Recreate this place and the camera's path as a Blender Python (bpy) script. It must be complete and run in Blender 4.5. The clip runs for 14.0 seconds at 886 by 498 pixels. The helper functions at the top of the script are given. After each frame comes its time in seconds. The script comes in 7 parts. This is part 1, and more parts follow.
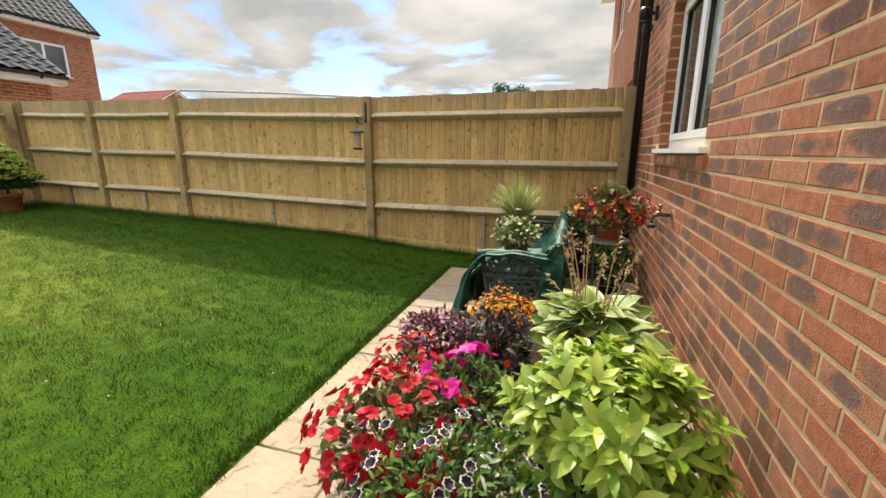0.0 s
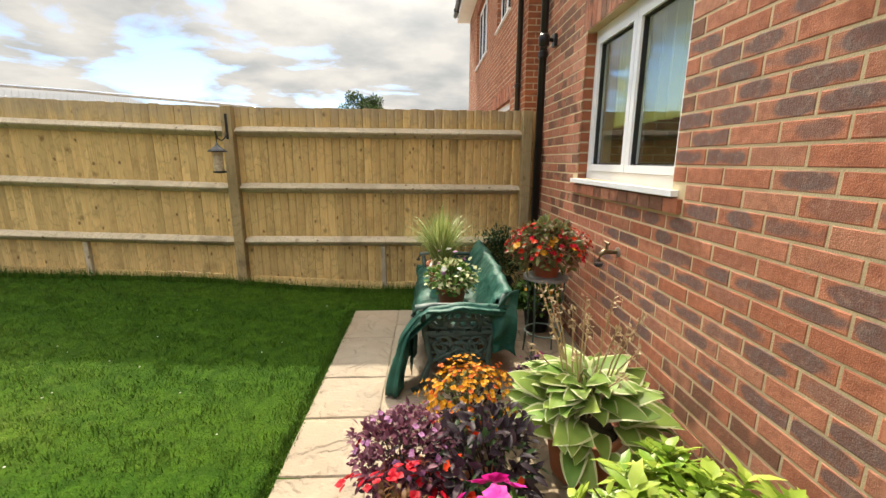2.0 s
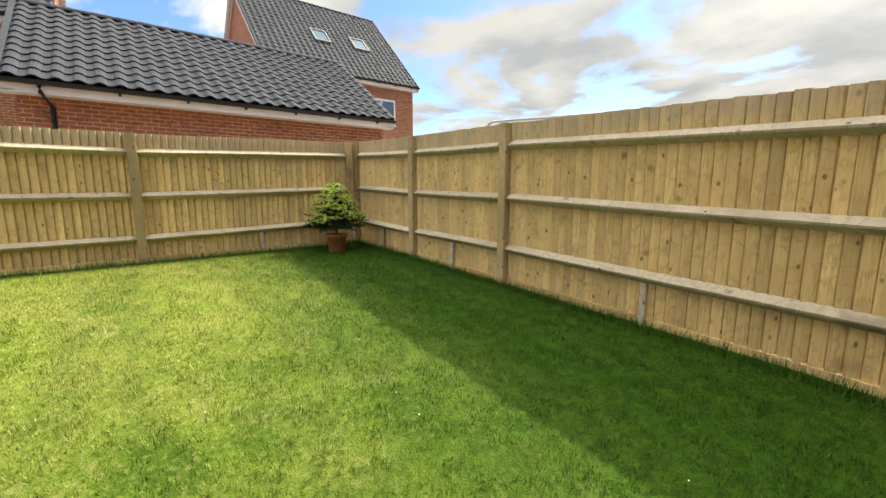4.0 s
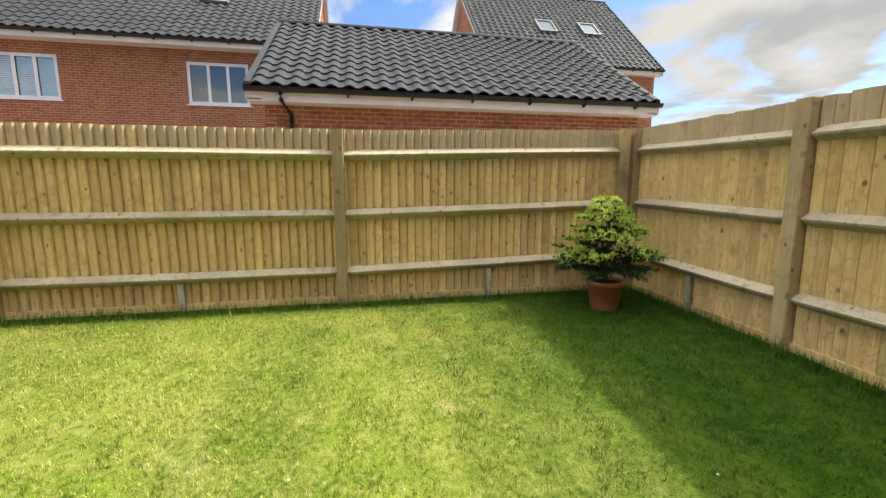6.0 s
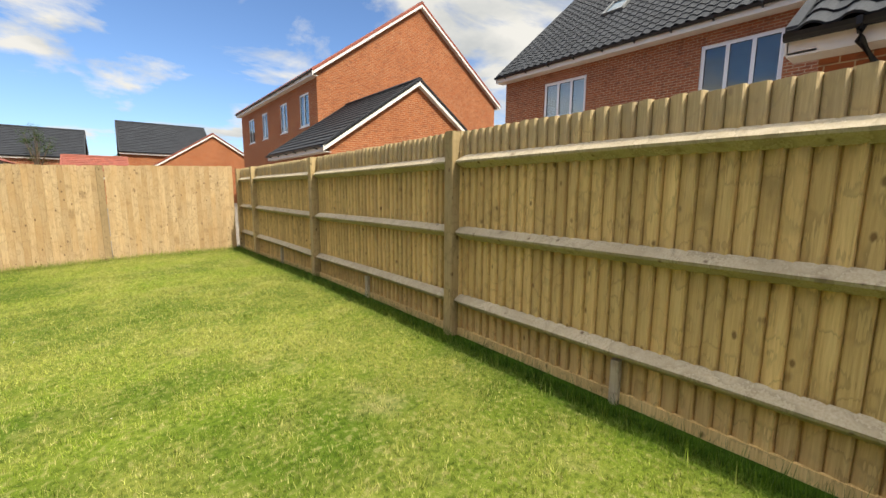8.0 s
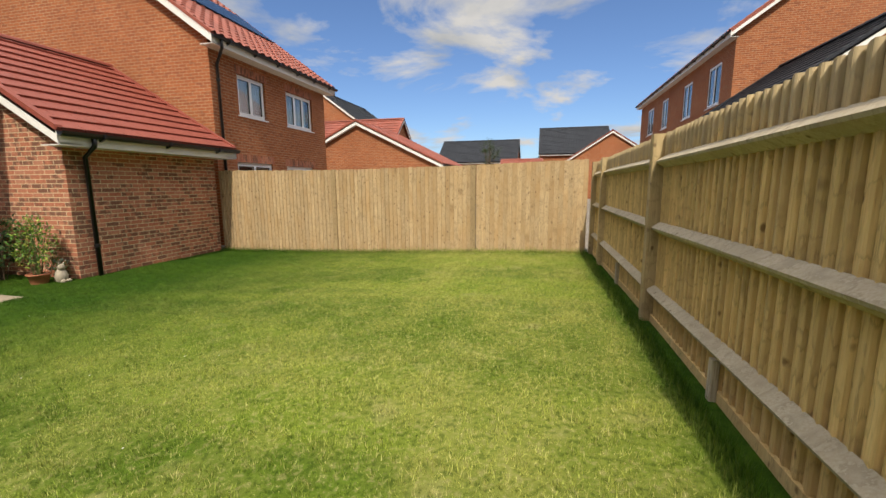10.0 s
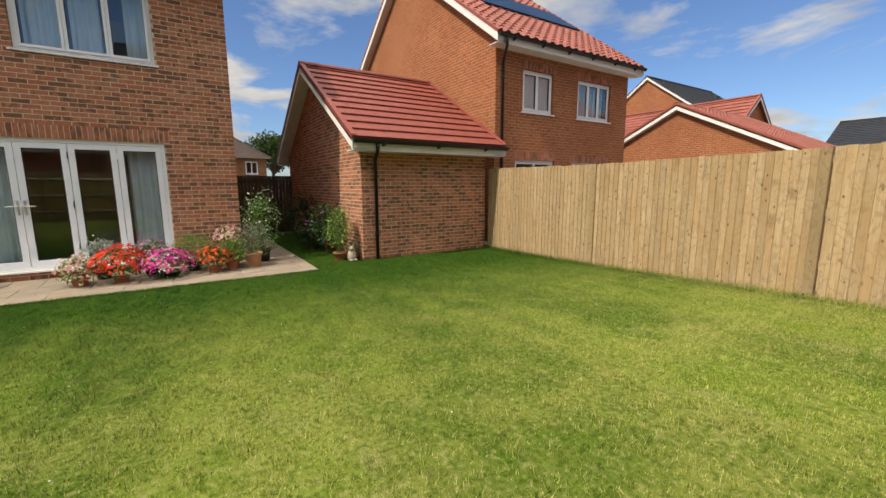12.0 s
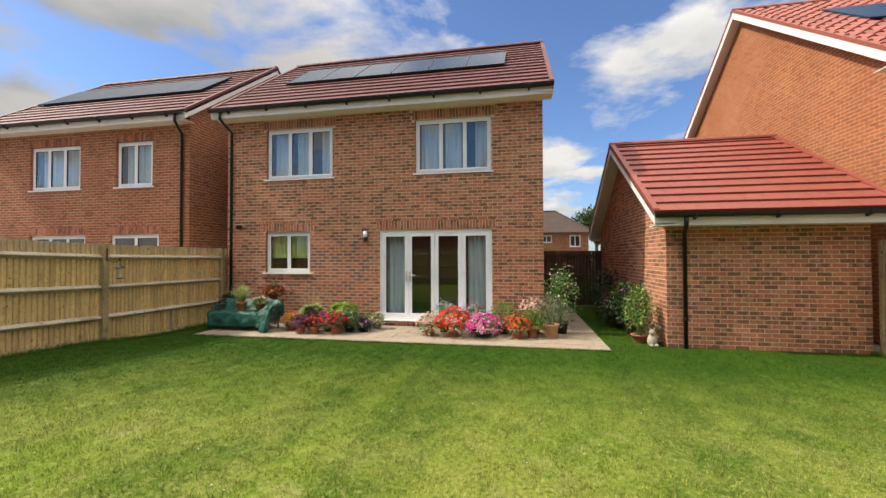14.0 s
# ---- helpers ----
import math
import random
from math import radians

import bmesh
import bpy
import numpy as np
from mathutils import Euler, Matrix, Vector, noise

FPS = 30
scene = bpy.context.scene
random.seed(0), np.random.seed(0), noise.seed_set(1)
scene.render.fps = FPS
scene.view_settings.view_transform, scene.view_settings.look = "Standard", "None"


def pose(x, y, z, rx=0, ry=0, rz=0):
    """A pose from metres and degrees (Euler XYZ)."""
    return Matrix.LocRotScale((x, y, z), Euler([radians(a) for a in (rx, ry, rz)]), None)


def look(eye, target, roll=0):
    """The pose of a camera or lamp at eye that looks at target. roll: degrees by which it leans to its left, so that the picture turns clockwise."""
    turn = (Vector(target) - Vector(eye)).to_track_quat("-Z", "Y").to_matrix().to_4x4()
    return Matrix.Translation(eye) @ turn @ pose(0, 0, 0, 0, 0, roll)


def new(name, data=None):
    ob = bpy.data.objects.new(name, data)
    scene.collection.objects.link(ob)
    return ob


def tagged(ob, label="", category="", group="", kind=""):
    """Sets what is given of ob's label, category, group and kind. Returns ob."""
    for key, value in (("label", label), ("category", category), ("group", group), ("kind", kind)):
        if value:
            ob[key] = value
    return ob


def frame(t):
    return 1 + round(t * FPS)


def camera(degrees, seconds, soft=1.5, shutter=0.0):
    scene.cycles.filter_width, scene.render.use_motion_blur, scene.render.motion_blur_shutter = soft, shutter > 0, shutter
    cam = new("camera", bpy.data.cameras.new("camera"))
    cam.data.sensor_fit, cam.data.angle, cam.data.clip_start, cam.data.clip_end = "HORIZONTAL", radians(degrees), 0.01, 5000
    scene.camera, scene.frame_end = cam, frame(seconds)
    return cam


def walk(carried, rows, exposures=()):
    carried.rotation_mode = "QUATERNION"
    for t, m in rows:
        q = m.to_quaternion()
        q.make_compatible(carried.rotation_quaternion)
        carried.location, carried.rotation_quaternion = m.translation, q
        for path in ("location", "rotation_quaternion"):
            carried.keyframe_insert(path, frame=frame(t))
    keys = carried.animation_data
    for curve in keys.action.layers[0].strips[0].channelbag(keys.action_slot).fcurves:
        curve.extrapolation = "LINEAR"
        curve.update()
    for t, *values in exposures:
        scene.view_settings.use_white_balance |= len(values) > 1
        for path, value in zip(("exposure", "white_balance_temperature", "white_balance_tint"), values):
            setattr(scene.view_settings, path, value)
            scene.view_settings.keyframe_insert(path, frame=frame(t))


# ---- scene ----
cam = camera(95.0, 14.0)
EXPOSURES = [(0.0, 1.68, 7300.0, 8.0), (1.5, 1.75, 7300.0, 8.0), (2.5, 1.85, 7300.0, 8.0), (3.5, 1.8, 7100.0, 6.0), (6.0, 1.7, 7100.0, 7.0), (7.5, 1.45, 7100.0, 6.0), (9.0, 0.98, 7000.0, 9.0), (11.5, 0.84, 6950.0, 9.0), (12.5, 0.98, 6950.0, 9.0), (14.0, 1.25, 6950.0, 9.0)]
PATH = [
    (0, (-0.594, -4.681, 1.211), (-1.187, -2.827, 0.748), -0.0),
    (0.5, (-0.658, -4.697, 1.167), (-0.776, -2.76, 0.681), 0.4),
    (1, (-0.698, -4.687, 1.218), (-0.666, -2.753, 0.711), 0.3),
    (1.5, (-0.786, -4.494, 1.304), (-0.697, -2.557, 0.815), 0.4),
    (2, (-1.139, -4.197, 1.366), (-1.06, -2.245, 0.939), 0.2),
    (2.5, (-1.506, -3.919, 1.343), (-1.759, -1.969, 0.977), 0.2),
    (3, (-1.947, -3.681, 1.258), (-2.683, -1.846, 0.955), 0.0),
    (3.5, (-2.514, -3.45, 1.283), (-3.752, -1.908, 0.988), 0.1),
    (6, (-5.726, -2.84, 1.409), (-7.669, -2.462, 1.123), -0.1),
    (6.5, (-6.258, -2.933, 1.414), (-8.239, -2.975, 1.137), 0.1),
    (7, (-6.7, -3.105, 1.446), (-8.547, -3.82, 1.17), 0.4),
    (7.5, (-7.175, -3.242, 1.487), (-8.705, -4.499, 1.203), 0.3),
    (8, (-7.599, -3.417, 1.508), (-8.839, -4.959, 1.221), 0.4),
    (8.5, (-7.945, -3.706, 1.509), (-8.803, -5.487, 1.207), 0.3),
    (9, (-8.245, -4.017, 1.519), (-8.612, -5.958, 1.21), 0.2),
    (11.5, (-9.111, -6.599, 1.504), (-7.716, -7.999, 1.194), -0.5),
    (12, (-9.035, -6.984, 1.499), (-7.37, -8.048, 1.188), -0.2),
    (12.5, (-8.967, -7.31, 1.512), (-7.12, -8.016, 1.215), -0.3),
    (13, (-9.051, -7.418, 1.568), (-7.086, -7.705, 1.332), -0.2),
    (13.5, (-9.166, -7.412, 1.582), (-7.173, -7.276, 1.487), -0.1),
    (14, (-9.218, -7.461, 1.628), (-7.254, -7.081, 1.665), -0.2),
]
walk(cam, [(t, look(eye, target, roll)) for t, eye, target, roll in PATH], EXPOSURES)

# ---- world and sun ----
TO_SUN = Vector((-0.20, 1.6, 1.72)).normalized()
SUN_ELEV = math.asin(TO_SUN.z)
SUN_AZ = math.atan2(TO_SUN.x, TO_SUN.y)


def link(nt, a, b):
    nt.links.new(a, b)


def build_world():
    world = bpy.data.worlds.new("sky")
    scene.world = world
    world.use_nodes = True
    nt = world.node_tree
    nt.nodes.clear()
    out = nt.nodes.new("ShaderNodeOutputWorld")
    bg = nt.nodes.new("ShaderNodeBackground")
    sky = nt.nodes.new("ShaderNodeTexSky")
    sky.sky_type = "NISHITA"
    sky.sun_disc = False
    sky.sun_elevation = SUN_ELEV
    sky.sun_rotation = SUN_AZ
    sky.air_density, sky.dust_density, sky.ozone_density = 1.0, 0.6, 2.0
    co = nt.nodes.new("ShaderNodeTexCoord")
    sep = nt.nodes.new("ShaderNodeSeparateXYZ")
    link(nt, co.outputs["Generated"], sep.inputs[0])

    def op(kind, a, b):
        n = nt.nodes.new("ShaderNodeMath")
        n.operation = kind
        for k, v in ((0, a), (1, b)):
            if isinstance(v, (int, float)):
                n.inputs[k].default_value = v
            else:
                link(nt, v, n.inputs[k])
        return n.outputs[0]

    height = op("ADD", op("MAXIMUM", sep.outputs[2], 0.0), 0.16)
    comb = nt.nodes.new("ShaderNodeCombineXYZ")
    link(nt, op("DIVIDE", sep.outputs[0], height), comb.inputs[0])
    link(nt, op("DIVIDE", sep.outputs[1], height), comb.inputs[1])
    comb.inputs[2].default_value = CLOUD_SEED
    n1 = nt.nodes.new("ShaderNodeTexNoise")
    n1.inputs["Scale"].default_value, n1.inputs["Detail"].default_value, n1.inputs["Roughness"].default_value = 1.25, 10.0, 0.56
    n1.inputs["Distortion"].default_value = 0.35
    link(nt, comb.outputs[0], n1.inputs["Vector"])
    # more cloud towards the sun's side of the sky, clearer on the far side
    # overhead, out of view, cloud is added thicker and brighter to lift the shade
    high = nt.nodes.new("ShaderNodeMapRange")
    high.interpolation_type = "SMOOTHSTEP"
    high.inputs["From Min"].default_value, high.inputs["From Max"].default_value = 0.40, 0.78
    link(nt, sep.outputs[2], high.inputs["Value"])
    cover = op("ADD", op("ADD", n1.outputs["Fac"], op("ADD", op("MULTIPLY", sep.outputs[1], 0.07), op("ADD", op("MULTIPLY", sep.outputs[0], -0.015), 0.032))), op("MULTIPLY", high.outputs[0], 0.10))
    ramp = nt.nodes.new("ShaderNodeValToRGB")
    ramp.color_ramp.elements[0].position, ramp.color_ramp.elements[1].position = 0.47, 0.575
    link(nt, cover, ramp.inputs[0])
    n2 = nt.nodes.new("ShaderNodeTexNoise")
    n2.inputs["Scale"].default_value, n2.inputs["Detail"].default_value = 2.6, 8.0
    link(nt, comb.outputs[0], n2.inputs["Vector"])
    shade = nt.nodes.new("ShaderNodeValToRGB")
    shade.color_ramp.elements[0].position, shade.color_ramp.elements[1].position = 0.34, 0.60
    shade.color_ramp.elements[0].color = (CLOUD * 0.66, CLOUD * 0.70, CLOUD * 0.76, 1)
    shade.color_ramp.elements[1].color = (CLOUD, CLOUD, CLOUD * 1.02, 1)
    link(nt, n2.outputs["Fac"], shade.inputs[0])
    # thin cloud glows round the sun
    near = nt.nodes.new("ShaderNodeVectorMath")
    near.operation = "DOT_PRODUCT"
    near.inputs[1].default_value = TO_SUN
    link(nt, co.outputs["Generated"], near.inputs[0])
    glow = op("ADD", op("MULTIPLY", op("POWER", op("MAXIMUM", near.outputs["Value"], 0.0), 22.0), 4.5), 1.0)
    # clouds stand against the light on the sun's side, so their near faces are dimmer
    back = nt.nodes.new("ShaderNodeMapRange")
    back.interpolation_type = "SMOOTHSTEP"
    back.inputs["From Min"].default_value, back.inputs["From Max"].default_value = -0.1, 0.6
    back.inputs["To Min"].default_value, back.inputs["To Max"].default_value = 1.0, 0.66
    link(nt, sep.outputs[1], back.inputs["Value"])
    glow = op("MULTIPLY", glow, back.outputs[0])
    bright = nt.nodes.new("ShaderNodeVectorMath")
    bright.operation = "SCALE"
    link(nt, shade.outputs[0], bright.inputs[0])
    # the unseen overhead cloud is brightened here as fill for shaded surfaces
    link(nt, op("MULTIPLY", glow, op("ADD", op("MULTIPLY", high.outputs[0], 1.8), 1.0)), bright.inputs["Scale"])
    mix = nt.nodes.new("ShaderNodeMix")
    mix.data_type = "RGBA"
    link(nt, ramp.outputs[0], mix.inputs["Factor"])
    deep = nt.nodes.new("ShaderNodeVectorMath")
    deep.operation = "MULTIPLY"
    deep.inputs[1].default_value = (0.38, 0.47, 0.62)
    link(nt, sky.outputs[0], deep.inputs[0])
    link(nt, deep.outputs[0], mix.inputs["A"])
    link(nt, bright.outputs[0], mix.inputs["B"])
    link(nt, mix.outputs["Result"], bg.inputs["Color"])
    bg.inputs["Strength"].default_value = SKY
    link(nt, bg.outputs[0], out.inputs[0])


SKY, CLOUD, CLOUD_SEED = 0.125, 2.9, 1.3
build_world()
sun = new("sun", bpy.data.lights.new("sun", "SUN"))
sun.data.energy, sun.data.angle, sun.data.color = 2.15, radians(0.6), (1.0, 0.94, 0.84)
sun.matrix_world = look(TO_SUN * 60, (0, 0, 0))


# ---- materials ----
class Nodes:
    """A small wrapper round one node material."""

    def __init__(self, name):
        self.m = bpy.data.materials.new(name)
        self.m.use_nodes = True
        self.nt = self.m.node_tree
        self.b = self.nt.nodes["Principled BSDF"]
        self.out = self.nt.nodes["Material Output"]

    def n(self, kind, **inputs):
        node = self.nt.nodes.new("ShaderNode" + kind)
        for key, value in inputs.items():
            key = key.replace("_", " ")
            if isinstance(value, bpy.types.NodeSocket):
                link(self.nt, value, node.inputs[key])
            else:
                node.inputs[key].default_value = value
        return node

    def math(self, kind, a, b=0.0):
        node = self.nt.nodes.new("ShaderNodeMath")
        node.operation = kind
        for k, v in ((0, a), (1, b)):
            if isinstance(v, bpy.types.NodeSocket):
                link(self.nt, v, node.inputs[k])
            else:
                node.inputs[k].default_value = v
        return node.outputs[0]

    def vec(self, stretch=(1, 1, 1), offset=None):
        co = self.nt.nodes.new("ShaderNodeTexCoord").outputs["Object"]
        if offset is not None:
            add = self.nt.nodes.new("ShaderNodeVectorMath")
            link(self.nt, co, add.inputs[0])
            link(self.nt, offset, add.inputs[1])
            co = add.outputs[0]
        mp = self.nt.nodes.new("ShaderNodeMapping")
        mp.inputs["Scale"].default_value = stretch
        link(self.nt, co, mp.inputs["Vector"])
        return mp.outputs[0]

    def noise(self, scale, detail=4.0, vec=None, rough=0.5):
        node = self.n("TexNoise", Scale=scale, Detail=detail, Roughness=rough)
        link(self.nt, vec if vec is not None else self.vec(), node.inputs["Vector"])
        return node.outputs["Fac"]

    def ramp(self, fac, *stops):
        node = self.nt.nodes.new("ShaderNodeValToRGB")
        el = node.color_ramp.elements
        while len(el) < len(stops):
            el.new(0.5)
        for e, (p, c) in zip(el, stops):
            e.position = p
            e.color = (c, c, c, 1) if isinstance(c, (int, float)) else (*c, 1)
        link(self.nt, fac, node.inputs[0])
        return node.outputs[0]

    def mix(self, fac, a, b, mode="MIX"):
        node = self.nt.nodes.new("ShaderNodeMix")
        node.data_type, node.blend_type = "RGBA", mode
        for key, v in (("Factor", fac), ("A", a), ("B", b)):
            if isinstance(v, bpy.types.NodeSocket):
                link(self.nt, v, node.inputs[key])
            elif key == "Factor":
                node.inputs[key].default_value = v
            else:
                node.inputs[key].default_value = (*v, 1)
        return node.outputs["Result"]

    def done(self, color, rough=0.8, bump=None, depth=0.002, spec=0.4, metal=0.0):
        for key, v in (("Base Color", color), ("Roughness", rough)):
            if isinstance(v, bpy.types.NodeSocket):
                link(self.nt, v, self.b.inputs[key])
            else:
                self.b.inputs[key].default_value = (*v, 1) if key == "Base Color" else v
        self.b.inputs["Specular IOR Level"].default_value = spec
        self.b.inputs["Metallic"].default_value = metal
        if bump is not None:
            node = self.n("Bump", Strength=1.0, Distance=depth, Height=bump)
            link(self.nt, node.outputs[0], self.b.inputs["Normal"])
        return self.m


def plain(name, c, rough=0.6, vary=0.15, scale=6.0, bump=0.0, spec=0.4, metal=0.0):
    s = Nodes(name)
    v = s.noise(scale, 5.0)
    fine = s.noise(scale * 14, 3.0)
    col = s.mix(s.ramp(v, (0.3, 0.0), (0.7, 1.0)), [k * (1 - vary) for k in c], [min(1, k * (1 + vary)) for k in c])
    col = s.mix(s.math("MULTIPLY", fine, vary * 0.8), col, [k * 0.6 for k in c])
    return s.done(col, s.math("ADD", s.math("MULTIPLY", v, 0.15), rough - 0.07), fine if bump else None, bump, spec, metal)


def rand_offset(s, source):
    """A vector that differs from piece to piece."""
    node = s.nt.nodes.new("ShaderNodeVectorMath")
    node.operation = "SCALE"
    node.inputs[0].default_value = (37.0, 11.0, 23.0)
    link(s.nt, source, node.inputs["Scale"])
    return node.outputs[0]


def piece_random(s, joined):
    if joined:
        return s.nt.nodes.new("ShaderNodeNewGeometry").outputs["Random Per Island"]
    return s.nt.nodes.new("ShaderNodeObjectInfo").outputs["Random"]


def brick_material(name, joined, warm=1.0):
    s = Nodes(name)
    r = piece_random(s, joined)
    off = rand_offset(s, r)
    base = s.ramp(r, (0.0, (0.46 * warm, 0.165, 0.092)), (0.3, (0.53 * warm, 0.215, 0.128)), (0.55, (0.43 * warm, 0.150, 0.082)), (0.8, (0.50 * warm, 0.225, 0.140)))
    # grey burnt patches with red streaks, on a share of the bricks
    streak = s.noise(1.0, 2.0, s.vec((7.5, 7.5, 5), off))
    share = s.ramp(s.math("FRACT", s.math("MULTIPLY", r, 7.31)), (0.30, 0.0), (0.46, 1.0))
    patch = s.ramp(streak, (0.40, 0.0), (0.52, 1.0))
    if joined:
        share = s.ramp(s.math("FRACT", s.math("MULTIPLY", r, 7.31)), (0.42, 0.0), (0.58, 1.0))
    else:
        # a dark kiln mark in the middle of the face, with a red rim
        loc = s.nt.nodes.new("ShaderNodeSeparateXYZ")
        link(s.nt, s.vec(), loc.inputs[0])
        du = s.math("POWER", s.math("ABSOLUTE", s.math("MULTIPLY", s.math("SUBTRACT", loc.outputs[1], 0.105), 10.5)), 2.0)
        dz = s.math("POWER", s.math("ABSOLUTE", s.math("MULTIPLY", s.math("SUBTRACT", loc.outputs[2], 0.033), 34.0)), 2.0)
        ring = s.math("ADD", s.math("ADD", du, dz), s.math("MULTIPLY", s.math("SUBTRACT", streak, 0.5), 5.0))
        patch = s.ramp(s.math("MULTIPLY", ring, 0.5), (0.30, 1.0), (0.62, 0.0))
    burnt = s.math("MULTIPLY", share, patch)
    dark = ((0.080, 0.046, 0.032), (0.21, 0.115, 0.074)) if joined else ((0.070, 0.056, 0.056), (0.21, 0.165, 0.155))
    grey = s.mix(s.noise(60, 3.0, s.vec((1, 1, 1), off)), *dark)
    col = s.mix(s.math("MULTIPLY", burnt, 0.9), base, grey)
    mott = s.noise(26, 6.0, s.vec((1, 1, 1), off), 0.65)
    col = s.mix(s.ramp(mott, (0.35, 0.55), (0.65, 0.0)), col, (0.20, 0.07, 0.045))
    dust = s.ramp(s.noise(45, 4.0, s.vec((1, 1, 1), off)), (0.58, 0.0), (0.75, 0.35))
    col = s.mix(dust, col, (0.48, 0.30, 0.22))
    pits = s.noise(210, 4.0, s.vec((1, 1, 1), off))
    return s.done(col, 0.88, s.math("ADD", s.math("MULTIPLY", mott, 1.6), pits), 0.002, 0.25)


def brick_wall_material(name, c1, c2, dark, mortar=(0.50, 0.40, 0.28), axes="sum"):
    """Brickwork for walls that stay far off: courses of 75 mm along either axis."""
    s = Nodes(name)
    co = s.nt.nodes.new("ShaderNodeTexCoord").outputs["Object"]
    sep = s.nt.nodes.new("ShaderNodeSeparateXYZ")
    link(s.nt, co, sep.inputs[0])
    comb = s.nt.nodes.new("ShaderNodeCombineXYZ")
    link(s.nt, s.math("ADD", sep.outputs[0], sep.outputs[1]), comb.inputs[0])
    link(s.nt, sep.outputs[2], comb.inputs[1])
    br = s.nt.nodes.new("ShaderNodeTexBrick")
    br.offset = 0.5
    for key, v in (("Scale", 1.0), ("Mortar Size", 0.0075), ("Mortar Smooth", 0.2), ("Bias", -0.1), ("Brick Width", 0.225), ("Row Height", 0.075)):
        br.inputs[key].default_value = v
    br.inputs["Color1"].default_value, br.inputs["Color2"].default_value = (*c1, 1), (*c2, 1)
    br.inputs["Mortar"].default_value = (*mortar, 1)
    link(s.nt, comb.outputs[0], br.inputs["Vector"])
    big = s.noise(0.9, 5.0)
    spots = s.ramp(s.noise(5.0, 2.0, s.vec((1, 1, 3))), (0.54, 0.0), (0.66, 0.55))
    col = s.mix(spots, br.outputs["Color"], dark)
    col = s.mix(s.ramp(big, (0.35, 0.28), (0.65, 0.0)), col, [k * 0.55 for k in c1])
    return s.done(col, 0.9, br.outputs["Fac"], -0.006, 0.2)


def wood_material(name, c1, c2, c3, scale=1.0, tones=0.38, grey=0.0, knotty=1.0):
    """Sawn softwood with grain along z, knots in rows, weather stains and greyed tops; each piece differs."""
    s = Nodes(name)
    r = piece_random(s, False)
    off = rand_offset(s, r)
    warp = s.noise(3.0, 3.0, s.vec((1, 1, 0.8), off))
    grain = s.noise(9.0 * scale, 6.0, s.vec((11, 11, 0.45), off), 0.62)
    bands = s.math("FRACT", s.math("ADD", s.math("MULTIPLY", warp, 9.0), s.math("MULTIPLY", grain, 1.2)))
    broad = s.noise(2.2, 3.0, s.vec((1, 1, 0.6), off))
    col = s.mix(s.ramp(grain, (0.35, 0.0), (0.68, 1.0)), c1, c2)
    col = s.mix(s.ramp(bands, (0.70, 0.0), (0.92, 0.5), (1.0, 0.0)), col, [q * 0.5 for q in c1])
    col = s.mix(s.ramp(broad, (0.42, 0.0), (0.68, 0.65)), col, c3)
    tone = s.math("ADD", s.math("MULTIPLY", s.math("FRACT", s.math("MULTIPLY", r, 5.7)), tones), 0.98 - tones * 0.5)
    shade = s.nt.nodes.new("ShaderNodeVectorMath")
    shade.operation = "SCALE"
    link(s.nt, col, shade.inputs[0])
    link(s.nt, tone, shade.inputs["Scale"])
    col = shade.outputs[0]
    # small round knots, each with a darker heart, and larger dark whorls
    for size, stretch, inner, outer, strength in ((8.0, (1.2, 1.2, 0.75), 0.065, 0.145, 0.82), (2.6, (1.6, 1.6, 1.5), 0.03, 0.14, 0.6)):
        knots = s.n("TexVoronoi", Scale=size)
        link(s.nt, s.vec(stretch, off), knots.inputs["Vector"])
        edge = s.math("ADD", knots.outputs["Distance"], s.math("MULTIPLY", s.math("SUBTRACT", s.noise(38.0, 3.0, s.vec((1, 1, 0.5), off)), 0.5), 0.16))
        k = s.ramp(edge, (inner, strength * knotty), (outer, 0.0))
        col = s.mix(k, col, (c1[0] * 0.26, c1[1] * 0.20, c1[2] * 0.18))
    stain = s.ramp(s.noise(3.1, 4.0, s.vec((1, 1, 1), off)), (0.62, 0.0), (0.74, 0.5))
    col = s.mix(stain, col, [q * 0.42 for q in c3])
    if grey:
        loc = s.nt.nodes.new("ShaderNodeSeparateXYZ")
        link(s.nt, s.vec(), loc.inputs[0])
        top = s.ramp(s.math("ADD", s.math("SUBTRACT", loc.outputs[2], 1.6), s.math("MULTIPLY", warp, 0.5)), (0.32, 0.0), (0.5, grey))
        col = s.mix(top, col, s.mix(grain, (0.25, 0.20, 0.14), (0.47, 0.40, 0.29)))
    return s.done(col, 0.82, s.math("ADD", grain, s.math("MULTIPLY", k, 0.5)), 0.0028, 0.25)


def tile_material(name, c, rough=0.55, spec=0.35):
    s = Nodes(name)
    r = piece_random(s, True)
    fine = s.noise(34, 5.0)
    broad = s.noise(1.3, 4.0)
    col = s.mix(r, [k * 0.82 for k in c], [k * 1.18 for k in c])
    col = s.mix(s.ramp(fine, (0.4, 0.0), (0.75, 0.5)), col, [k * 0.55 for k in c])
    col = s.mix(s.ramp(broad, (0.45, 0.0), (0.7, 0.3)), col, [k * 1.35 + 0.01 for k in c])
    return s.done(col, s.math("ADD", s.math("MULTIPLY", fine, 0.2), rough - 0.1), fine, 0.002, spec)


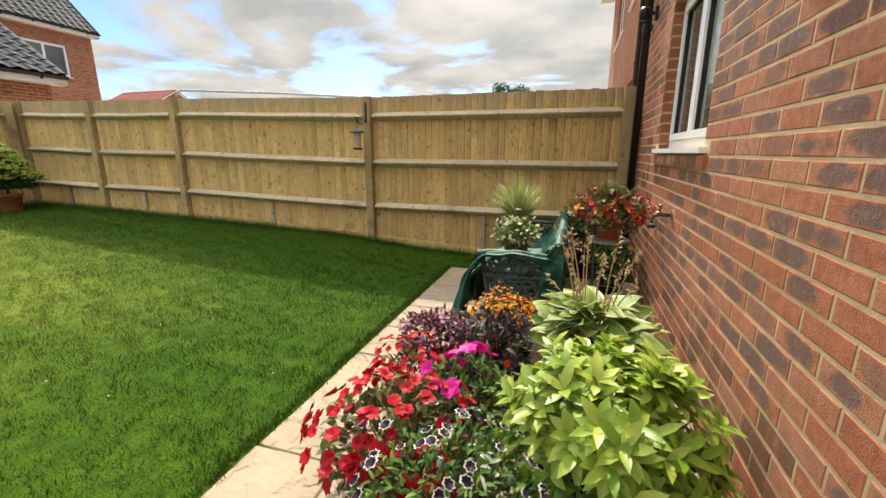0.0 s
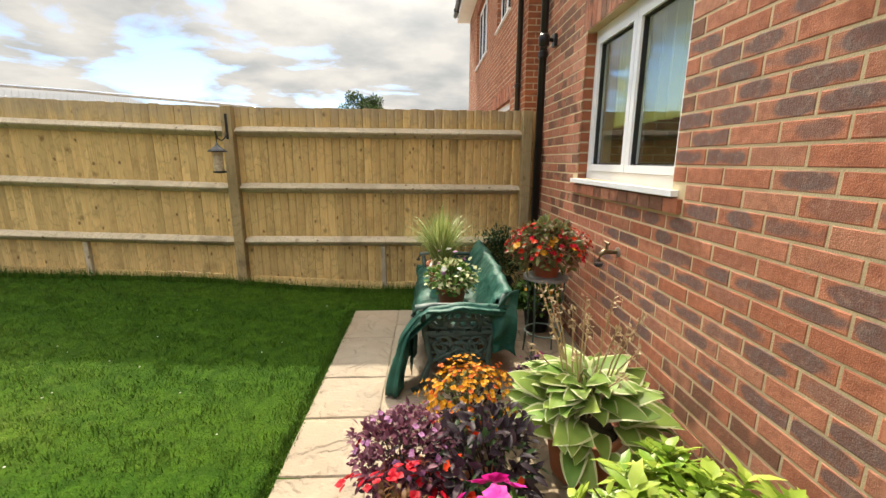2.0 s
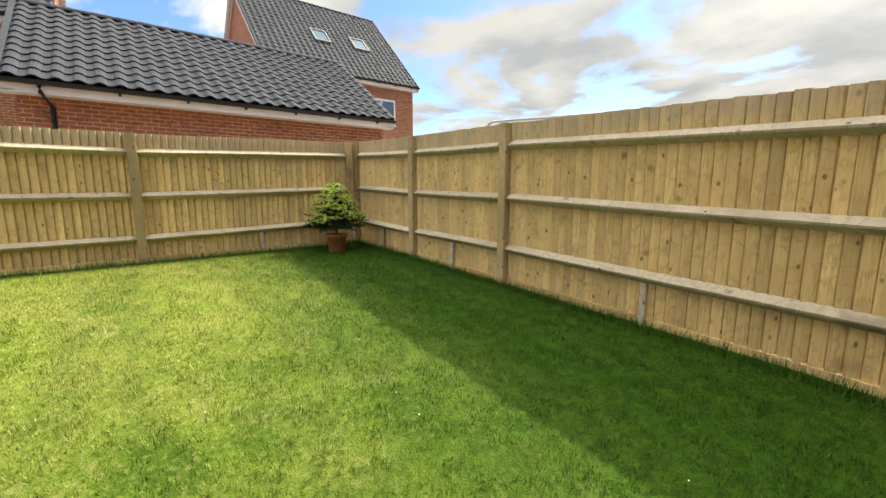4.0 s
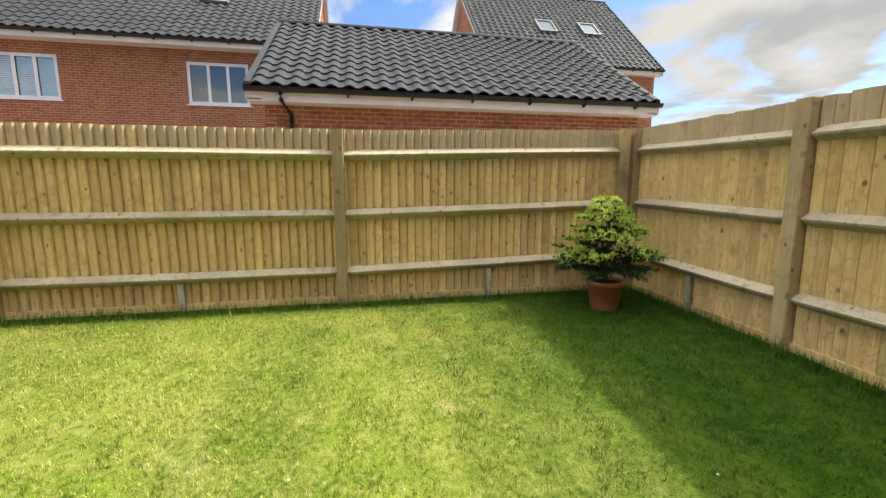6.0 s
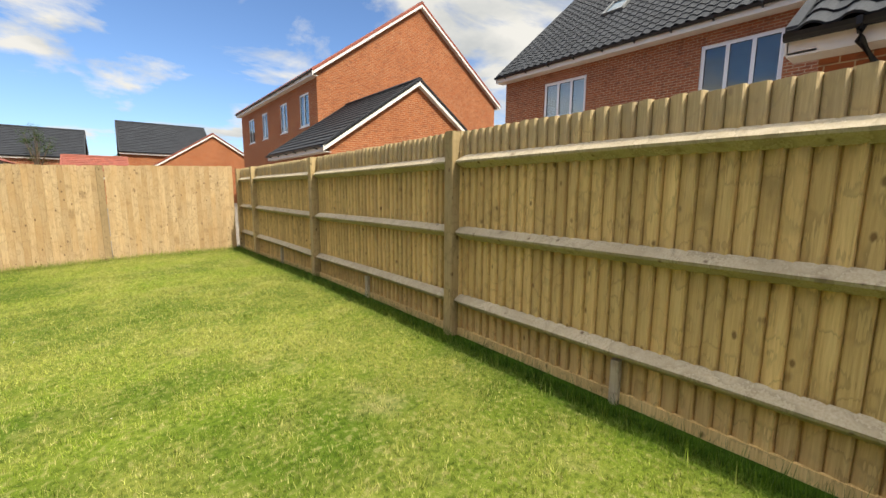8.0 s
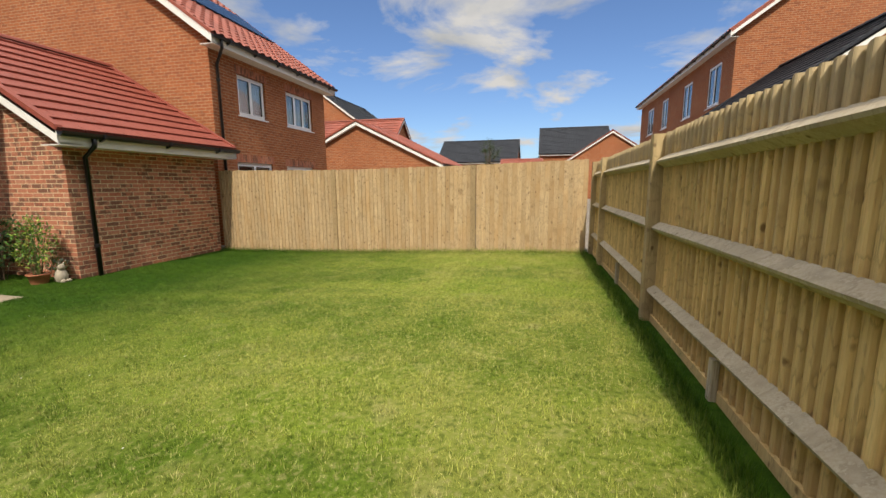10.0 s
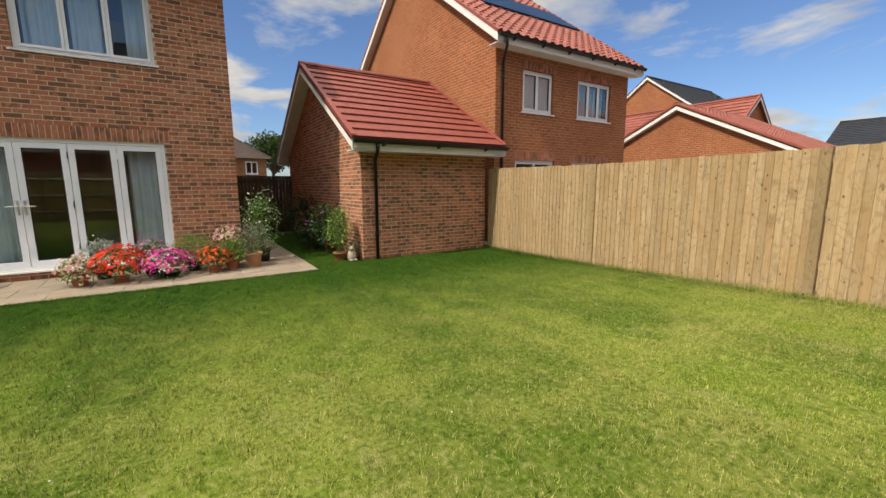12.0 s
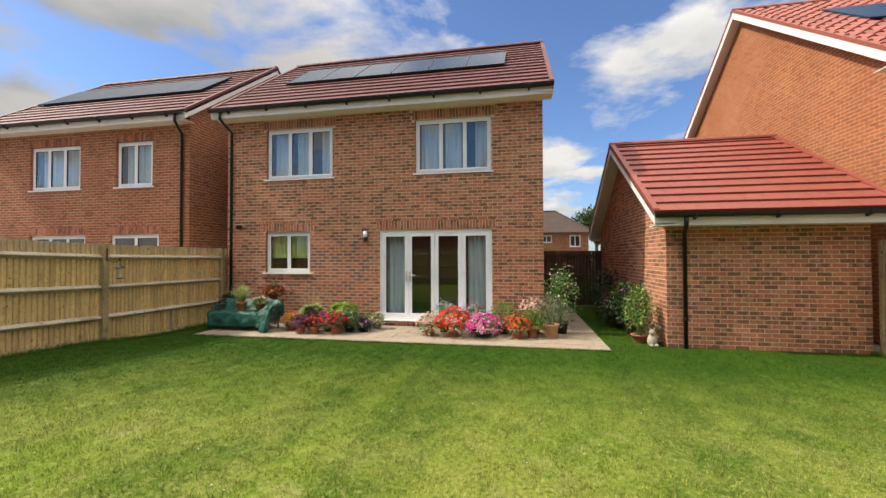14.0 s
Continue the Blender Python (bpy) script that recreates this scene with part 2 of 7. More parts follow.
def leaf_material(name, c1, c2, rough=0.5, spec=0.22):
    s = Nodes(name)
    r = piece_random(s, True)
    v = s.noise(9.0, 3.0)
    col = s.mix(r, c1, c2)
    col = s.mix(s.ramp(v, (0.35, 0.45), (0.65, 0.0)), col, [k * 0.55 for k in c1])
    s.done(col, rough, s.noise(120, 2.0), 0.0008, spec)
    tr = s.n("BsdfTranslucent")
    link(s.nt, col, tr.inputs["Color"])
    mx = s.nt.nodes.new("ShaderNodeMixShader")
    mx.inputs[0].default_value = 0.28
    link(s.nt, s.b.outputs[0], mx.inputs[1])
    link(s.nt, tr.outputs[0], mx.inputs[2])
    link(s.nt, mx.outputs[0], s.out.inputs[0])
    return s.m


def grass_material(name, blades):
    s = Nodes(name)
    pos = s.nt.nodes.new("ShaderNodeNewGeometry").outputs["Position"]

    def at(scale, detail, stretch=(1, 1, 1)):
        mp = s.nt.nodes.new("ShaderNodeMapping")
        mp.inputs["Scale"].default_value = stretch
        link(s.nt, pos, mp.inputs["Vector"])
        return s.noise(scale, detail, mp.outputs[0])

    sep = s.nt.nodes.new("ShaderNodeSeparateXYZ")
    link(s.nt, pos, sep.inputs[0])
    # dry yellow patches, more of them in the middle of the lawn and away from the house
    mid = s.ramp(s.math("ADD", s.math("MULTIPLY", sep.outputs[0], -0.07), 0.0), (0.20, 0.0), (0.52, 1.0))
    # lusher green by both fences; the y ramp paints in the north fence's shadow
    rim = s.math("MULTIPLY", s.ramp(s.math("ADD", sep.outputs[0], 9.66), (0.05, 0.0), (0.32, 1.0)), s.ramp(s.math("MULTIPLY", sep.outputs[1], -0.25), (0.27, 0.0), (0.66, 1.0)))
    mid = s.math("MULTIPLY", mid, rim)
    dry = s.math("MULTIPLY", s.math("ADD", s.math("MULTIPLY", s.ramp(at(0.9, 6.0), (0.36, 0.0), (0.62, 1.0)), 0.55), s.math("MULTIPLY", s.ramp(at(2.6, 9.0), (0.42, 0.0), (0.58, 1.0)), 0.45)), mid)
    tuft = s.ramp(at(11.0, 8.0), (0.40, 0.0), (0.60, 1.0))
    speck = at(30.0, 4.0)
    clump = s.ramp(at(4.2, 3.0), (0.40, 1.0), (0.56, 0.0))
    mow = s.ramp(at(1.5, 2.0, (0.07, 0.95, 1)), (0.45, 0.0), (0.56, 1.0))
    col = s.mix(tuft, GRASS_A, GRASS_B)
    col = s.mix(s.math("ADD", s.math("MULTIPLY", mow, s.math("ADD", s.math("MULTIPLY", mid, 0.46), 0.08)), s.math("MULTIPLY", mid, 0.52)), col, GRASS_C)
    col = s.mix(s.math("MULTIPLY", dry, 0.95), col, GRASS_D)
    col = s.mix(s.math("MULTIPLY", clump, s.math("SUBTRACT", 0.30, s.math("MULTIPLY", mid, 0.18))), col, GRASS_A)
    bare = s.ramp(at(2.7, 6.0), (0.60, 0.0), (0.74, 0.6))
    col = s.mix(s.math("MULTIPLY", bare, mid), col, GRASS_E)
    col = s.mix(s.ramp(speck, (0.36, 0.48), (0.46, 0.0)), col, [k * 0.6 for k in GRASS_A])
    col = s.mix(s.math("MULTIPLY", s.ramp(speck, (0.54, 0.0), (0.66, 0.6)), s.math("ADD", s.math("MULTIPLY", mid, 0.9), 0.06)), col, GRASS_E)
    if blades:
        r = piece_random(s, True)
        col = s.mix(s.ramp(r, (0.0, 0.78), (0.38, 0.0), (0.74, 0.0), (1.0, 0.80)), col, s.mix(s.ramp(r, (0.4, 0.0), (0.6, 1.0)), [k * 0.4 for k in GRASS_A], s.mix(s.math("ADD", s.math("MULTIPLY", mid, 0.85), 0.08), GRASS_B, GRASS_E)))
        return s.done(col, 0.6, None, 0, 0.2)
    # ground colour darkened to paint shade into the gaps between blades
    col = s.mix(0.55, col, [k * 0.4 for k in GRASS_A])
    # bare earth and paving beyond the garden
    beyond = s.math("MAXIMUM", s.math("GREATER_THAN", sep.outputs[1], 0.12), s.math("MAXIMUM", s.math("LESS_THAN", sep.outputs[0], -9.80), s.math("LESS_THAN", sep.outputs[1], -13.22)))
    col = s.mix(beyond, col, s.mix(tuft, (0.17, 0.14, 0.11), (0.27, 0.24, 0.20)))
    return s.done(col, 0.95, at(90, 4.0), 0.01, 0.1)


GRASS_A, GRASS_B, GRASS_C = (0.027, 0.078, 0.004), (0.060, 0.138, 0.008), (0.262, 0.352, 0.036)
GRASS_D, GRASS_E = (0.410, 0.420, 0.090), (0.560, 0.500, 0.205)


def glass_material(name, tint=(0.9, 0.95, 0.95)):
    s = Nodes(name)
    s.nt.nodes.remove(s.b)
    tr = s.n("BsdfTransparent")
    tr.inputs[0].default_value = (*tint, 1)
    gl = s.n("BsdfGlossy", Roughness=0.015)
    lw = s.n("LayerWeight", Blend=0.5)
    mx = s.nt.nodes.new("ShaderNodeMixShader")
    # the sheen of both faces of double glazing, rising towards grazing angles
    link(s.nt, s.math("ADD", s.math("MULTIPLY", s.math("POWER", lw.outputs["Facing"], 4.0), 0.85), 0.10), mx.inputs[0])
    link(s.nt, tr.outputs[0], mx.inputs[1])
    link(s.nt, gl.outputs[0], mx.inputs[2])
    link(s.nt, mx.outputs[0], s.out.inputs[0])
    return s.m


def stone_material(name, joined=False):
    s = Nodes(name)
    r = piece_random(s, joined)
    off = rand_offset(s, r)
    wave = s.noise(2.3, 6.0, s.vec((1, 1, 1), off), 0.6)
    fine = s.noise(70, 4.0, s.vec((1, 1, 1), off))
    col = s.mix(s.ramp(wave, (0.35, 0.0), (0.65, 1.0)), (0.235, 0.185, 0.13), (0.35, 0.285, 0.205))
    col = s.mix(s.math("MULTIPLY", r, 0.5), col, (0.32, 0.24, 0.16))
    col = s.mix(s.ramp(s.noise(1.6, 5.0), (0.42, 0.0), (0.66, 0.55)), col, (0.25, 0.215, 0.175))
    col = s.mix(s.ramp(fine, (0.5, 0.0), (0.8, 0.35)), col, (0.28, 0.21, 0.14))
    ridge = s.ramp(s.noise(3.4, 5.0, s.vec((1, 1, 1), off), 0.45), (0.36, 0.0), (0.42, 0.3), (0.47, 0.34), (0.50, 0.62), (0.56, 0.66), (0.60, 1.0))
    col = s.mix(s.ramp(ridge, (0.2, 0.35), (0.7, 0.0)), col, (0.34, 0.28, 0.21))
    return s.done(col, 0.85, s.math("ADD", ridge, s.math("MULTIPLY", fine, 0.10)), 0.026, 0.3)


BRICK = brick_material("brick", False)
BRICKS = brick_material("brickwork", True)
MORTAR = plain("mortar", (0.62, 0.50, 0.315), 0.95, 0.12, 9.0, 0.002, 0.15)
BRICK_RED = brick_wall_material("red_brick_far", (0.37, 0.130, 0.062), (0.27, 0.092, 0.048), (0.11, 0.055, 0.04))
BRICK_ORANGE = brick_wall_material("orange_brick_far", (0.38, 0.125, 0.050), (0.28, 0.090, 0.040), (0.17, 0.065, 0.038), (0.44, 0.30, 0.18))
FENCE_WOOD = wood_material("fence_wood", (0.58, 0.40, 0.165), (0.78, 0.58, 0.27), (0.50, 0.345, 0.15), 1.0, 0.30, 0.6)
RAIL_WOOD = wood_material("rail_wood", (0.42, 0.35, 0.24), (0.56, 0.49, 0.37), (0.36, 0.30, 0.21), 1.0, 0.25)
POST_WOOD = wood_material("post_wood", (0.38, 0.28, 0.14), (0.52, 0.39, 0.21), (0.27, 0.20, 0.105))
LIGHT_WOOD = wood_material("new_fence_wood", (0.37, 0.265, 0.150), (0.54, 0.395, 0.225), (0.39, 0.245, 0.11), 1.0, 0.20, 0.0, 1.0)
DARK_WOOD = wood_material("stained_fence_wood", (0.06, 0.04, 0.025), (0.10, 0.065, 0.04), (0.05, 0.035, 0.02))
TILE_RED = tile_material("red_roof_tile", (0.25, 0.062, 0.042))
TILE_MAROON = tile_material("maroon_roof_tile", (0.130, 0.040, 0.036), 0.6)
TILE_ORANGE = tile_material("orange_roof_tile", (0.27, 0.074, 0.048))
TILE_DARK = tile_material("slate_grey_roof_tile", (0.026, 0.029, 0.036), 0.62, 0.22)
WHITE = plain("white_upvc", (0.84, 0.86, 0.89), 0.35, 0.04, 3.0)
WHITE_PAINT = plain("white_board", (0.74, 0.72, 0.68), 0.5, 0.06, 3.0)
BLACK = plain("black_plastic", (0.012, 0.012, 0.013), 0.35, 0.2, 8.0)
GLASS = glass_material("window_glass")
SEAL = plain("dark_seal", (0.02, 0.02, 0.022), 0.6, 0.2)
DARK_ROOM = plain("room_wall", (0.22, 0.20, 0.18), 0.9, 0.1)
CURTAIN = plain("grey_curtain", (0.62, 0.67, 0.72), 0.9, 0.12, 5.0)
NET = plain("pale_curtain", (0.72, 0.77, 0.84), 0.9, 0.08, 5.0)
BLIND = plain("olive_blind", (0.68, 0.70, 0.24), 0.8, 0.1, 5.0)
STONE = stone_material("sandstone_slab")
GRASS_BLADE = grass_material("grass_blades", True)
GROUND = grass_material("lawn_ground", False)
SOLAR = plain("solar_glass", (0.020, 0.036, 0.062), 0.16, 0.2, 3.0, 0.0, 0.2)
SOLAR.node_tree.nodes["Principled BSDF"].inputs["IOR"].default_value = 1.18
LEAD = plain("grey_lead", (0.16, 0.165, 0.17), 0.5, 0.15)
METAL = plain("galvanised_steel", (0.42, 0.46, 0.52), 0.4, 0.15, 12.0, 0.0, 0.5, 0.7)
CHROME = plain("brushed_metal", (0.62, 0.62, 0.60), 0.3, 0.1, 12.0, 0.0, 0.5, 0.9)


# ---- mesh helpers ----
class MB:
    """Collects vertices and faces of one mesh."""

    def __init__(self):
        self.v, self.f = [], []

    def add(self, verts, faces):
        k = len(self.v)
        self.v.extend(tuple(p) for p in verts)
        self.f.extend(tuple(i + k for i in q) for q in faces)
        return self

    def hexa(self, p):
        return self.add(p, [(3, 2, 1, 0), (4, 5, 6, 7), (0, 1, 5, 4), (1, 2, 6, 5), (2, 3, 7, 6), (3, 0, 4, 7)])

    def box(self, a, b, fn=None):
        (x0, y0, z0), (x1, y1, z1) = a, b
        p = [(x0, y0, z0), (x1, y0, z0), (x1, y1, z0), (x0, y1, z0), (x0, y0, z1), (x1, y0, z1), (x1, y1, z1), (x0, y1, z1)]
        return self.hexa([fn(*q) for q in p] if fn else p)

    def extrude(self, poly, h, fn):
        """A polygon in the plane (u, z), h deep; fn maps (u, d, z) to the world."""
        n = len(poly)
        a = [fn(u, 0, z) for u, z in poly]
        b = [fn(u, h, z) for u, z in poly]
        return self.add(a + b, [tuple(range(n)), tuple(range(2 * n - 1, n - 1, -1))] + [(i, i + n, (i + 1) % n + n, (i + 1) % n) for i in range(n)])

    def tube(self, pts, r, sides=8, caps=True):
        pts = [Vector(p) for p in pts]
        rs = r if isinstance(r, (list, tuple)) else [r] * len(pts)
        k = len(self.v)
        for i, p in enumerate(pts):
            d = (pts[min(i + 1, len(pts) - 1)] - pts[max(i - 1, 0)]).normalized()
            a = d.cross(Vector((0, 0, 1)) if abs(d.z) < 0.9 else Vector((1, 0, 0))).normalized()
            b = d.cross(a)
            for j in range(sides):
                w = 2 * math.pi * j / sides
                self.v.append(tuple(p + (a * math.cos(w) + b * math.sin(w)) * rs[i]))
        for i in range(len(pts) - 1):
            for j in range(sides):
                self.f.append((k + i * sides + j, k + i * sides + (j + 1) % sides, k + (i + 1) * sides + (j + 1) % sides, k + (i + 1) * sides + j))
        if caps:
            self.f.append(tuple(k + j for j in range(sides))[::-1])
            self.f.append(tuple(k + (len(pts) - 1) * sides + j for j in range(sides)))
        return self

    def lathe(self, profile, sides=24, centre=(0, 0, 0)):
        k = len(self.v)
        for r, z in profile:
            for j in range(sides):
                w = 2 * math.pi * j / sides
                self.v.append((centre[0] + r * math.cos(w), centre[1] + r * math.sin(w), centre[2] + z))
        for i in range(len(profile) - 1):
            for j in range(sides):
                self.f.append((k + i * sides + j, k + i * sides + (j + 1) % sides, k + (i + 1) * sides + (j + 1) % sides, k + (i + 1) * sides + j))
        self.f.append(tuple(k + j for j in range(sides))[::-1])
        self.f.append(tuple(k + (len(profile) - 1) * sides + j for j in range(sides)))
        return self

    def mesh(self, name, smooth=False):
        me = bpy.data.meshes.new(name)
        me.from_pydata(self.v, [], self.f)
        if smooth:
            me.polygons.foreach_set("use_smooth", [True] * len(me.polygons))
        me.update()
        return me


def array_mesh(name, verts, faces, smooth=False):
    """A mesh from numpy arrays; every face has the same number of corners."""
    me = bpy.data.meshes.new(name)
    n, k = faces.shape
    me.vertices.add(len(verts))
    me.vertices.foreach_set("co", np.ascontiguousarray(verts, dtype=np.float32).ravel())
    me.loops.add(n * k)
    me.loops.foreach_set("vertex_index", np.ascontiguousarray(faces, dtype=np.int32).ravel())
    me.polygons.add(n)
    me.polygons.foreach_set("loop_start", np.arange(0, n * k, k, dtype=np.int32))
    if smooth:
        me.polygons.foreach_set("use_smooth", np.ones(n, dtype=bool))
    me.update(calc_edges=True)
    return me


def part(name, shape, material, parent, label="", smooth=False, kind=""):
    """One mesh object under a thing or under a part."""
    me = shape.mesh(name, smooth) if isinstance(shape, MB) else shape
    if not me.materials:
        me.materials.append(material)
    ob = new(name, me)
    ob.parent = parent
    if label or kind:
        tagged(ob, label, kind=kind)
    return ob


def thing(name, label, category, at=(0, 0, 0), group="", kind="", turn=0.0):
    ob = new(name)
    ob.matrix_world = pose(*at, 0, 0, turn)
    ob.empty_display_size = 0.1
    return tagged(ob, label, category, group, kind)


def shade_smooth_by_bevel(ob, width, segments=2):
    m = ob.modifiers.new("bevel", "BEVEL")
    m.width, m.segments, m.limit_method = width, segments, "ANGLE"
    return ob


def lerp_table(table, x):
    xs = [a for a, _ in table]
    ys = [b for _, b in table]
    return float(np.interp(x, xs, ys))


def smooth01(t):
    t = min(1.0, max(0.0, t))
    return t * t * (3 - 2 * t)


def ground_z(x, y):
    """The lawn rises gently from the patio towards the far fence."""
    u = smooth01((-x - 1.9) / 8.2)
    fall = 1.0 - 0.38 * smooth01((-y - 7.5) / 6.5)
    side = 0.12 * smooth01((-x - 1.85) / 2.0) * smooth01((y + 2.2) / 2.2)
    return 0.315 * u * fall + side * (1 - u)


def face_fn(origin, along, out):
    """Maps (u, d, z) to the world: u along the wall, d outwards, z up."""
    o, a, n = Vector(origin), Vector(along), Vector(out)
    return lambda u, d, z: tuple(o + a * u + n * d + Vector((0, 0, z)))


def wall_boxes(mb, u0, u1, z0, z1, holes, depth, fn, front=0.0):
    """A wall in pieces round its openings (ua, ub, za, zb)."""
    us = sorted({u0, u1, *[h[0] for h in holes], *[h[1] for h in holes]})
    zs = sorted({z0, z1, *[h[2] for h in holes], *[h[3] for h in holes]})
    nu, nz = len(us) - 1, len(zs) - 1

    def solid(i, j):
        if not (0 <= i < nu and 0 <= j < nz):
            return False
        cu, cz = (us[i] + us[i + 1]) / 2, (zs[j] + zs[j + 1]) / 2
        return not any(h[0] < cu < h[1] and h[2] < cz < h[3] for h in holes)

    index, verts, faces = {}, [], []

    def vert(i, j, k):
        if (i, j, k) not in index:
            index[i, j, k] = len(verts)
            verts.append(fn(us[i], front - depth * k, zs[j]))
        return index[i, j, k]

    for i in range(nu):
        for j in range(nz):
            if not solid(i, j):
                continue
            ring = [(i, j), (i + 1, j), (i + 1, j + 1), (i, j + 1)]
            faces.append(tuple(vert(*q, 0) for q in ring))
            faces.append(tuple(vert(*q, 1) for q in reversed(ring)))
            for (di, dj), a, b in (((0, -1), 0, 1), ((1, 0), 1, 2), ((0, 1), 2, 3), ((-1, 0), 3, 0)):
                if not solid(i + di, j + dj):
                    faces.append((vert(*ring[b], 0), vert(*ring[a], 0), vert(*ring[a], 1), vert(*ring[b], 1)))
    return mb.add(verts, faces)


def bricks_on(fn, u0, u1, z0, z1, holes, rng, first=0):
    """Places of single bricks of a stretcher bond: (ua, ub, za, zb, proud)."""
    out = []
    rows = int(round((z1 - z0) / 0.075))
    for r in range(rows):
        za = z0 + r * 0.075
        zb = za + 0.065
        spans = [(u0, u1)]
        for h in holes:
            if h[2] < zb - 0.01 and h[3] > za + 0.01:
                cut = []
                for a, b in spans:
                    if h[1] <= a or h[0] >= b:
                        cut.append((a, b))
                        continue
                    if h[0] > a:
                        cut.append((a, h[0]))
                    if h[1] < b:
                        cut.append((h[1], b))
                spans = cut
        shift = 0.1125 * ((r + first) % 2)
        for a, b in spans:
            k = math.floor((a - u0 + shift) / 0.225)
            u = u0 - shift + k * 0.225
            while u < b - 0.004:
                ua, ub = max(u, a), min(u + 0.215, b)
                if ub - ua > 0.03:
                    out.append((ua, ub, za, zb, rng.uniform(0.0, 0.0018)))
                u += 0.225
    return out


def add_brick(mb, fn, ua, ub, za, zb, proud, depth=0.012):
    c = 0.0025
    mb.add([fn(ua, -depth, za), fn(ub, -depth, za), fn(ub, -depth, zb), fn(ua, -depth, zb),
            fn(ua, proud - c, za), fn(ub, proud - c, za), fn(ub, proud - c, zb), fn(ua, proud - c, zb),
            fn(ua + c, proud, za + c), fn(ub - c, proud, za + c), fn(ub - c, proud, zb - c), fn(ua + c, proud, zb - c)],
           [(0, 1, 5, 4), (1, 2, 6, 5), (2, 3, 7, 6), (3, 0, 4, 7), (4, 5, 9, 8), (5, 6, 10, 9), (6, 7, 11, 10), (7, 4, 8, 11), (8, 9, 10, 11)])


# ---- windows, roofs and whole houses ----
def window(parent, fn, u0, u1, z0, z1, panes, sill=True, recess=0.07, curtain=None, open_leaf=False, slats=False, label="white plastic casement window"):
    """A framed window in an opening; panes: widths as shares."""
    f = 0.055
    mb = MB()
    for a, b in (((u0, z0), (u1, z0 + f)), ((u0, z1 - f), (u1, z1)), ((u0, z0 + f), (u0 + f, z1 - f)), ((u1 - f, z0 + f), (u1, z1 - f))):
        mb.box((a[0], -recess - 0.06, a[1]), (b[0], -recess, b[1]), fn)
    total = sum(panes)
    inner = u1 - u0 - 2 * f
    u = u0 + f
    frame_ob = part("window", mb, WHITE, parent, label)
    for i, share in enumerate(panes):
        w = inner * share / total
        a, b = u, u + w
        u = b
        s = 0.045
        sash = MB()
        d0, d1 = -recess - 0.05, -recess + 0.012
        lo, hi = z0 + f + 0.003, z1 - f - 0.003
        for p, q in (((a + 0.003, lo), (b - 0.003, lo + s)), ((a + 0.003, hi - s), (b - 0.003, hi)), ((a + 0.003, lo + s), (a + s, hi - s)), ((b - s, lo + s), (b - 0.003, hi - s))):
            sash.box((p[0], d0, p[1]), (q[0], d1, q[1]), fn)
        part("sash", sash, WHITE, frame_ob)
        seal = MB()
        g = 0.008
        for p, q in (((a + s, lo + s), (b - s, lo + s + g)), ((a + s, hi - s - g), (b - s, hi - s)), ((a + s, lo + s + g), (a + s + g, hi - s - g)), ((b - s - g, lo + s + g), (b - s, hi - s - g))):
            seal.box((p[0], -recess - 0.03, p[1]), (q[0], -recess - 0.004, q[1]), fn)
        part("seal", seal, SEAL, frame_ob)
        pane = MB().box((a + s, -recess - 0.028, lo + s), (b - s, -recess - 0.018, hi - s), fn)
        po = part("pane", pane, GLASS, frame_ob)
        po.visible_shadow = False
        if slats:
            sl = MB()
            zz = lo + s + 0.02
            while zz < hi - s:
                sl.box((a + s, -recess - 0.075, zz), (b - s, -recess - 0.055, zz + 0.045), fn)
                zz += 0.06
            part("blind", sl, NET, frame_ob)
    if sill:
        part("sill", MB().box((u0 - 0.05, -recess - 0.02, z0 - 0.030), (u1 + 0.05, 0.034, z0 - 0.002), fn), WHITE, frame_ob)
    if curtain:
        for a, b in curtain[1]:
            part("curtain", drape(fn, u0 + (u1 - u0) * a, u0 + (u1 - u0) * b, z0 + 0.02, z1 - 0.02, -recess - 0.22), curtain[0], frame_ob)
    return frame_ob


def drape(fn, a, b, z0, z1, d, folds=None):
    """A hanging curtain in soft folds."""
    mb = MB()
    n = max(10, int((b - a) / 0.018))
    verts, faces = [], []
    for i in range(n + 1):
        u = a + (b - a) * i / n
        w = 0.035 * math.sin(i * 0.9) + 0.015 * math.sin(i * 0.37 + 1)
        for z in (z0, z1):
            verts.append(fn(u, d + w, z))
    faces = [(2 * i, 2 * i + 2, 2 * i + 3, 2 * i + 1) for i in range(n)]
    return mb.add(verts, faces)


def slope_fn(eave, along, up):
    """Maps (u, s, h): u along the eave, s up the slope, h proud of it."""
    o, a, s = Vector(eave), Vector(along).normalized(), Vector(up).normalized()
    n = a.cross(s)
    if n.z < 0:
        n = -n
    return lambda u, t, h: tuple(o + a * u + s * t + n * h)


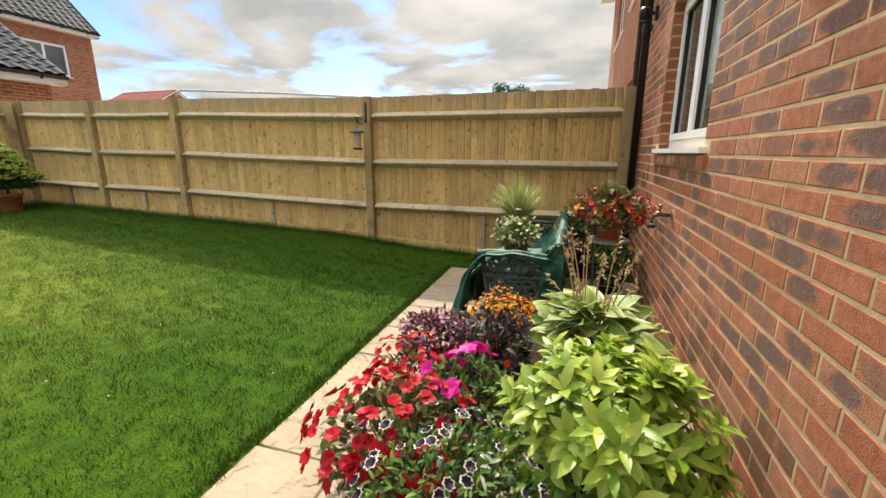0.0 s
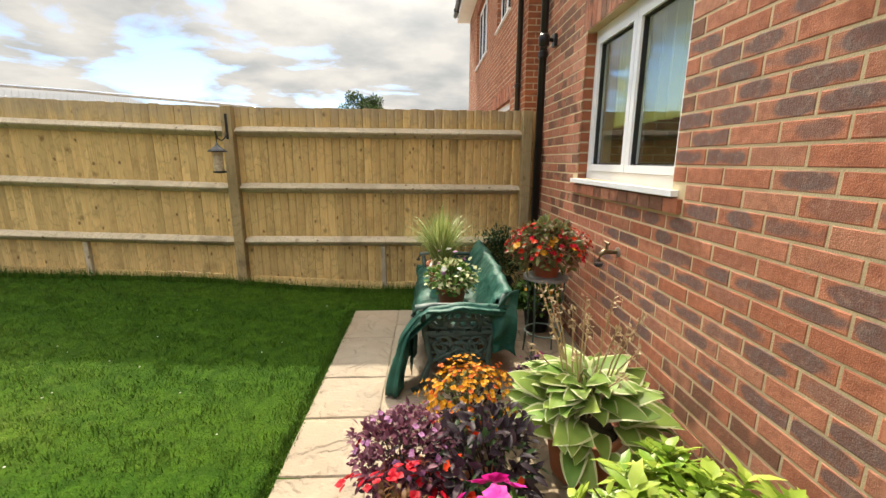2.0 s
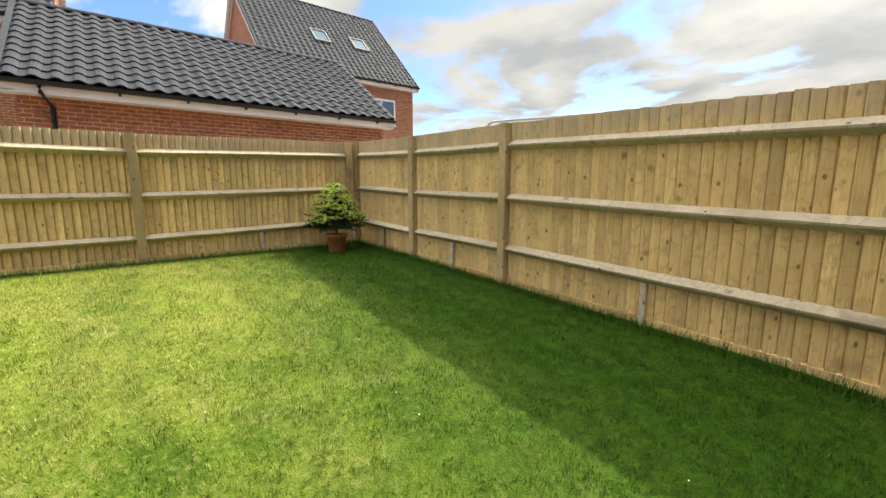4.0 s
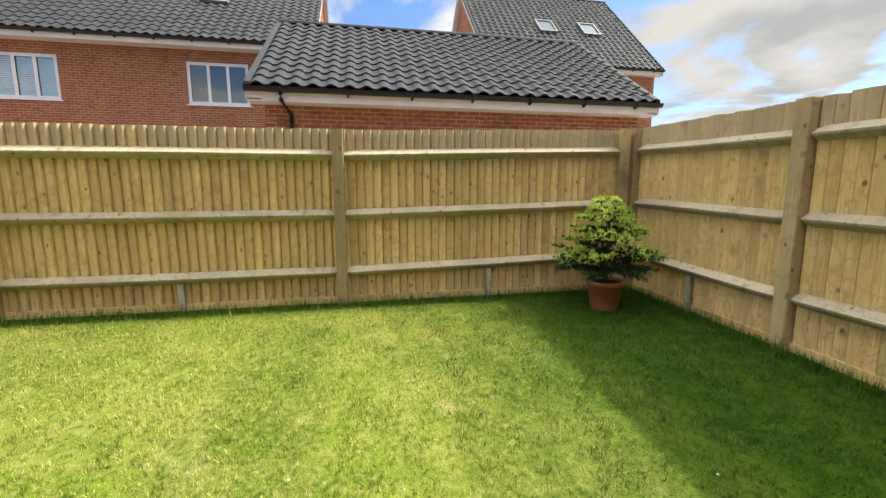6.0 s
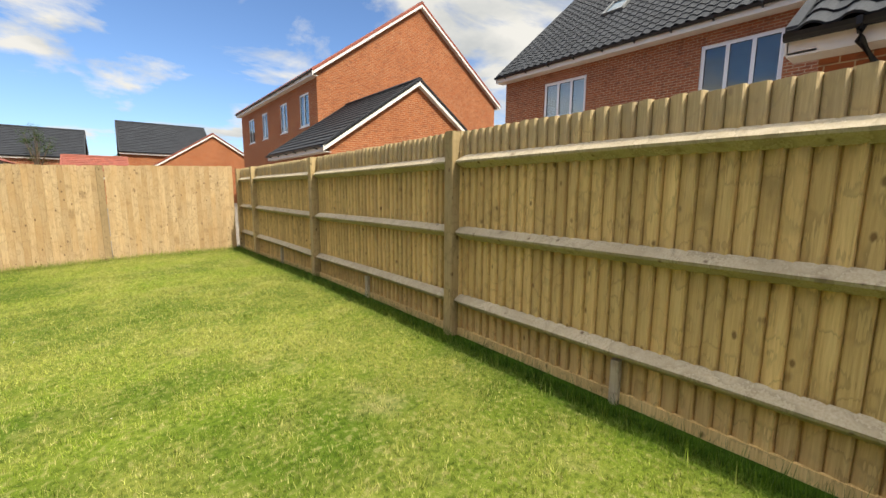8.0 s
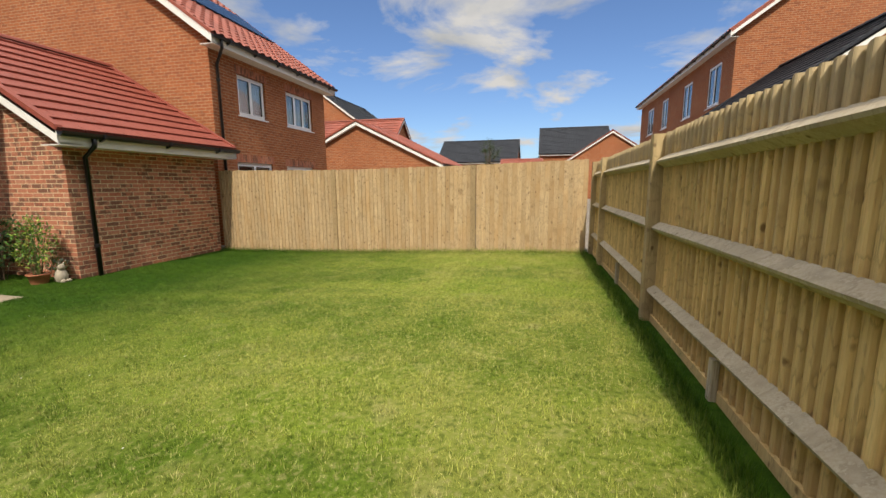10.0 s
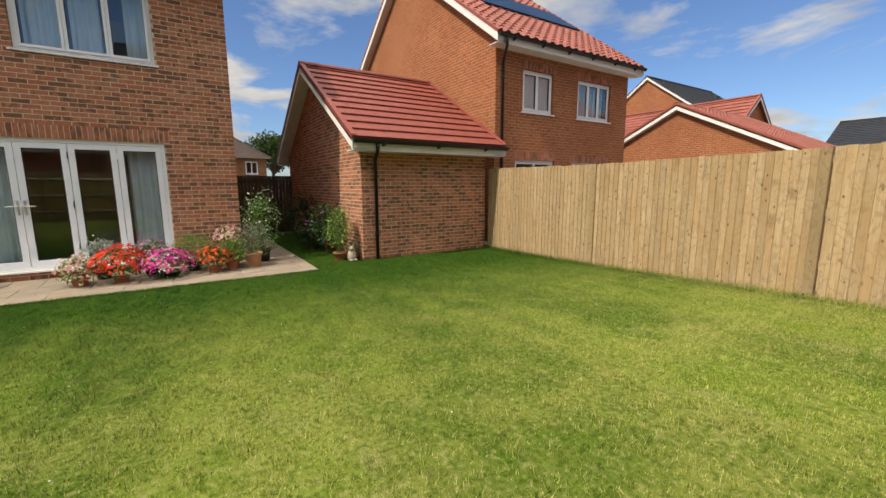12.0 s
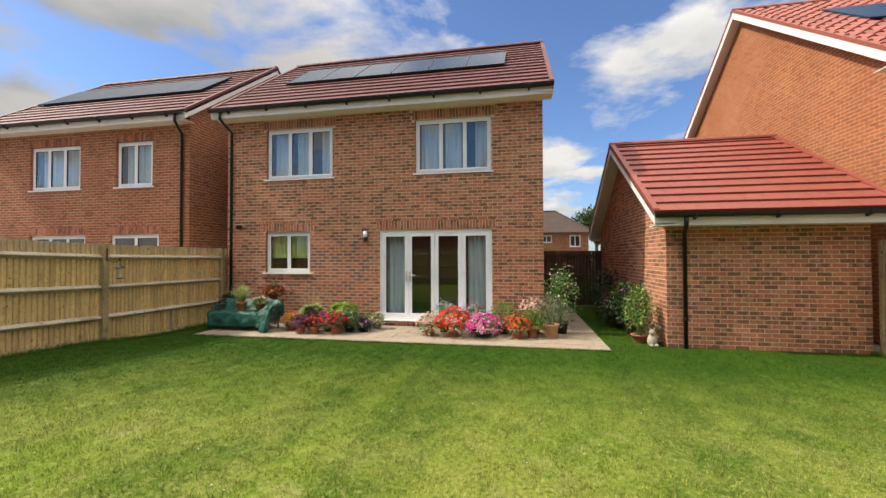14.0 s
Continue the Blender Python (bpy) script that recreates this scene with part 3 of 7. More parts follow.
def roof_tiles(fn, length, rise, course, width, profile, skip=(), trim=None):
    """Tiles of one roof slope, each lying on the course below; yields (verts, faces)."""
    rows = int(math.ceil(rise / course))
    cols = int(math.ceil(length / width))
    for r in range(rows):
        s0 = r * course
        s1 = min(s0 + course * 1.22, rise + 0.02)
        off = width / 2 * (r % 2) if profile == "flat" else 0.0
        for c in range(-1 if off else 0, cols):
            a = c * width + off
            b = a + width
            a, b = max(a, 0.0), min(b, length)
            if trim:
                lo, hi = trim(s0 + course / 2)
                a, b = max(a, lo), min(b, hi)
            if b - a < 0.02:
                continue
            if profile == "flat":
                g, t0 = 0.003, 0.052
                yield ([fn(a + g, s0, t0), fn(b - g, s0, t0), fn(b - g, s1, 0.008), fn(a + g, s1, 0.008),
                        fn(a + g, s0, 0.0), fn(b - g, s0, 0.0), fn(b - g, s1, 0.0), fn(a + g, s1, 0.0)],
                       [(0, 1, 2, 3), (4, 5, 1, 0), (5, 6, 2, 1), (7, 4, 0, 3)])
            else:
                k = 6
                prof = [0.012, 0.010, 0.022, 0.055, 0.062, 0.045, 0.012]
                lo = [fn(a + (b - a) * i / k, s0, prof[i] + 0.030) for i in range(k + 1)]
                hi = [fn(a + (b - a) * i / k, s1, prof[i]) for i in range(k + 1)]
                un = [fn(a + (b - a) * i / k, s0, prof[i] + 0.004) for i in range(k + 1)]
                v = lo + hi + un
                f = [(i, i + 1, k + 2 + i, k + 1 + i) for i in range(k)] + [(2 * k + 2 + i, 2 * k + 3 + i, i + 1, i) for i in range(k)]
                yield v, f


def roof_slope(parent, eave, along, up, length, rise, profile, material, course=0.32, width=0.3, trim=None, pieces=False):
    fn = slope_fn(eave, along, up)
    deck = MB().box((0, 0, -0.06), (length, rise, -0.004), fn) if trim is None else None
    if deck:
        roof = part("roof", deck, material, parent)
    else:
        mb = MB()
        k = 24
        pts = [(trim(rise * i / k), rise * i / k) for i in range(k + 1)]
        poly = [(max(0, lo), s) for (lo, hi), s in pts] + [(min(length, hi), s) for (lo, hi), s in reversed(pts)]
        mb.add([fn(u, s, -0.004) for u, s in poly], [tuple(range(len(poly)))])
        roof = part("roof", mb, material, parent)
    if pieces:
        for v, f in roof_tiles(fn, length, rise, course, width, profile, trim=trim):
            part("tile", MB().add(v, f), material, roof)
    else:
        mb = MB()
        for v, f in roof_tiles(fn, length, rise, course, width, profile, trim=trim):
            mb.add(v, f)
        part("tiles", mb, material, roof, kind="stuff")
    return fn


def ridge_tiles(parent, a, b, material, r=0.12):
    a, b = Vector(a), Vector(b)
    n = max(2, int((b - a).length / 0.42))
    d = (b - a) / n
    side = Vector((d.y, -d.x, 0)).normalized()
    for i in range(n):
        mb = MB()
        ring = []
        for q, grow in ((a + d * i, 1.05), (a + d * (i + 1.02), 0.98)):
            for k in range(7):
                w = math.pi * k / 6
                ring.append(tuple(q + side * math.cos(w) * r * grow + Vector((0, 0, 1)) * (math.sin(w) * r * 0.75 * grow - 0.03)))
        mb.add(ring, [(k, k + 1, k + 8, k + 7) for k in range(6)] + [(0, 1, 2, 3, 4, 5, 6)])
        part("ridge_tile", mb, material, parent)


def gutter(parent, a, b, out):
    """A half-round gutter on a white fascia."""
    a, b, o = Vector(a), Vector(b), Vector(out)
    mb = MB()
    ring = []
    for q in (a, b):
        for k in range(7):
            w = math.pi * k / 6
            ring.append(tuple(q + o * (0.06 - math.cos(w) * 0.06) + Vector((0, 0, -math.sin(w) * 0.07))))
    mb.add(ring, [(k, k + 1, k + 8, k + 7) for k in range(6)])
    inner = [tuple(Vector(p) * 1.0 + Vector((0, 0, 0.006))) for p in ring]
    mb.add(inner, [(k + 7, k + 8, k + 1, k) for k in range(6)])
    part("gutter", mb, BLACK, parent)
    d = (b - a)
    n = max(2, int(d.length / 0.95))
    for i in range(n):
        q = a + d * ((i + 0.5) / n)
        t = d.normalized() * 0.02
        part("bracket", MB().hexa([tuple(q - t + o * x + Vector((0, 0, z))) for x, z in ((-0.005, -0.11), (0.135, -0.06), (0.135, 0.012), (-0.005, 0.012))] +
                                  [tuple(q + t + o * x + Vector((0, 0, z))) for x, z in ((-0.005, -0.11), (0.135, -0.06), (0.135, 0.012), (-0.005, 0.012))]), BLACK, parent)


def downpipe(parent, pts, r=0.036):
    ob = part("downpipe", MB().tube(pts, r, 10), BLACK, parent, "black plastic downpipe", True)
    top, bottom = Vector(pts[-2]), Vector(pts[-1])
    z = bottom.z + 0.5
    while z < top.z:
        part("clip", MB().lathe([(r + 0.002, 0), (r + 0.009, 0.004), (r + 0.009, 0.05), (r + 0.002, 0.054)], 10, (bottom.x, bottom.y, z)), BLACK, ob)
        z += 1.8
    return ob


def gable_house(name, label, x0, x1, y0, y1, base, eave, pitch, axis, wall, tile, profile, over=0.3, verge=0.22, holes=None, solid_front=True,
                pieces="", course=0.32, width=0.3, category="house", skip_wall=()):
    """A house with a gabled roof. axis: the ridge's direction. holes: wall -> openings (u is the world's x or y)."""
    h = thing(name, label, category, (0, 0, 0))
    holes = holes or {}
    t = math.tan(radians(pitch))
    mid = ((x0 + x1) / 2, (y0 + y1) / 2)
    span = (x1 - x0) / 2 if axis == "y" else (y1 - y0) / 2
    top = eave + span * t
    sides = {"west": (face_fn((x0, 0, 0), (0, 1, 0), (-1, 0, 0)), y0, y1), "east": (face_fn((x1, 0, 0), (0, 1, 0), (1, 0, 0)), y0, y1),
             "south": (face_fn((0, y0, 0), (1, 0, 0), (0, -1, 0)), x0 + 0.24, x1 - 0.24), "north": (face_fn((0, y1, 0), (1, 0, 0), (0, 1, 0)), x0 + 0.24, x1 - 0.24)}
    for key, (fn, a, b) in sides.items():
        if key in skip_wall:
            continue
        mb = wall_boxes(MB(), a, b, base, eave, holes.get(key, []), 0.24, fn)
        gable = (axis == "y") == (key in ("south", "north"))
        if gable:
            lo, hi = (x0, x1) if axis == "y" else (y0, y1)
            part("gable", MB().extrude([(lo, eave), (hi, eave), ((lo + hi) / 2, top)], -0.24, fn), wall, h)
        part("wall", mb, wall, h)
    # roof
    run = span + over
    rise = run / math.cos(radians(pitch))
    ez = eave - over * t + 0.10
    lift = 0.10
    if axis == "y":
        a0, L = y0 - verge, y1 - y0 + 2 * verge
        west, east = (x0 - over, a0, ez), (x1 + over, a0, ez)
        roof_slope(h, west, (0, 1, 0), (1, 0, t), L, rise, profile, tile, course, width, pieces=pieces == "west")
        roof_slope(h, east, (0, 1, 0), (-1, 0, t), L, rise, profile, tile, course, width, pieces=pieces == "east")
        ridge_tiles(h, (mid[0], a0, top + lift + 0.03), (mid[0], a0 + L, top + lift + 0.03), tile)
        for x, o in ((x0 - over, -1), (x1 + over, 1)):
            part("fascia", MB().box((min(x, x - o * 0.02), a0 + 0.02, ez - 0.22), (max(x, x - o * 0.02), a0 + L - 0.02, ez - 0.02)), WHITE_PAINT, h)
            part("soffit", MB().box((min(x - o * 0.022, x - o * over), a0 + 0.02, ez - 0.22), (max(x - o * 0.022, x - o * over), a0 + L - 0.02, ez - 0.205)), WHITE_PAINT, h)
            gutter(h, (x, a0, ez - 0.02), (x, a0 + L, ez - 0.02), (o, 0, 0))
        for y, o in ((a0, -1), (a0 + L, 1)):
            for sgn in (-1, 1):
                xe = mid[0] + sgn * (span + over)
                part("bargeboard", MB().extrude([(xe, ez - 0.20), (xe, ez - 0.015), (mid[0], top + lift - 0.015), (mid[0], top + lift - 0.20)], -0.03, face_fn((0, y, 0), (1, 0, 0), (0, o, 0))), WHITE_PAINT, h)
                part("verge_soffit", MB().extrude([(xe, ez - 0.20), (xe, ez - 0.18), (mid[0], top + lift - 0.18), (mid[0], top + lift - 0.20)], -verge + 0.005, face_fn((0, y - o * 0.032, 0), (1, 0, 0), (0, o, 0))), WHITE_PAINT, h)
                part("verge_cap", MB().extrude([(xe, ez - 0.01), (xe, ez + 0.075), (mid[0], top + lift + 0.075), (mid[0], top + lift - 0.01)], -0.10, face_fn((0, y + o * 0.012, 0), (1, 0, 0), (0, o, 0))), tile, h)
    else:
        a0, L = x0 - verge, x1 - x0 + 2 * verge
        roof_slope(h, (a0, y0 - over, ez), (1, 0, 0), (0, 1, t), L, rise, profile, tile, course, width)
        roof_slope(h, (a0, y1 + over, ez), (1, 0, 0), (0, -1, t), L, rise, profile, tile, course, width)
        ridge_tiles(h, (a0, mid[1], top + lift + 0.03), (a0 + L, mid[1], top + lift + 0.03), tile)
        for y, o in ((y0 - over, -1), (y1 + over, 1)):
            part("fascia", MB().box((a0 + 0.02, min(y, y - o * 0.02), ez - 0.22), (a0 + L - 0.02, max(y, y - o * 0.02), ez - 0.02)), WHITE_PAINT, h)
            gutter(h, (a0, y, ez - 0.02), (a0 + L, y, ez - 0.02), (0, o, 0))
        for x, o in ((a0, -1), (a0 + L, 1)):
            for sgn in (-1, 1):
                ye = mid[1] + sgn * (span + over)
                part("bargeboard", MB().extrude([(ye, ez - 0.20), (ye, ez - 0.015), (mid[1], top + lift - 0.015), (mid[1], top + lift - 0.20)], -0.03, face_fn((x, 0, 0), (0, 1, 0), (o, 0, 0))), WHITE_PAINT, h)
                part("verge_cap", MB().extrude([(ye, ez - 0.01), (ye, ez + 0.075), (mid[1], top + lift + 0.075), (mid[1], top + lift - 0.01)], -0.10, face_fn((x + o * 0.012, 0, 0), (0, 1, 0), (o, 0, 0))), tile, h)
    return h, top, ez


def roof_window(parent, fn, u0, u1, s0, s1):
    mb = MB()
    f = 0.08
    for a, b in (((u0, s0), (u1, s0 + f)), ((u0, s1 - f), (u1, s1)), ((u0, s0 + f), (u0 + f, s1 - f)), ((u1 - f, s0 + f), (u1, s1 - f))):
        mb.box((a[0], a[1], 0.0), (b[0], b[1], 0.14), fn)
    ob = part("roof_window", mb, LEAD, parent, "grey framed roof window")
    part("pane", MB().box((u0 + f, s0 + f, 0.09), (u1 - f, s1 - f, 0.10), fn), SOLAR_PANE, ob)


SOLAR_PANE = plain("roof_window_glass", (0.06, 0.10, 0.14), 0.15, 0.1, 2.0, 0.0, 0.15)


def header_course(parent, fn, u0, u1, z, rng):
    """A soldier course over an opening."""
    mb = MB()
    n = int(round((u1 - u0) / 0.075))
    for i in range(n):
        a = u0 + (u1 - u0) * i / n
        add_brick(mb, fn, a + 0.005, a + (u1 - u0) / n - 0.005, z, z + 0.215, 0.003 + rng.uniform(-0.001, 0.001), 0.02)
    return mb


# ---- ground ----
def build_ground():
    xs = [-420, -150, -70, -40, -25, -16] + [round(-12 + 0.4 * i, 3) for i in range(33)] + [1.6, 4, 9, 20, 50, 120, 420]
    ys = [-420, -150, -70, -40, -26, -18] + [round(-15 + 0.4 * i, 3) for i in range(40)] + [1.5, 4, 9, 20, 50, 120, 420]
    verts = np.array([(x, y, ground_z(x, y) - (0.012 if x > -1.9 and y > -9.3 else 0.0)) for y in ys for x in xs])
    n = len(xs)
    faces = np.array([(j * n + i, j * n + i + 1, (j + 1) * n + i + 1, (j + 1) * n + i) for j in range(len(ys) - 1) for i in range(n - 1)])
    me = array_mesh("ground", verts, faces, True)
    me.materials.append(GROUND)
    return tagged(new("ground", me), "lawn ground that rises gently from the patio", "ground", kind="structure")


build_ground()


def blade_mesh(name, pts, h, w, rng, lean=0.6):
    n = len(pts)
    ang = rng.uniform(0, 2 * np.pi, n)
    tilt = rng.uniform(0, lean, n)
    la = rng.uniform(0, 2 * np.pi, n)
    side = np.stack([np.cos(ang), np.sin(ang), np.zeros(n)], 1) * (w / 2)[:, None]
    tip = pts + np.stack([np.sin(tilt) * np.cos(la), np.sin(tilt) * np.sin(la), np.cos(tilt)], 1) * h[:, None]
    verts = np.stack([pts - side, pts + side, tip], 1).reshape(-1, 3)
    return array_mesh(name, verts, np.arange(3 * n).reshape(-1, 3))


def lawn():
    rng = np.random.default_rng(5)

    def fill(n, x0, x1, y0, y1):
        x, y = rng.uniform(x0, x1, n), rng.uniform(y0, y1, n)
        z = np.array([ground_z(a, b) for a, b in zip(x, y)])
        return np.stack([x, y, z - 0.004], 1)

    pts = np.concatenate([fill(680000, -9.66, -1.82, -13.14, -0.05), fill(9000, -1.82, 2.5, -9.98, -8.99), fill(7000, -1.82, 0, -0.60, -0.05), fill(9000, -1.82, -1.34, -13.1, -8.99)])
    clumps = np.zeros(len(pts))
    for _ in range(14):
        k, ph, w = rng.normal(0, 1, 2), rng.uniform(0, 6.28), rng.uniform(9, 60)
        k = k / np.hypot(*k) * w
        bend = np.sin(pts[:, 0] * rng.uniform(1, 6) + pts[:, 1] * rng.uniform(-6, 6)) * rng.uniform(0.5, 2.5)
        clumps += np.sin(pts[:, 0] * k[0] + pts[:, 1] * k[1] + ph + bend) * 0.34
    h = rng.uniform(0.012, 0.044, len(pts)) * np.clip(0.85 + 0.28 * clumps, 0.35, 1.5)
    w = rng.uniform(0.003, 0.006, len(pts))
    me = blade_mesh("lawn", pts, h, w, rng, 0.9)
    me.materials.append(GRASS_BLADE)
    tagged(new("lawn", me), "mown green lawn with dry yellow patches", "grass", kind="stuff")
    # long grass along the fences
    k = 9000
    a = np.stack([rng.uniform(-9.7, -0.1, k), -np.abs(rng.normal(0.0, 0.05, k)) - 0.01], 1)
    b = np.stack([-9.64 + np.abs(rng.normal(0.0, 0.055, k)), rng.uniform(-13.1, -0.1, k)], 1)
    c = np.stack([rng.uniform(-9.65, -1.36, k), -13.12 + np.abs(rng.normal(0.0, 0.05, k))], 1)
    d = np.stack([-1.83 + rng.normal(0.0, 0.018, k), rng.uniform(-8.98, -0.6, k)], 1)
    xy = np.concatenate([a, b, c])
    xyz = np.array([(p, q, ground_z(p, q) - 0.004) for p, q in xy])
    me = blade_mesh("long_grass", xyz, rng.uniform(0.06, 0.16, len(xyz)) * rng.uniform(0.5, 1.0, len(xyz)), rng.uniform(0.004, 0.007, len(xyz)), rng, 0.5)
    me.materials.append(GRASS_BLADE)
    tagged(new("long_grass", me), "longer uncut grass at the foot of the fences", "grass", kind="stuff")
    dz = np.array([(p, q, ground_z(p, q) - 0.004) for p, q in d])
    me = blade_mesh("edge_grass", dz, rng.uniform(0.02, 0.05, len(dz)), rng.uniform(0.003, 0.006, len(dz)), rng, 1.1)
    me.materials.append(GRASS_BLADE)
    tagged(new("edge_grass", me), "grass edge that hangs over the patio slabs", "grass", kind="stuff")


lawn()

# ---- fences ----
NORTH_TOP = [(-10.0, 2.07), (-7.99, 2.003), (-6.226, 1.974), (-3.084, 1.875), (0.0, 1.855)]
WEST_TOP = [(-13.2, 1.93), (-11.9, 1.932), (-8.87, 1.936), (-5.93, 1.964), (-3.06, 1.971), (0.1, 2.05)]
SOUTH_TOP = [(-9.73, 1.985), (-7.42, 1.903), (-4.345, 1.851), (-1.4, 1.876)]


def post(parent, fn, u, top, bottom, w=0.1, d=0.1, name="post", material=None, front=0.0):
    mb = MB()
    c = 0.006
    a, b = u - w / 2, u + w / 2
    lo, hi = front - d, front
    ring = [(a + c, lo), (b - c, lo), (b, lo + c), (b, hi - c), (b - c, hi), (a + c, hi), (a, hi - c), (a, lo + c)]
    mb.add([fn(p, q, z) for z in (bottom, top) for p, q in ring], [tuple(range(8))[::-1], tuple(range(8, 16))] + [(i, (i + 1) % 8, (i + 1) % 8 + 8, i + 8) for i in range(8)])
    return part(name, mb, material or POST_WOOD, parent)


def closeboard_fence(name, label, fn, u0, u1, posts, top, ground, rails=(0.235, 0.79, 1.345), rng=None, lap=1):
    """Posts and rails on the garden side, feather-edge boards behind them."""
    fence = thing(name, label, "fence")
    u, k = u0, 0
    pitch = 0.080
    while u < u1 - 0.02:
        w = min(pitch + 0.016, u1 - u)
        z1 = top(u + w / 2) + rng.uniform(-0.005, 0.004)
        z0 = ground(u + w / 2) + 0.055
        lean = rng.uniform(-0.003, 0.003)
        d0 = -0.092 + rng.uniform(-0.002, 0.002)
        # wedge section with an eased front edge and an open groove beside it
        a, b, cup = u + 0.007 + rng.uniform(-0.002, 0.002), u + 0.076 + rng.uniform(-0.003, 0.002), rng.uniform(-0.002, 0.003)
        ring = [(u, d0 - 0.026), (u + w, d0 - 0.030), (b + 0.003, d0 - 0.014), (b, d0 - 0.006), ((a + b) / 2, d0 + 0.007 + cup), (a + 0.008, d0 + 0.015), (a, d0 + 0.008)]
        if lap < 0:
            ring = [(2 * u + pitch - p, q) for p, q in ring]
        m = len(ring)
        skew = rng.uniform(-0.003, 0.003)
        mb = MB().add([fn(p, q, z0) for p, q in ring] + [fn(p + lean, q, z1 + skew * (p - u) / w) for p, q in ring],
                      [tuple(range(m))[::-1], tuple(range(m, 2 * m))] + [(i, (i + 1) % m, (i + 1) % m + m, i + m) for i in range(m)])
        part("board", mb, FENCE_WOOD, fence)
        u += pitch
        k += 1
    for p in posts:
        post(fence, fn, p, top(p) - 0.002, ground(p) - 0.25)
    spans = list(zip(posts[:-1], posts[1:]))
    for a, b in spans:
        lo, hi = a + 0.05, b - 0.05
        for h in rails:
            za, zb = top(a) - h, top(b) - h
            sag = rng.uniform(-0.006, 0.006)
            # arris rail: triangular, the long edge against the boards
            tri = [(-0.084, 0.052), (-0.084, -0.052), (-0.022, -0.012), (-0.016, 0.004)]
            ends = [(lo - 0.008, za, 0.72), (lo + 0.07, za, 1.0), ((lo + hi) / 2, (za + zb) / 2 + sag, 1.0), (hi - 0.07, zb, 1.0), (hi + 0.008, zb, 0.72)]
            verts = [fn(u, -0.084 + (d + 0.084) * g, z + q * g) for u, z, g in ends for d, q in tri]
            faces = [(3, 2, 1, 0), (16, 17, 18, 19)] + [(4 * i + j, 4 * i + (j + 1) % 4, 4 * i + 4 + (j + 1) % 4, 4 * i + 4 + j) for i in range(4) for j in range(4)]
            part("rail", MB().add(verts, faces), RAIL_WOOD, fence)
        mid = (a + b) / 2
        if b - a > 1.5:
            post(fence, fn, mid, (top(a) + top(b)) / 2 - rails[-1] - 0.05, ground(mid) - 0.1, 0.05, 0.045, "stub_post", RAIL_WOOD, -0.034)
        n = 2
        for i in range(n):
            c, d = a + 0.05 + (b - a - 0.1) * i / n, a + 0.05 + (b - a - 0.1) * (i + 1) / n
            part("gravel_board", MB().hexa([fn(c, -0.094, ground(c) - 0.05), fn(d, -0.094, ground(d) - 0.05), fn(d, -0.072, ground(d) - 0.05), fn(c, -0.072, ground(c) - 0.05),
                                            fn(c, -0.094, ground(c) + 0.066), fn(d, -0.094, ground(d) + 0.066), fn(d, -0.072, ground(d) + 0.066), fn(c, -0.072, ground(c) + 0.066)]), FENCE_WOOD, fence)
    return fence


fence_rng = random.Random(4)
NORTH_FN = face_fn((0, 0, 0), (1, 0, 0), (0, -1, 0))
WEST_FN = face_fn((-9.665, 0, 0), (0, 1, 0), (1, 0, 0))
SOUTH_FN = face_fn((0, -13.153, 0), (1, 0, 0), (0, 1, 0))
closeboard_fence("garden_fence", "tan feather-edge timber fence with posts and three rails", NORTH_FN, -9.70, 0.16,
                 [-9.72, -7.99, -6.226, -3.083, -0.12], lambda x: lerp_table(NORTH_TOP, x), lambda x: ground_z(x, -0.05), rng=fence_rng)
closeboard_fence("garden_fence", "weathered feather-edge timber fence with posts and grey rails", WEST_FN, -13.14, -0.02,
                 [-13.09, -11.904, -8.87, -5.928, -3.06, -0.10], lambda y: lerp_table(WEST_TOP, y), lambda y: ground_z(-9.65, y), rng=fence_rng, lap=-1)


def plain_fence(name, label, fn, u0, u1, posts, top, ground, rng):
    """The board side: overlapping feather-edge boards, with posts showing between the bays."""
    fence = thing(name, label, "fence")
    u, pitch = u0, 0.088
    while u < u1 - 0.02:
        if any(abs(u + 0.05 - p) < 0.07 for p in posts):
            u += 0.03
            continue
        w = min(pitch + 0.014, u1 - u)
        z1, z0 = top(u) + rng.uniform(-0.009, 0.007), ground(u) + rng.uniform(-0.02, 0.0)
        d0 = rng.uniform(-0.002, 0.002)
        lean = rng.uniform(-0.004, 0.004)
        edge = rng.uniform(-0.003, 0.003)
        ring = [(u, d0 - 0.016), (u + w, d0 - 0.020), (u + w, d0 - 0.010), (u + 0.012 + edge, d0 + 0.014), (u + 0.003 + edge, d0 + 0.010)]
        m = len(ring)
        part("board", MB().add([fn(p, q, z0) for p, q in ring] + [fn(p + lean, q, z1) for p, q in ring],
                               [tuple(range(m))[::-1], tuple(range(m, 2 * m))] + [(i, (i + 1) % m, (i + 1) % m + m, i + m) for i in range(m)]), LIGHT_WOOD, fence)
        u += pitch
    for p in posts:
        post(fence, fn, p, top(p) + 0.006, ground(p) - 0.2, 0.105, 0.1, "post", POST_NEW, 0.034)
    for h in (0.25, 0.85, 1.45):
        part("rail", MB().box((u0 + 0.06, -0.075, top(u0) - h), (u1 - 0.02, -0.02, top(u0) - h + 0.08), fn), LIGHT_WOOD, fence)
    return fence


POST_NEW = wood_material("new_post_wood", (0.33, 0.23, 0.12), (0.44, 0.32, 0.175), (0.28, 0.19, 0.095))
plain_fence("garden_fence", "pale new feather-edge timber fence in full sun", SOUTH_FN, -9.61, -1.38, [-7.42, -4.343], lambda x: lerp_table(SOUTH_TOP, x), lambda x: ground_z(x, -13.1), fence_rng)


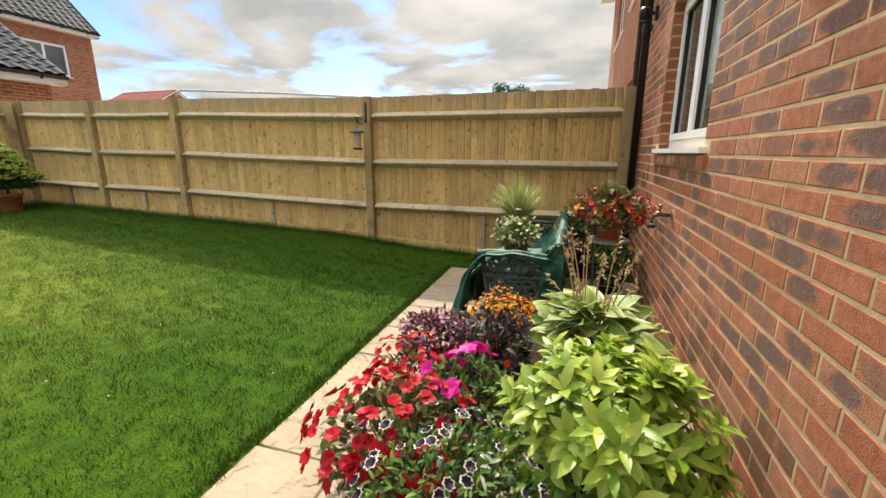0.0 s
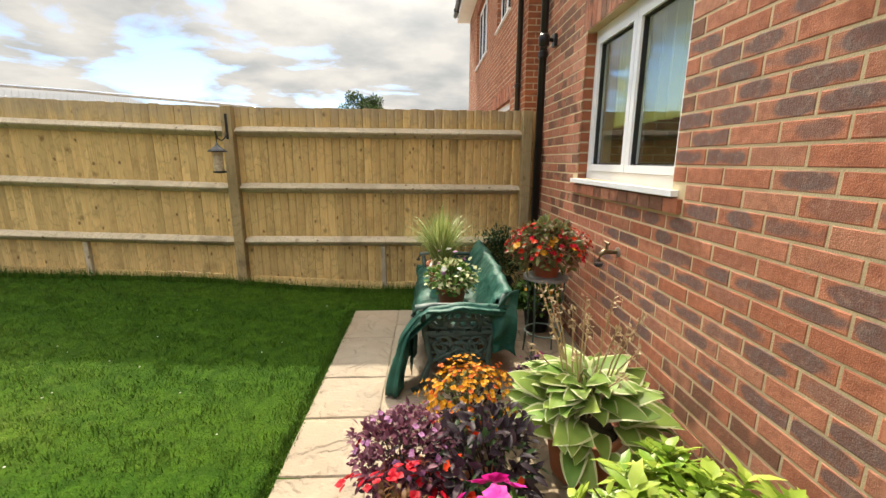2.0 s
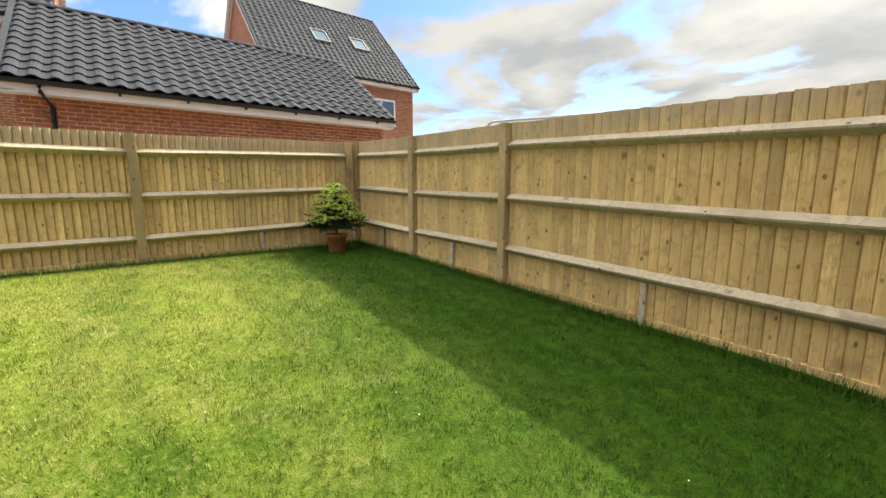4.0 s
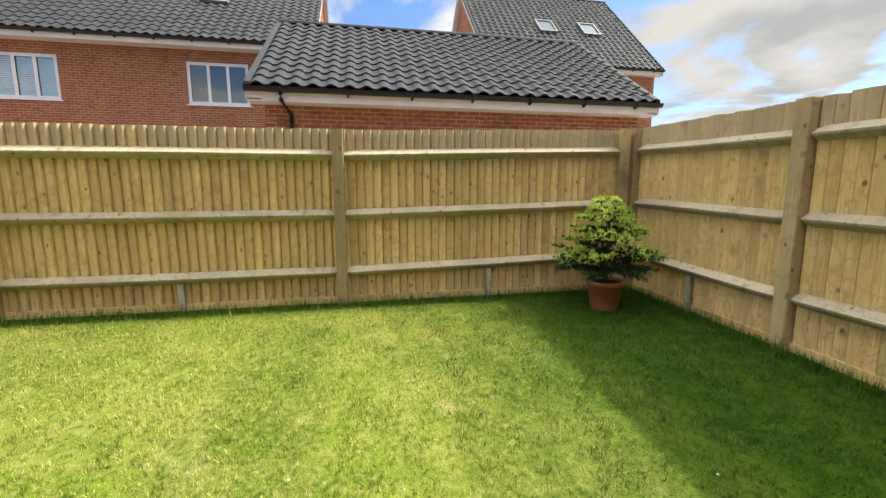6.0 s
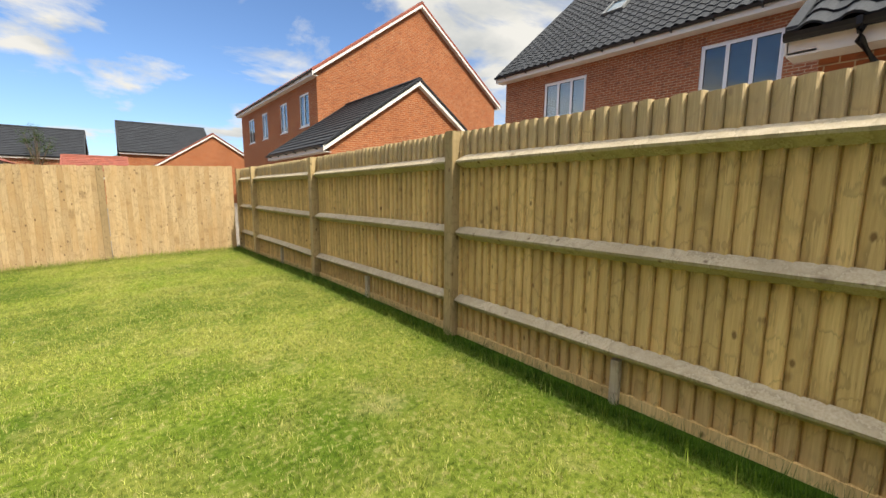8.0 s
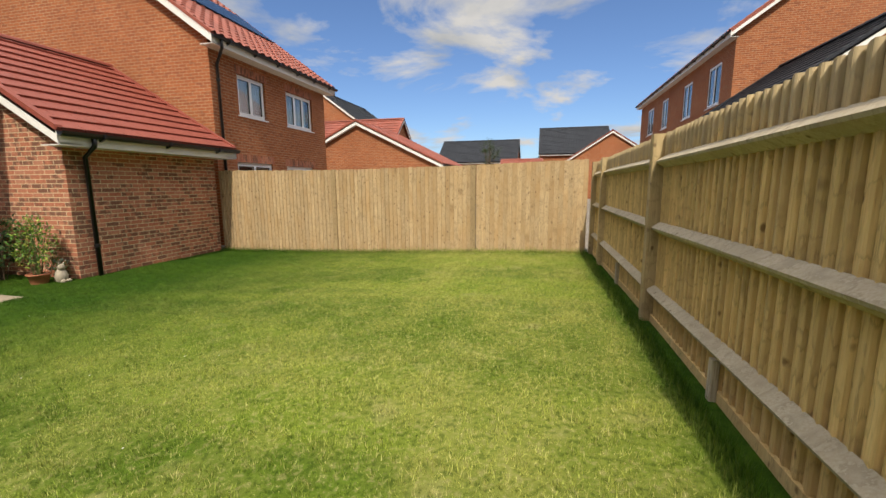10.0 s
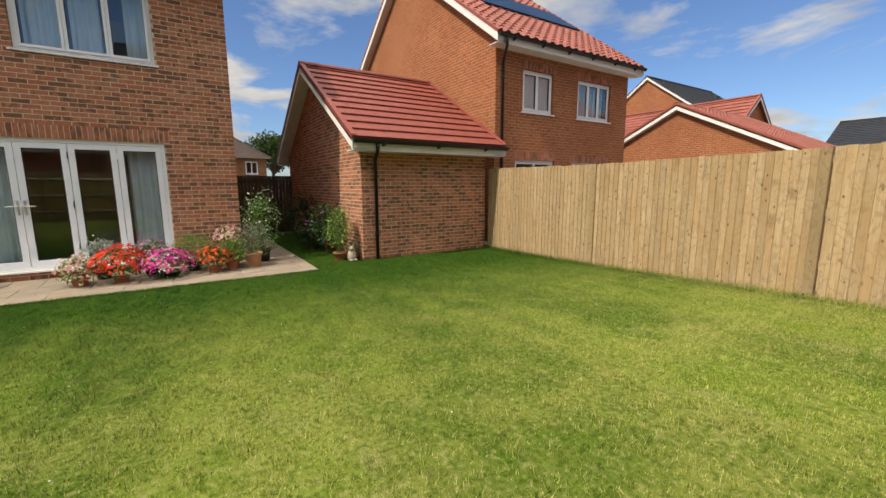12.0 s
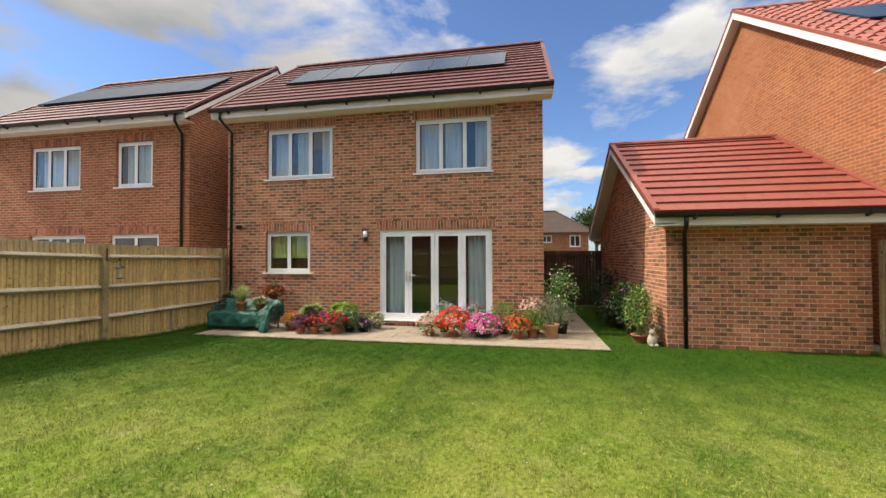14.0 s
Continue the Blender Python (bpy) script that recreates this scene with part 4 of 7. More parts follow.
# ---- the house ----
HOUSE_N, HOUSE_S = -0.02, -7.94
DOOR = (-6.809, -4.135, 0.15, 2.255)
KITCHEN = (-2.339, -1.118, 1.238, 2.255)
BED_A = (-2.928, -1.132, 3.58, 4.845)
BED_B = (-6.80, -5.013, 3.58, 4.845)
PITCH = 36.0


def own_house():
    h, top, ez = gable_house("house", "red brick two-storey house with a red tiled roof and white windows", 0.0, 7.4, HOUSE_S, HOUSE_N, -0.3, 5.475, PITCH, "y",
                             BRICK_RED, TILE_MAROON, "flat", 0.35, 0.22, skip_wall=("west",), course=0.345, width=0.33)
    fn = face_fn((0, 0, 0), (0, 1, 0), (-1, 0, 0))
    holes = [DOOR, KITCHEN, BED_A, BED_B]
    wall = part("wall", wall_boxes(MB(), HOUSE_S, HOUSE_N, -0.3, 5.475, holes, 0.24, fn, -0.0013), MORTAR, h, "red and burnt-grey facing bricks with sandy mortar")
    rng = random.Random(11)
    heads = [(u0 - 0.08, u1 + 0.08, z1, z1 + 0.225) for u0, u1, z0, z1 in holes]
    cut = holes + heads + [(KITCHEN[0] - 0.1, KITCHEN[1] + 0.1, KITCHEN[2] - 0.11, KITCHEN[2])]
    joined = MB()
    shared = {}
    for ua, ub, za, zb, proud in bricks_on(fn, HOUSE_S, HOUSE_N, 0.0, 5.25, cut, rng):
        near = ua > -4.10 and ub < -1.5 and 0.44 < za < 2.1 and ub - ua > 0.2
        if not near:
            add_brick(joined, fn, ua, ub, za, zb, proud)
            continue
        key = (round(ub - ua, 3), rng.randrange(4))
        if key not in shared:
            mb = MB()
            w = ub - ua
            r = random.Random(key[1] + 3)
            c = [0.0015 + r.uniform(0, 0.0035) for _ in range(8)]
            base = [(0, 0), (w, 0), (w, 0.065), (0, 0.065)]
            face = [(c[0], c[1]), (w - c[2], c[3]), (w - c[4], 0.065 - c[5]), (c[6], 0.065 - c[7])]
            mb.add([(0.0 + 0.012, u, z) for u, z in base] + [(0.0018, u, z) for u, z in base] + [(0.0, u, z) for u, z in face],
                   [(0, 1, 5, 4), (1, 2, 6, 5), (2, 3, 7, 6), (3, 0, 4, 7), (4, 5, 9, 8), (5, 6, 10, 9), (6, 7, 11, 10), (7, 4, 8, 11), (8, 9, 10, 11)])
            shared[key] = mb.mesh("brick")
        ob = part("brick", shared[key], BRICK, wall)
        ob.location = (-proud, ua, za)
    part("bricks", joined, BRICKS, wall, kind="stuff")
    for hole in heads:
        part("soldier_course", header_course(h, fn, hole[0], hole[1], hole[2] + 0.005, rng), BRICKS, wall, "upright bricks over the opening", kind="stuff")
    sub = MB()
    n = 12
    for i in range(n):
        a = KITCHEN[0] - 0.09 + (KITCHEN[1] - KITCHEN[0] + 0.18) * i / n
        b = KITCHEN[0] - 0.09 + (KITCHEN[1] - KITCHEN[0] + 0.18) * (i + 1) / n
        sub.box((a + 0.003, -0.01, KITCHEN[2] - 0.105), (b - 0.003, 0.022, KITCHEN[2] - 0.04), fn)
    part("tile_sill", sub, BRICKS, wall, "red brick creasing under the sill")
    for u0, u1, z0, z1 in holes:
        part("reveal", MB().box((u0 - 0.002, -0.08, z0), (u0 + 0.004, -0.004, z1), fn), BRICK_RED, wall)
        part("reveal", MB().box((u1 - 0.004, -0.08, z0), (u1 + 0.002, -0.004, z1), fn), BRICK_RED, wall)
    window(h, fn, *KITCHEN, (1, 1), label="white two-light kitchen window with an olive blind")
    part("blind", drape(fn, KITCHEN[0] + 0.04, KITCHEN[1] - 0.04, 1.60, 2.24, -0.22), BLIND, h, "half-drawn olive roller blind")
    window(h, fn, *BED_A, (1, 1, 1), curtain=(NET, ((0.04, 0.24), (0.36, 0.62), (0.70, 0.97))), label="white three-light window with pale curtains")
    window(h, fn, *BED_B, (1, 1, 1), curtain=(NET, ((0.04, 0.22), (0.40, 0.62), (0.66, 0.95))), label="white three-light window with pale curtains")
    # folding doors
    u0, u1, z0, z1 = DOOR
    f = 0.06
    mb = MB()
    for a, b in (((u0, z1 - f), (u1, z1)), ((u0, z0), (u0 + f, z1 - f)), ((u1 - f, z0), (u1, z1 - f))):
        mb.box((a[0], -0.13, a[1]), (b[0], -0.03, b[1]), fn)
    mb.box((u0, -0.13, z0), (u1, -0.03, z0 + 0.045), fn)
    door = part("patio_door", mb, WHITE, h, "white four-leaf glazed patio doors, closed")
    part("threshold", MB().box((u0 - 0.06, -0.1, z0 - 0.03), (u1 + 0.06, 0.06, z0 - 0.003), fn), WHITE, door)
    w = (u1 - u0 - 2 * f) / 4
    for i in range(4):
        a, b = u0 + f + i * w + 0.004, u0 + f + (i + 1) * w - 0.004
        lo, hi, s = z0 + 0.05, z1 - f - 0.005, 0.085
        leaf = MB()
        for p, q in (((a, lo), (b, lo + 0.10)), ((a, hi - s), (b, hi)), ((a, lo + 0.10), (a + s, hi - s)), ((b - s, lo + 0.10), (b, hi - s))):
            leaf.box((p[0], -0.10, p[1]), (q[0], -0.035, q[1]), fn)
        lf = part("leaf", leaf, WHITE, door)
        pane = part("pane", MB().box((a + s, -0.072, lo + 0.10), (b - s, -0.060, hi - s), fn), GLASS, door)
        pane.visible_shadow = False
        bead = MB()
        for p, q in (((a + s, lo + 0.10), (b - s, lo + 0.112)), ((a + s, hi - s - 0.012), (b - s, hi - s)), ((a + s, lo + 0.112), (a + s + 0.012, hi - s - 0.012)), ((b - s - 0.012, lo + 0.112), (b - s, hi - s - 0.012))):
            bead.box((p[0], -0.075, p[1]), (q[0], -0.05, q[1]), fn)
        part("seal", bead, SEAL, door)
        for z in (0.45, 1.15, 1.95):
            part("hinge", MB().box((b - 0.012 if i < 2 else a - 0.012, -0.035, z), (b + 0.02 if i < 2 else a + 0.02, -0.018, z + 0.10), fn), WHITE, door)
    for u, o in ((u1 - f - w + 0.04, 1), (u1 - f - w - 0.045, -1)):
        hd = MB().box((u - 0.014, -0.036, 1.05), (u + 0.014, -0.028, 1.28), fn)
        hd.tube([fn(u, -0.03, 1.19), fn(u, 0.02, 1.19), fn(u + o * 0.03, 0.025, 1.19), fn(u + o * 0.13, 0.022, 1.185)], 0.010, 8)
        part("handle", hd, CHROME, door, "silver lever handle")
    for a, b in ((u0 + 0.12, u0 + 0.58), (u1 - 0.62, u1 - 0.12)):
        part("curtain", drape(fn, a, b, 0.2, 2.2, -0.22), CURTAIN, door, "grey hanging curtain")
    # rooms behind the openings
    room = []
    room.append(((0.26, HOUSE_S + 0.26, 0.02), (4.4, HOUSE_N - 0.26, 0.10)))
    room.append(((0.26, HOUSE_S + 0.26, 2.55), (7.1, HOUSE_N - 0.26, 2.75)))
    room.append(((4.4, HOUSE_S + 0.26, 0.02), (4.5, HOUSE_N - 0.26, 2.55)))
    room.append(((0.26, -3.50, 0.11), (4.4, -3.38, 2.54)))
    room.append(((3.6, HOUSE_S + 0.26, 2.76), (3.7, HOUSE_N - 0.26, 5.3)))
    room.append(((0.26, -4.05, 2.76), (3.6, -3.95, 5.3)))
    room.append(((0.26, HOUSE_S + 0.26, 5.32), (7.1, HOUSE_N - 0.26, 5.42)))
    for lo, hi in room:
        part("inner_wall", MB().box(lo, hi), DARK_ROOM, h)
    # solar panels
    t = math.tan(radians(PITCH))
    slope = slope_fn((-0.35, HOUSE_S - 0.22, ez), (0, 1, 0), (1, 0, t))
    for i in range(6):
        a = (-7.07 - (HOUSE_S - 0.22)) + i * 1.025
        pan = part("solar_panel", MB().box((a + 0.008, 1.95, 0.07), (a + 1.017, 3.60, 0.11), slope), SOLAR, h, "dark blue solar panel")
        rim = MB()
        for p, q in (((a + 0.004, 1.94), (a + 1.021, 1.965)), ((a + 0.004, 3.585), (a + 1.021, 3.61)), ((a + 0.004, 1.965), (a + 0.022, 3.585)), ((a + 1.003, 1.965), (a + 1.021, 3.585))):
            rim.box((p[0], p[1], 0.066), (q[0], q[1], 0.116), slope)
        part("rim", rim, BLACK, pan)
    downpipe(h, [(-0.40, -0.10, ez - 0.09), (-0.40, -0.10, ez - 0.25), (-0.05, -0.16, ez - 0.50), (-0.05, -0.16, 0.0)])
    return h


own_house()


def solar_row(h, origin, t, a, n, s0, s1, up=1):
    fn = slope_fn(origin, (0, 1, 0), (up, 0, t))
    for i in range(n):
        part("solar_panel", MB().box((a + i * 1.03, s0, 0.08), (a + i * 1.03 + 1.01, s1, 0.12), fn), SOLAR, h, "dark blue solar panel")


def neighbour_north():
    hl = [(4.85, 6.65, 3.58, 4.84), (2.42, 3.62, 3.58, 4.84), (4.65, 6.65, 0.3, 2.27), (2.2, 3.8, 1.05, 2.27)]
    h, top, ez = gable_house("house", "red brick neighbouring house beyond the shaded fence", 0.12, 7.5, 1.24, 8.4, -0.3, 5.58, PITCH, "y", BRICK_RED, TILE_MAROON, "flat", 0.35, 0.16, {"west": hl}, course=0.345, width=0.33)
    fn = face_fn((0.12, 0, 0), (0, 1, 0), (-1, 0, 0))
    window(h, fn, *hl[0], (1, 1, 1), curtain=(NET, ((0.05, 0.95),)))
    window(h, fn, *hl[1], (1, 1), curtain=(NET, ((0.05, 0.95),)))
    window(h, fn, *hl[2], (1, 1, 1))
    window(h, fn, *hl[3], (1, 1))
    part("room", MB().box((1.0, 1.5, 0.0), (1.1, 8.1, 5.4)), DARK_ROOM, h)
    rng = random.Random(2)
    for u0, u1, z0, z1 in hl:
        part("soldier_course", header_course(h, fn, u0 - 0.07, u1 + 0.07, z1, rng), BRICKS, h, kind="stuff")
    solar_row(h, (-0.23, 1.08, ez), math.tan(radians(PITCH)), 0.9, 6, 1.95, 3.6)
    downpipe(h, [(-0.28, 1.34, ez - 0.09), (-0.28, 1.34, ez - 0.25), (0.07, 1.45, ez - 0.5), (0.07, 1.45, 0.0)])


neighbour_north()


def garage():
    h, top, ez = gable_house("garage", "red brick garage with a red tiled gable roof", -1.335, 4.8, -13.1, -10.0, -0.3, 2.49, 31.0, "y", MORTAR, TILE_RED, "flat", 0.38, 0.30,
                             category="garage", pieces="west", course=0.345, width=0.33)
    rng = random.Random(8)
    west = face_fn((-1.3368, 0, 0), (0, 1, 0), (-1, 0, 0))
    north = face_fn((0, -9.9982, 0), (1, 0, 0), (0, 1, 0))
    mb = MB()
    for b in bricks_on(west, -13.1, -10.0, 0.0, 2.25, [], rng):
        add_brick(mb, west, *b)
    for b in bricks_on(north, -1.335, 4.8, 0.0, 2.4, [], rng, 1):
        add_brick(mb, north, *b)
    part("bricks", mb, BRICKS, h, kind="stuff")
    mb = MB()
    t = math.tan(radians(31))
    rows = int((top - 2.4) / 0.075)
    for r in range(rows):
        z = 2.4 + r * 0.075
        inset = (z + 0.075 - 2.49) / t
        for b in bricks_on(north, -1.335 + inset, 4.8 - inset, z, z + 0.075, [], rng, r):
            add_brick(mb, north, *b)
    part("gable_bricks", mb, BRICKS, h, kind="stuff")
    downpipe(h, [(-1.77, -10.18, ez - 0.09), (-1.77, -10.18, ez - 0.2), (-1.40, -10.28, ez - 0.36), (-1.40, -10.28, 0.0)])


garage()


def neighbour_south():
    hl = [(-15.85, -14.72, 3.40, 4.465), (-18.36, -16.86, 3.39, 4.47), (-16.0, -14.5, 0.2, 2.16), (-18.3, -16.7, 0.9, 2.14)]
    h, top, ez = gable_house("house", "orange-red brick house with an orange tiled roof behind the garage", -0.82, 8.6, -19.2, -13.8, -0.3, 5.2, 36.0, "y", BRICK_ORANGE, TILE_ORANGE, "roman", 0.35, 0.25, {"west": hl})
    fn = face_fn((-0.82, 0, 0), (0, 1, 0), (-1, 0, 0))
    window(h, fn, *hl[0], (1, 1), slats=True, curtain=(NET, ((0.05, 0.95),)))
    window(h, fn, *hl[1], (1, 1, 1), curtain=(NET, ((0.04, 0.46), (0.50, 0.96))))
    window(h, fn, *hl[2], (1, 1))
    window(h, fn, *hl[3], (1, 1, 1))
    part("room", MB().box((0.4, -18.9, 0.0), (0.5, -14.1, 5.1)), DARK_ROOM, h)
    rng = random.Random(2)
    for u0, u1, z0, z1 in hl:
        part("soldier_course", header_course(h, fn, u0 - 0.07, u1 + 0.07, z1, rng), BRICKS, h, kind="stuff")
    solar_row(h, (-1.17, -19.45, ez), math.tan(radians(36)), 0.6, 4, 2.6, 4.3)
    downpipe(h, [(-1.23, -13.8, ez - 0.09), (-1.23, -13.8, ez - 0.25), (-0.87, -14.0, ez - 0.55), (-0.87, -14.0, 0.0)])


neighbour_south()


def west_garage():
    h, top, ez = gable_house("garage", "brick garage with a dark grey pantiled roof behind the fence", -19.4, -13.28, -4.43, 2.64, -0.3, 3.16, 33.0, "y", BRICK_RED, TILE_DARK, "roman", 0.3, 0.22, category="garage", pieces="east", course=0.33, width=0.29)
    downpipe(h, [(-12.91, -4.1, ez - 0.09), (-12.91, -4.1, ez - 0.2), (-13.22, -4.0, ez - 0.38), (-13.22, -4.0, 0.0)])


west_garage()


def west_house_a():
    hl = [(-13.4, -11.65, 4.12, 5.43), (-8.18, -6.35, 4.12, 5.43)]
    h, top, ez = gable_house("house", "dark red brick house with a slate-grey tiled roof and roof windows", -30.4, -20.4, -15.3, -4.4, -0.3, 6.22, 40.0, "y", BRICK_RED, TILE_DARK, "roman", 0.4, 0.2, {"east": hl})
    fn = face_fn((-20.4, 0, 0), (0, 1, 0), (1, 0, 0))
    for k, hh in enumerate(hl):
        window(h, fn, *hh, (1, 1, 1), recess=0.05, slats=k == 0)
    part("room", MB().box((-21.6, -15.0, 0.0), (-21.5, -5.0, 6.0)), DARK_ROOM, h)
    sl = slope_fn((-20.0, -15.5, ez), (0, 1, 0), (-1, 0, math.tan(radians(40))))
    roof_window(h, sl, 3.2, 4.0, 2.9, 3.9)
    roof_window(h, sl, 7.3, 8.2, 2.9, 4.0)


west_house_a()


def west_house_b():
    hl = [(7.06, 8.76, 4.45, 5.76)]
    h, top, ez = gable_house("house", "red brick house with a slate-grey roof and two roof windows", -31.5, -22.3, 2.3, 9.84, -0.3, 6.7, 44.0, "y", BRICK_RED, TILE_DARK, "roman", 0.3, 0.2, {"east": hl})
    fn = face_fn((-22.3, 0, 0), (0, 1, 0), (1, 0, 0))
    window(h, fn, *hl[0], (1, 1), recess=0.05)
    part("room", MB().box((-23.4, 2.2, 0.0), (-23.3, 9.1, 6.4)), DARK_ROOM, h)
    sl = slope_fn((-22.0, 2.1, ez), (0, 1, 0), (-1, 0, math.tan(radians(44))))
    roof_window(h, sl, 3.05, 3.9, 2.7, 3.8)
    roof_window(h, sl, 5.2, 6.05, 2.7, 3.8)


west_house_b()


def orange_house():
    hl = [(-25.55, -24.22, 4.7, 6.35), (-28.76, -27.5, 4.7, 6.35), (-32.54, -31.32, 4.7, 6.35), (-35.89, -34.4, 4.7, 6.35)]
    h, top, ez = gable_house("house", "bright orange brick house, gable end towards the garden", -27.7, -15.6, -37.8, -23.1, -0.3, 7.15, 36.0, "y", BRICK_ORANGE, TILE_ORANGE, "roman", 0.3, 0.25, {"east": hl})
    fn = face_fn((-15.6, 0, 0), (0, 1, 0), (1, 0, 0))
    for hh in hl:
        window(h, fn, *hh, (1, 1), recess=0.04)
    part("room", MB().box((-16.6, -37.4, 0.0), (-16.5, -23.5, 6.9)), DARK_ROOM, h)
    gable_house("garage", "orange brick garage with a dark tiled gable roof", -20.75, -13.45, -22.8, -16.9, -0.3, 3.08, 34.5, "y", BRICK_ORANGE, TILE_DARK, "flat", 0.3, 0.2, category="garage")


orange_house()

# ---- buildings further off ----
gable_house("garage", "orange brick garage with a red tiled gable roof", -3.9, 4.3, -30.0, -24.2, -0.3, 2.55, 26.0, "y", BRICK_ORANGE, TILE_ORANGE, "roman", 0.3, 0.2, category="garage")
gable_house("house", "orange brick house with a blue-grey roof far beyond the pale fence", 5.5, 16.6, -49.5, -39.5, -0.3, 5.9, 36.0, "y", BRICK_ORANGE, TILE_DARK, "flat", 0.3, 0.2)
gable_house("house", "house with a red tiled roof, its gable beyond the orange garage", 1.2, 9.5, -36.4, -31.2, -0.3, 3.95, 40.0, "x", BRICK_ORANGE, TILE_ORANGE, "flat", 0.3, 0.2)
gable_house("house", "distant house with a slate-grey roof", -5.5, 4.6, -67.0, -58.0, -0.3, 4.5, 33.0, "x", BRICK_RED, TILE_DARK, "flat", 0.3, 0.2)
gable_house("garage", "distant garage with a red tiled roof", -8.6, -4.6, -53.0, -47.5, -0.3, 2.5, 30.0, "x", BRICK_ORANGE, TILE_ORANGE, "flat", 0.3, 0.2, category="garage")
gable_house("garage", "distant orange brick garage with a red gable roof", -18.9, -10.7, -51.0, -45.0, -0.3, 3.5, 33.0, "y", BRICK_ORANGE, TILE_ORANGE, "flat", 0.3, 0.2, category="garage")
gable_house("house", "distant brick house with a dark gabled roof", -16.5, -8.5, -66.0, -56.0, -0.3, 5.2, 34.0, "x", BRICK_ORANGE, TILE_DARK, "flat", 0.3, 0.2)


def passage_house():
    h = thing("house", "distant brown brick house with a hipped brown roof", "house", (0, 0, 0))
    tile = tile_material("brown_roof_tile", (0.065, 0.046, 0.038), 0.8, 0.15)
    fn = face_fn((30.5, 0, 0), (0, 1, 0), (-1, 0, 0))
    holes = [(-12.9, -11.9, 2.5, 3.6), (-10.3, -9.3, 2.9, 3.6)]
    part("wall", wall_boxes(MB(), -13.6, -2.0, -0.3, 3.95, holes, 0.3, fn), BRICK_RED, h)
    part("wall", MB().box((30.8, -13.6, -0.3), (38.5, -13.3, 3.95)), BRICK_RED, h)
    part("wall", MB().box((38.2, -13.3, -0.3), (38.5, -2.0, 3.95)), BRICK_RED, h)
    for q in holes:
        window(h, fn, *q, (1, 1))
    lo, hi = (30.1, -14.0), (38.9, -1.6)
    r0, r1 = (34.5, -10.9, 6.3), (34.5, -4.7, 6.3)
    v = [(lo[0], lo[1], 3.85), (hi[0], lo[1], 3.85), (hi[0], hi[1], 3.85), (lo[0], hi[1], 3.85), r0, r1]
    part("roof", MB().add(v, [(0, 1, 4), (1, 2, 5, 4), (2, 3, 5), (3, 0, 4, 5), (3, 2, 1, 0)]), tile, h)
    part("hip_tile", MB().tube([v[0], r0], 0.10, 6), tile, h)
    part("ridge", MB().tube([r0, r1], 0.10, 6), tile, h)


passage_house()
gable_house("house", "distant house with an orange tiled roof beyond the fence", -62.0, -52.5, 35.0, 44.0, -0.3, 6.6, 30.0, "x", BRICK_ORANGE, TILE_ORANGE, "flat", 0.3, 0.2)


# ---- patio and path ----
def patio():
    p = thing("patio", "buff riven sandstone patio and side path", "patio", kind="structure")
    part("bedding", MB().add([(x, y, z) for z in (-0.009, -0.10) for x, y in ((-1.81, -8.98), (6.0, -8.98), (6.0, HOUSE_S - 0.003), (0.0, HOUSE_S - 0.003), (0.0, -0.60), (-1.81, -0.60))], [(0, 1, 2, 3, 4, 5), (11, 10, 9, 8, 7, 6)] + [(i, i + 6, (i + 1) % 6 + 6, (i + 1) % 6) for i in range(6)]), plain("slab_joint", (0.30, 0.25, 0.18), 0.95, 0.2, 10.0, 0.003), p)
    rng = random.Random(21)

    def slab(x0, x1, y0, y1):
        g = 0.004
        mb = MB()
        tilt = rng.uniform(-0.0015, 0.0015)
        c = 0.006
        z = 0.0 + rng.uniform(-0.002, 0.002)
        a, b, lo, hi = x0 + g, x1 - g, y0 + g, y1 - g
        j = lambda: rng.uniform(-0.004, 0.004)
        ring = [(a, lo), ((a + b) / 2 + j(), lo + j()), (b, lo), (b + j(), (lo + hi) / 2), (b, hi), ((a + b) / 2, hi + j()), (a, hi), (a + j(), (lo + hi) / 2)]
        cx, cy = (a + b) / 2, (lo + hi) / 2
        inner = [(x + (c if x < cx else -c), y + (c if y < cy else -c)) for x, y in ring]
        mb.add([(x, y, -0.022) for x, y in ring] + [(x, y, z - c + tilt) for x, y in ring] + [(x, y, z + rng.uniform(-0.0015, 0.0015)) for x, y in inner],
               [(i, (i + 1) % 8, (i + 1) % 8 + 8, i + 8) for i in range(8)] + [(i + 8, (i + 1) % 8 + 8, (i + 1) % 8 + 16, i + 16) for i in range(8)] + [tuple(range(16, 24))])
        part("slab", mb, STONE, p)

    columns = [(-1.81, -1.40, 0.0), (-1.40, -0.80, 0.35), (-0.80, -0.40, 0.1), (-0.40, -0.0, 0.5)]
    for x0, x1, first in columns:
        y = -0.60
        while y > -8.97:
            length = rng.choice((0.42, 0.60, 0.60, 0.86, 1.0)) if first <= 0 else first
            first = 0
            y1 = max(y - length, -8.98)
            if -8.98 + 0.2 > y1:
                y1 = -8.98
            slab(x0, x1, y1, y)
            y = y1
    for y0, y1 in ((-8.98, -8.55), (-8.55, HOUSE_S - 0.005)):
        x = 0.005
        while x < 5.9:
            length = rng.choice((0.6, 0.6, 0.86))
            slab(x, min(x + length, 6.0), y0, y1)
            x += length


patio()


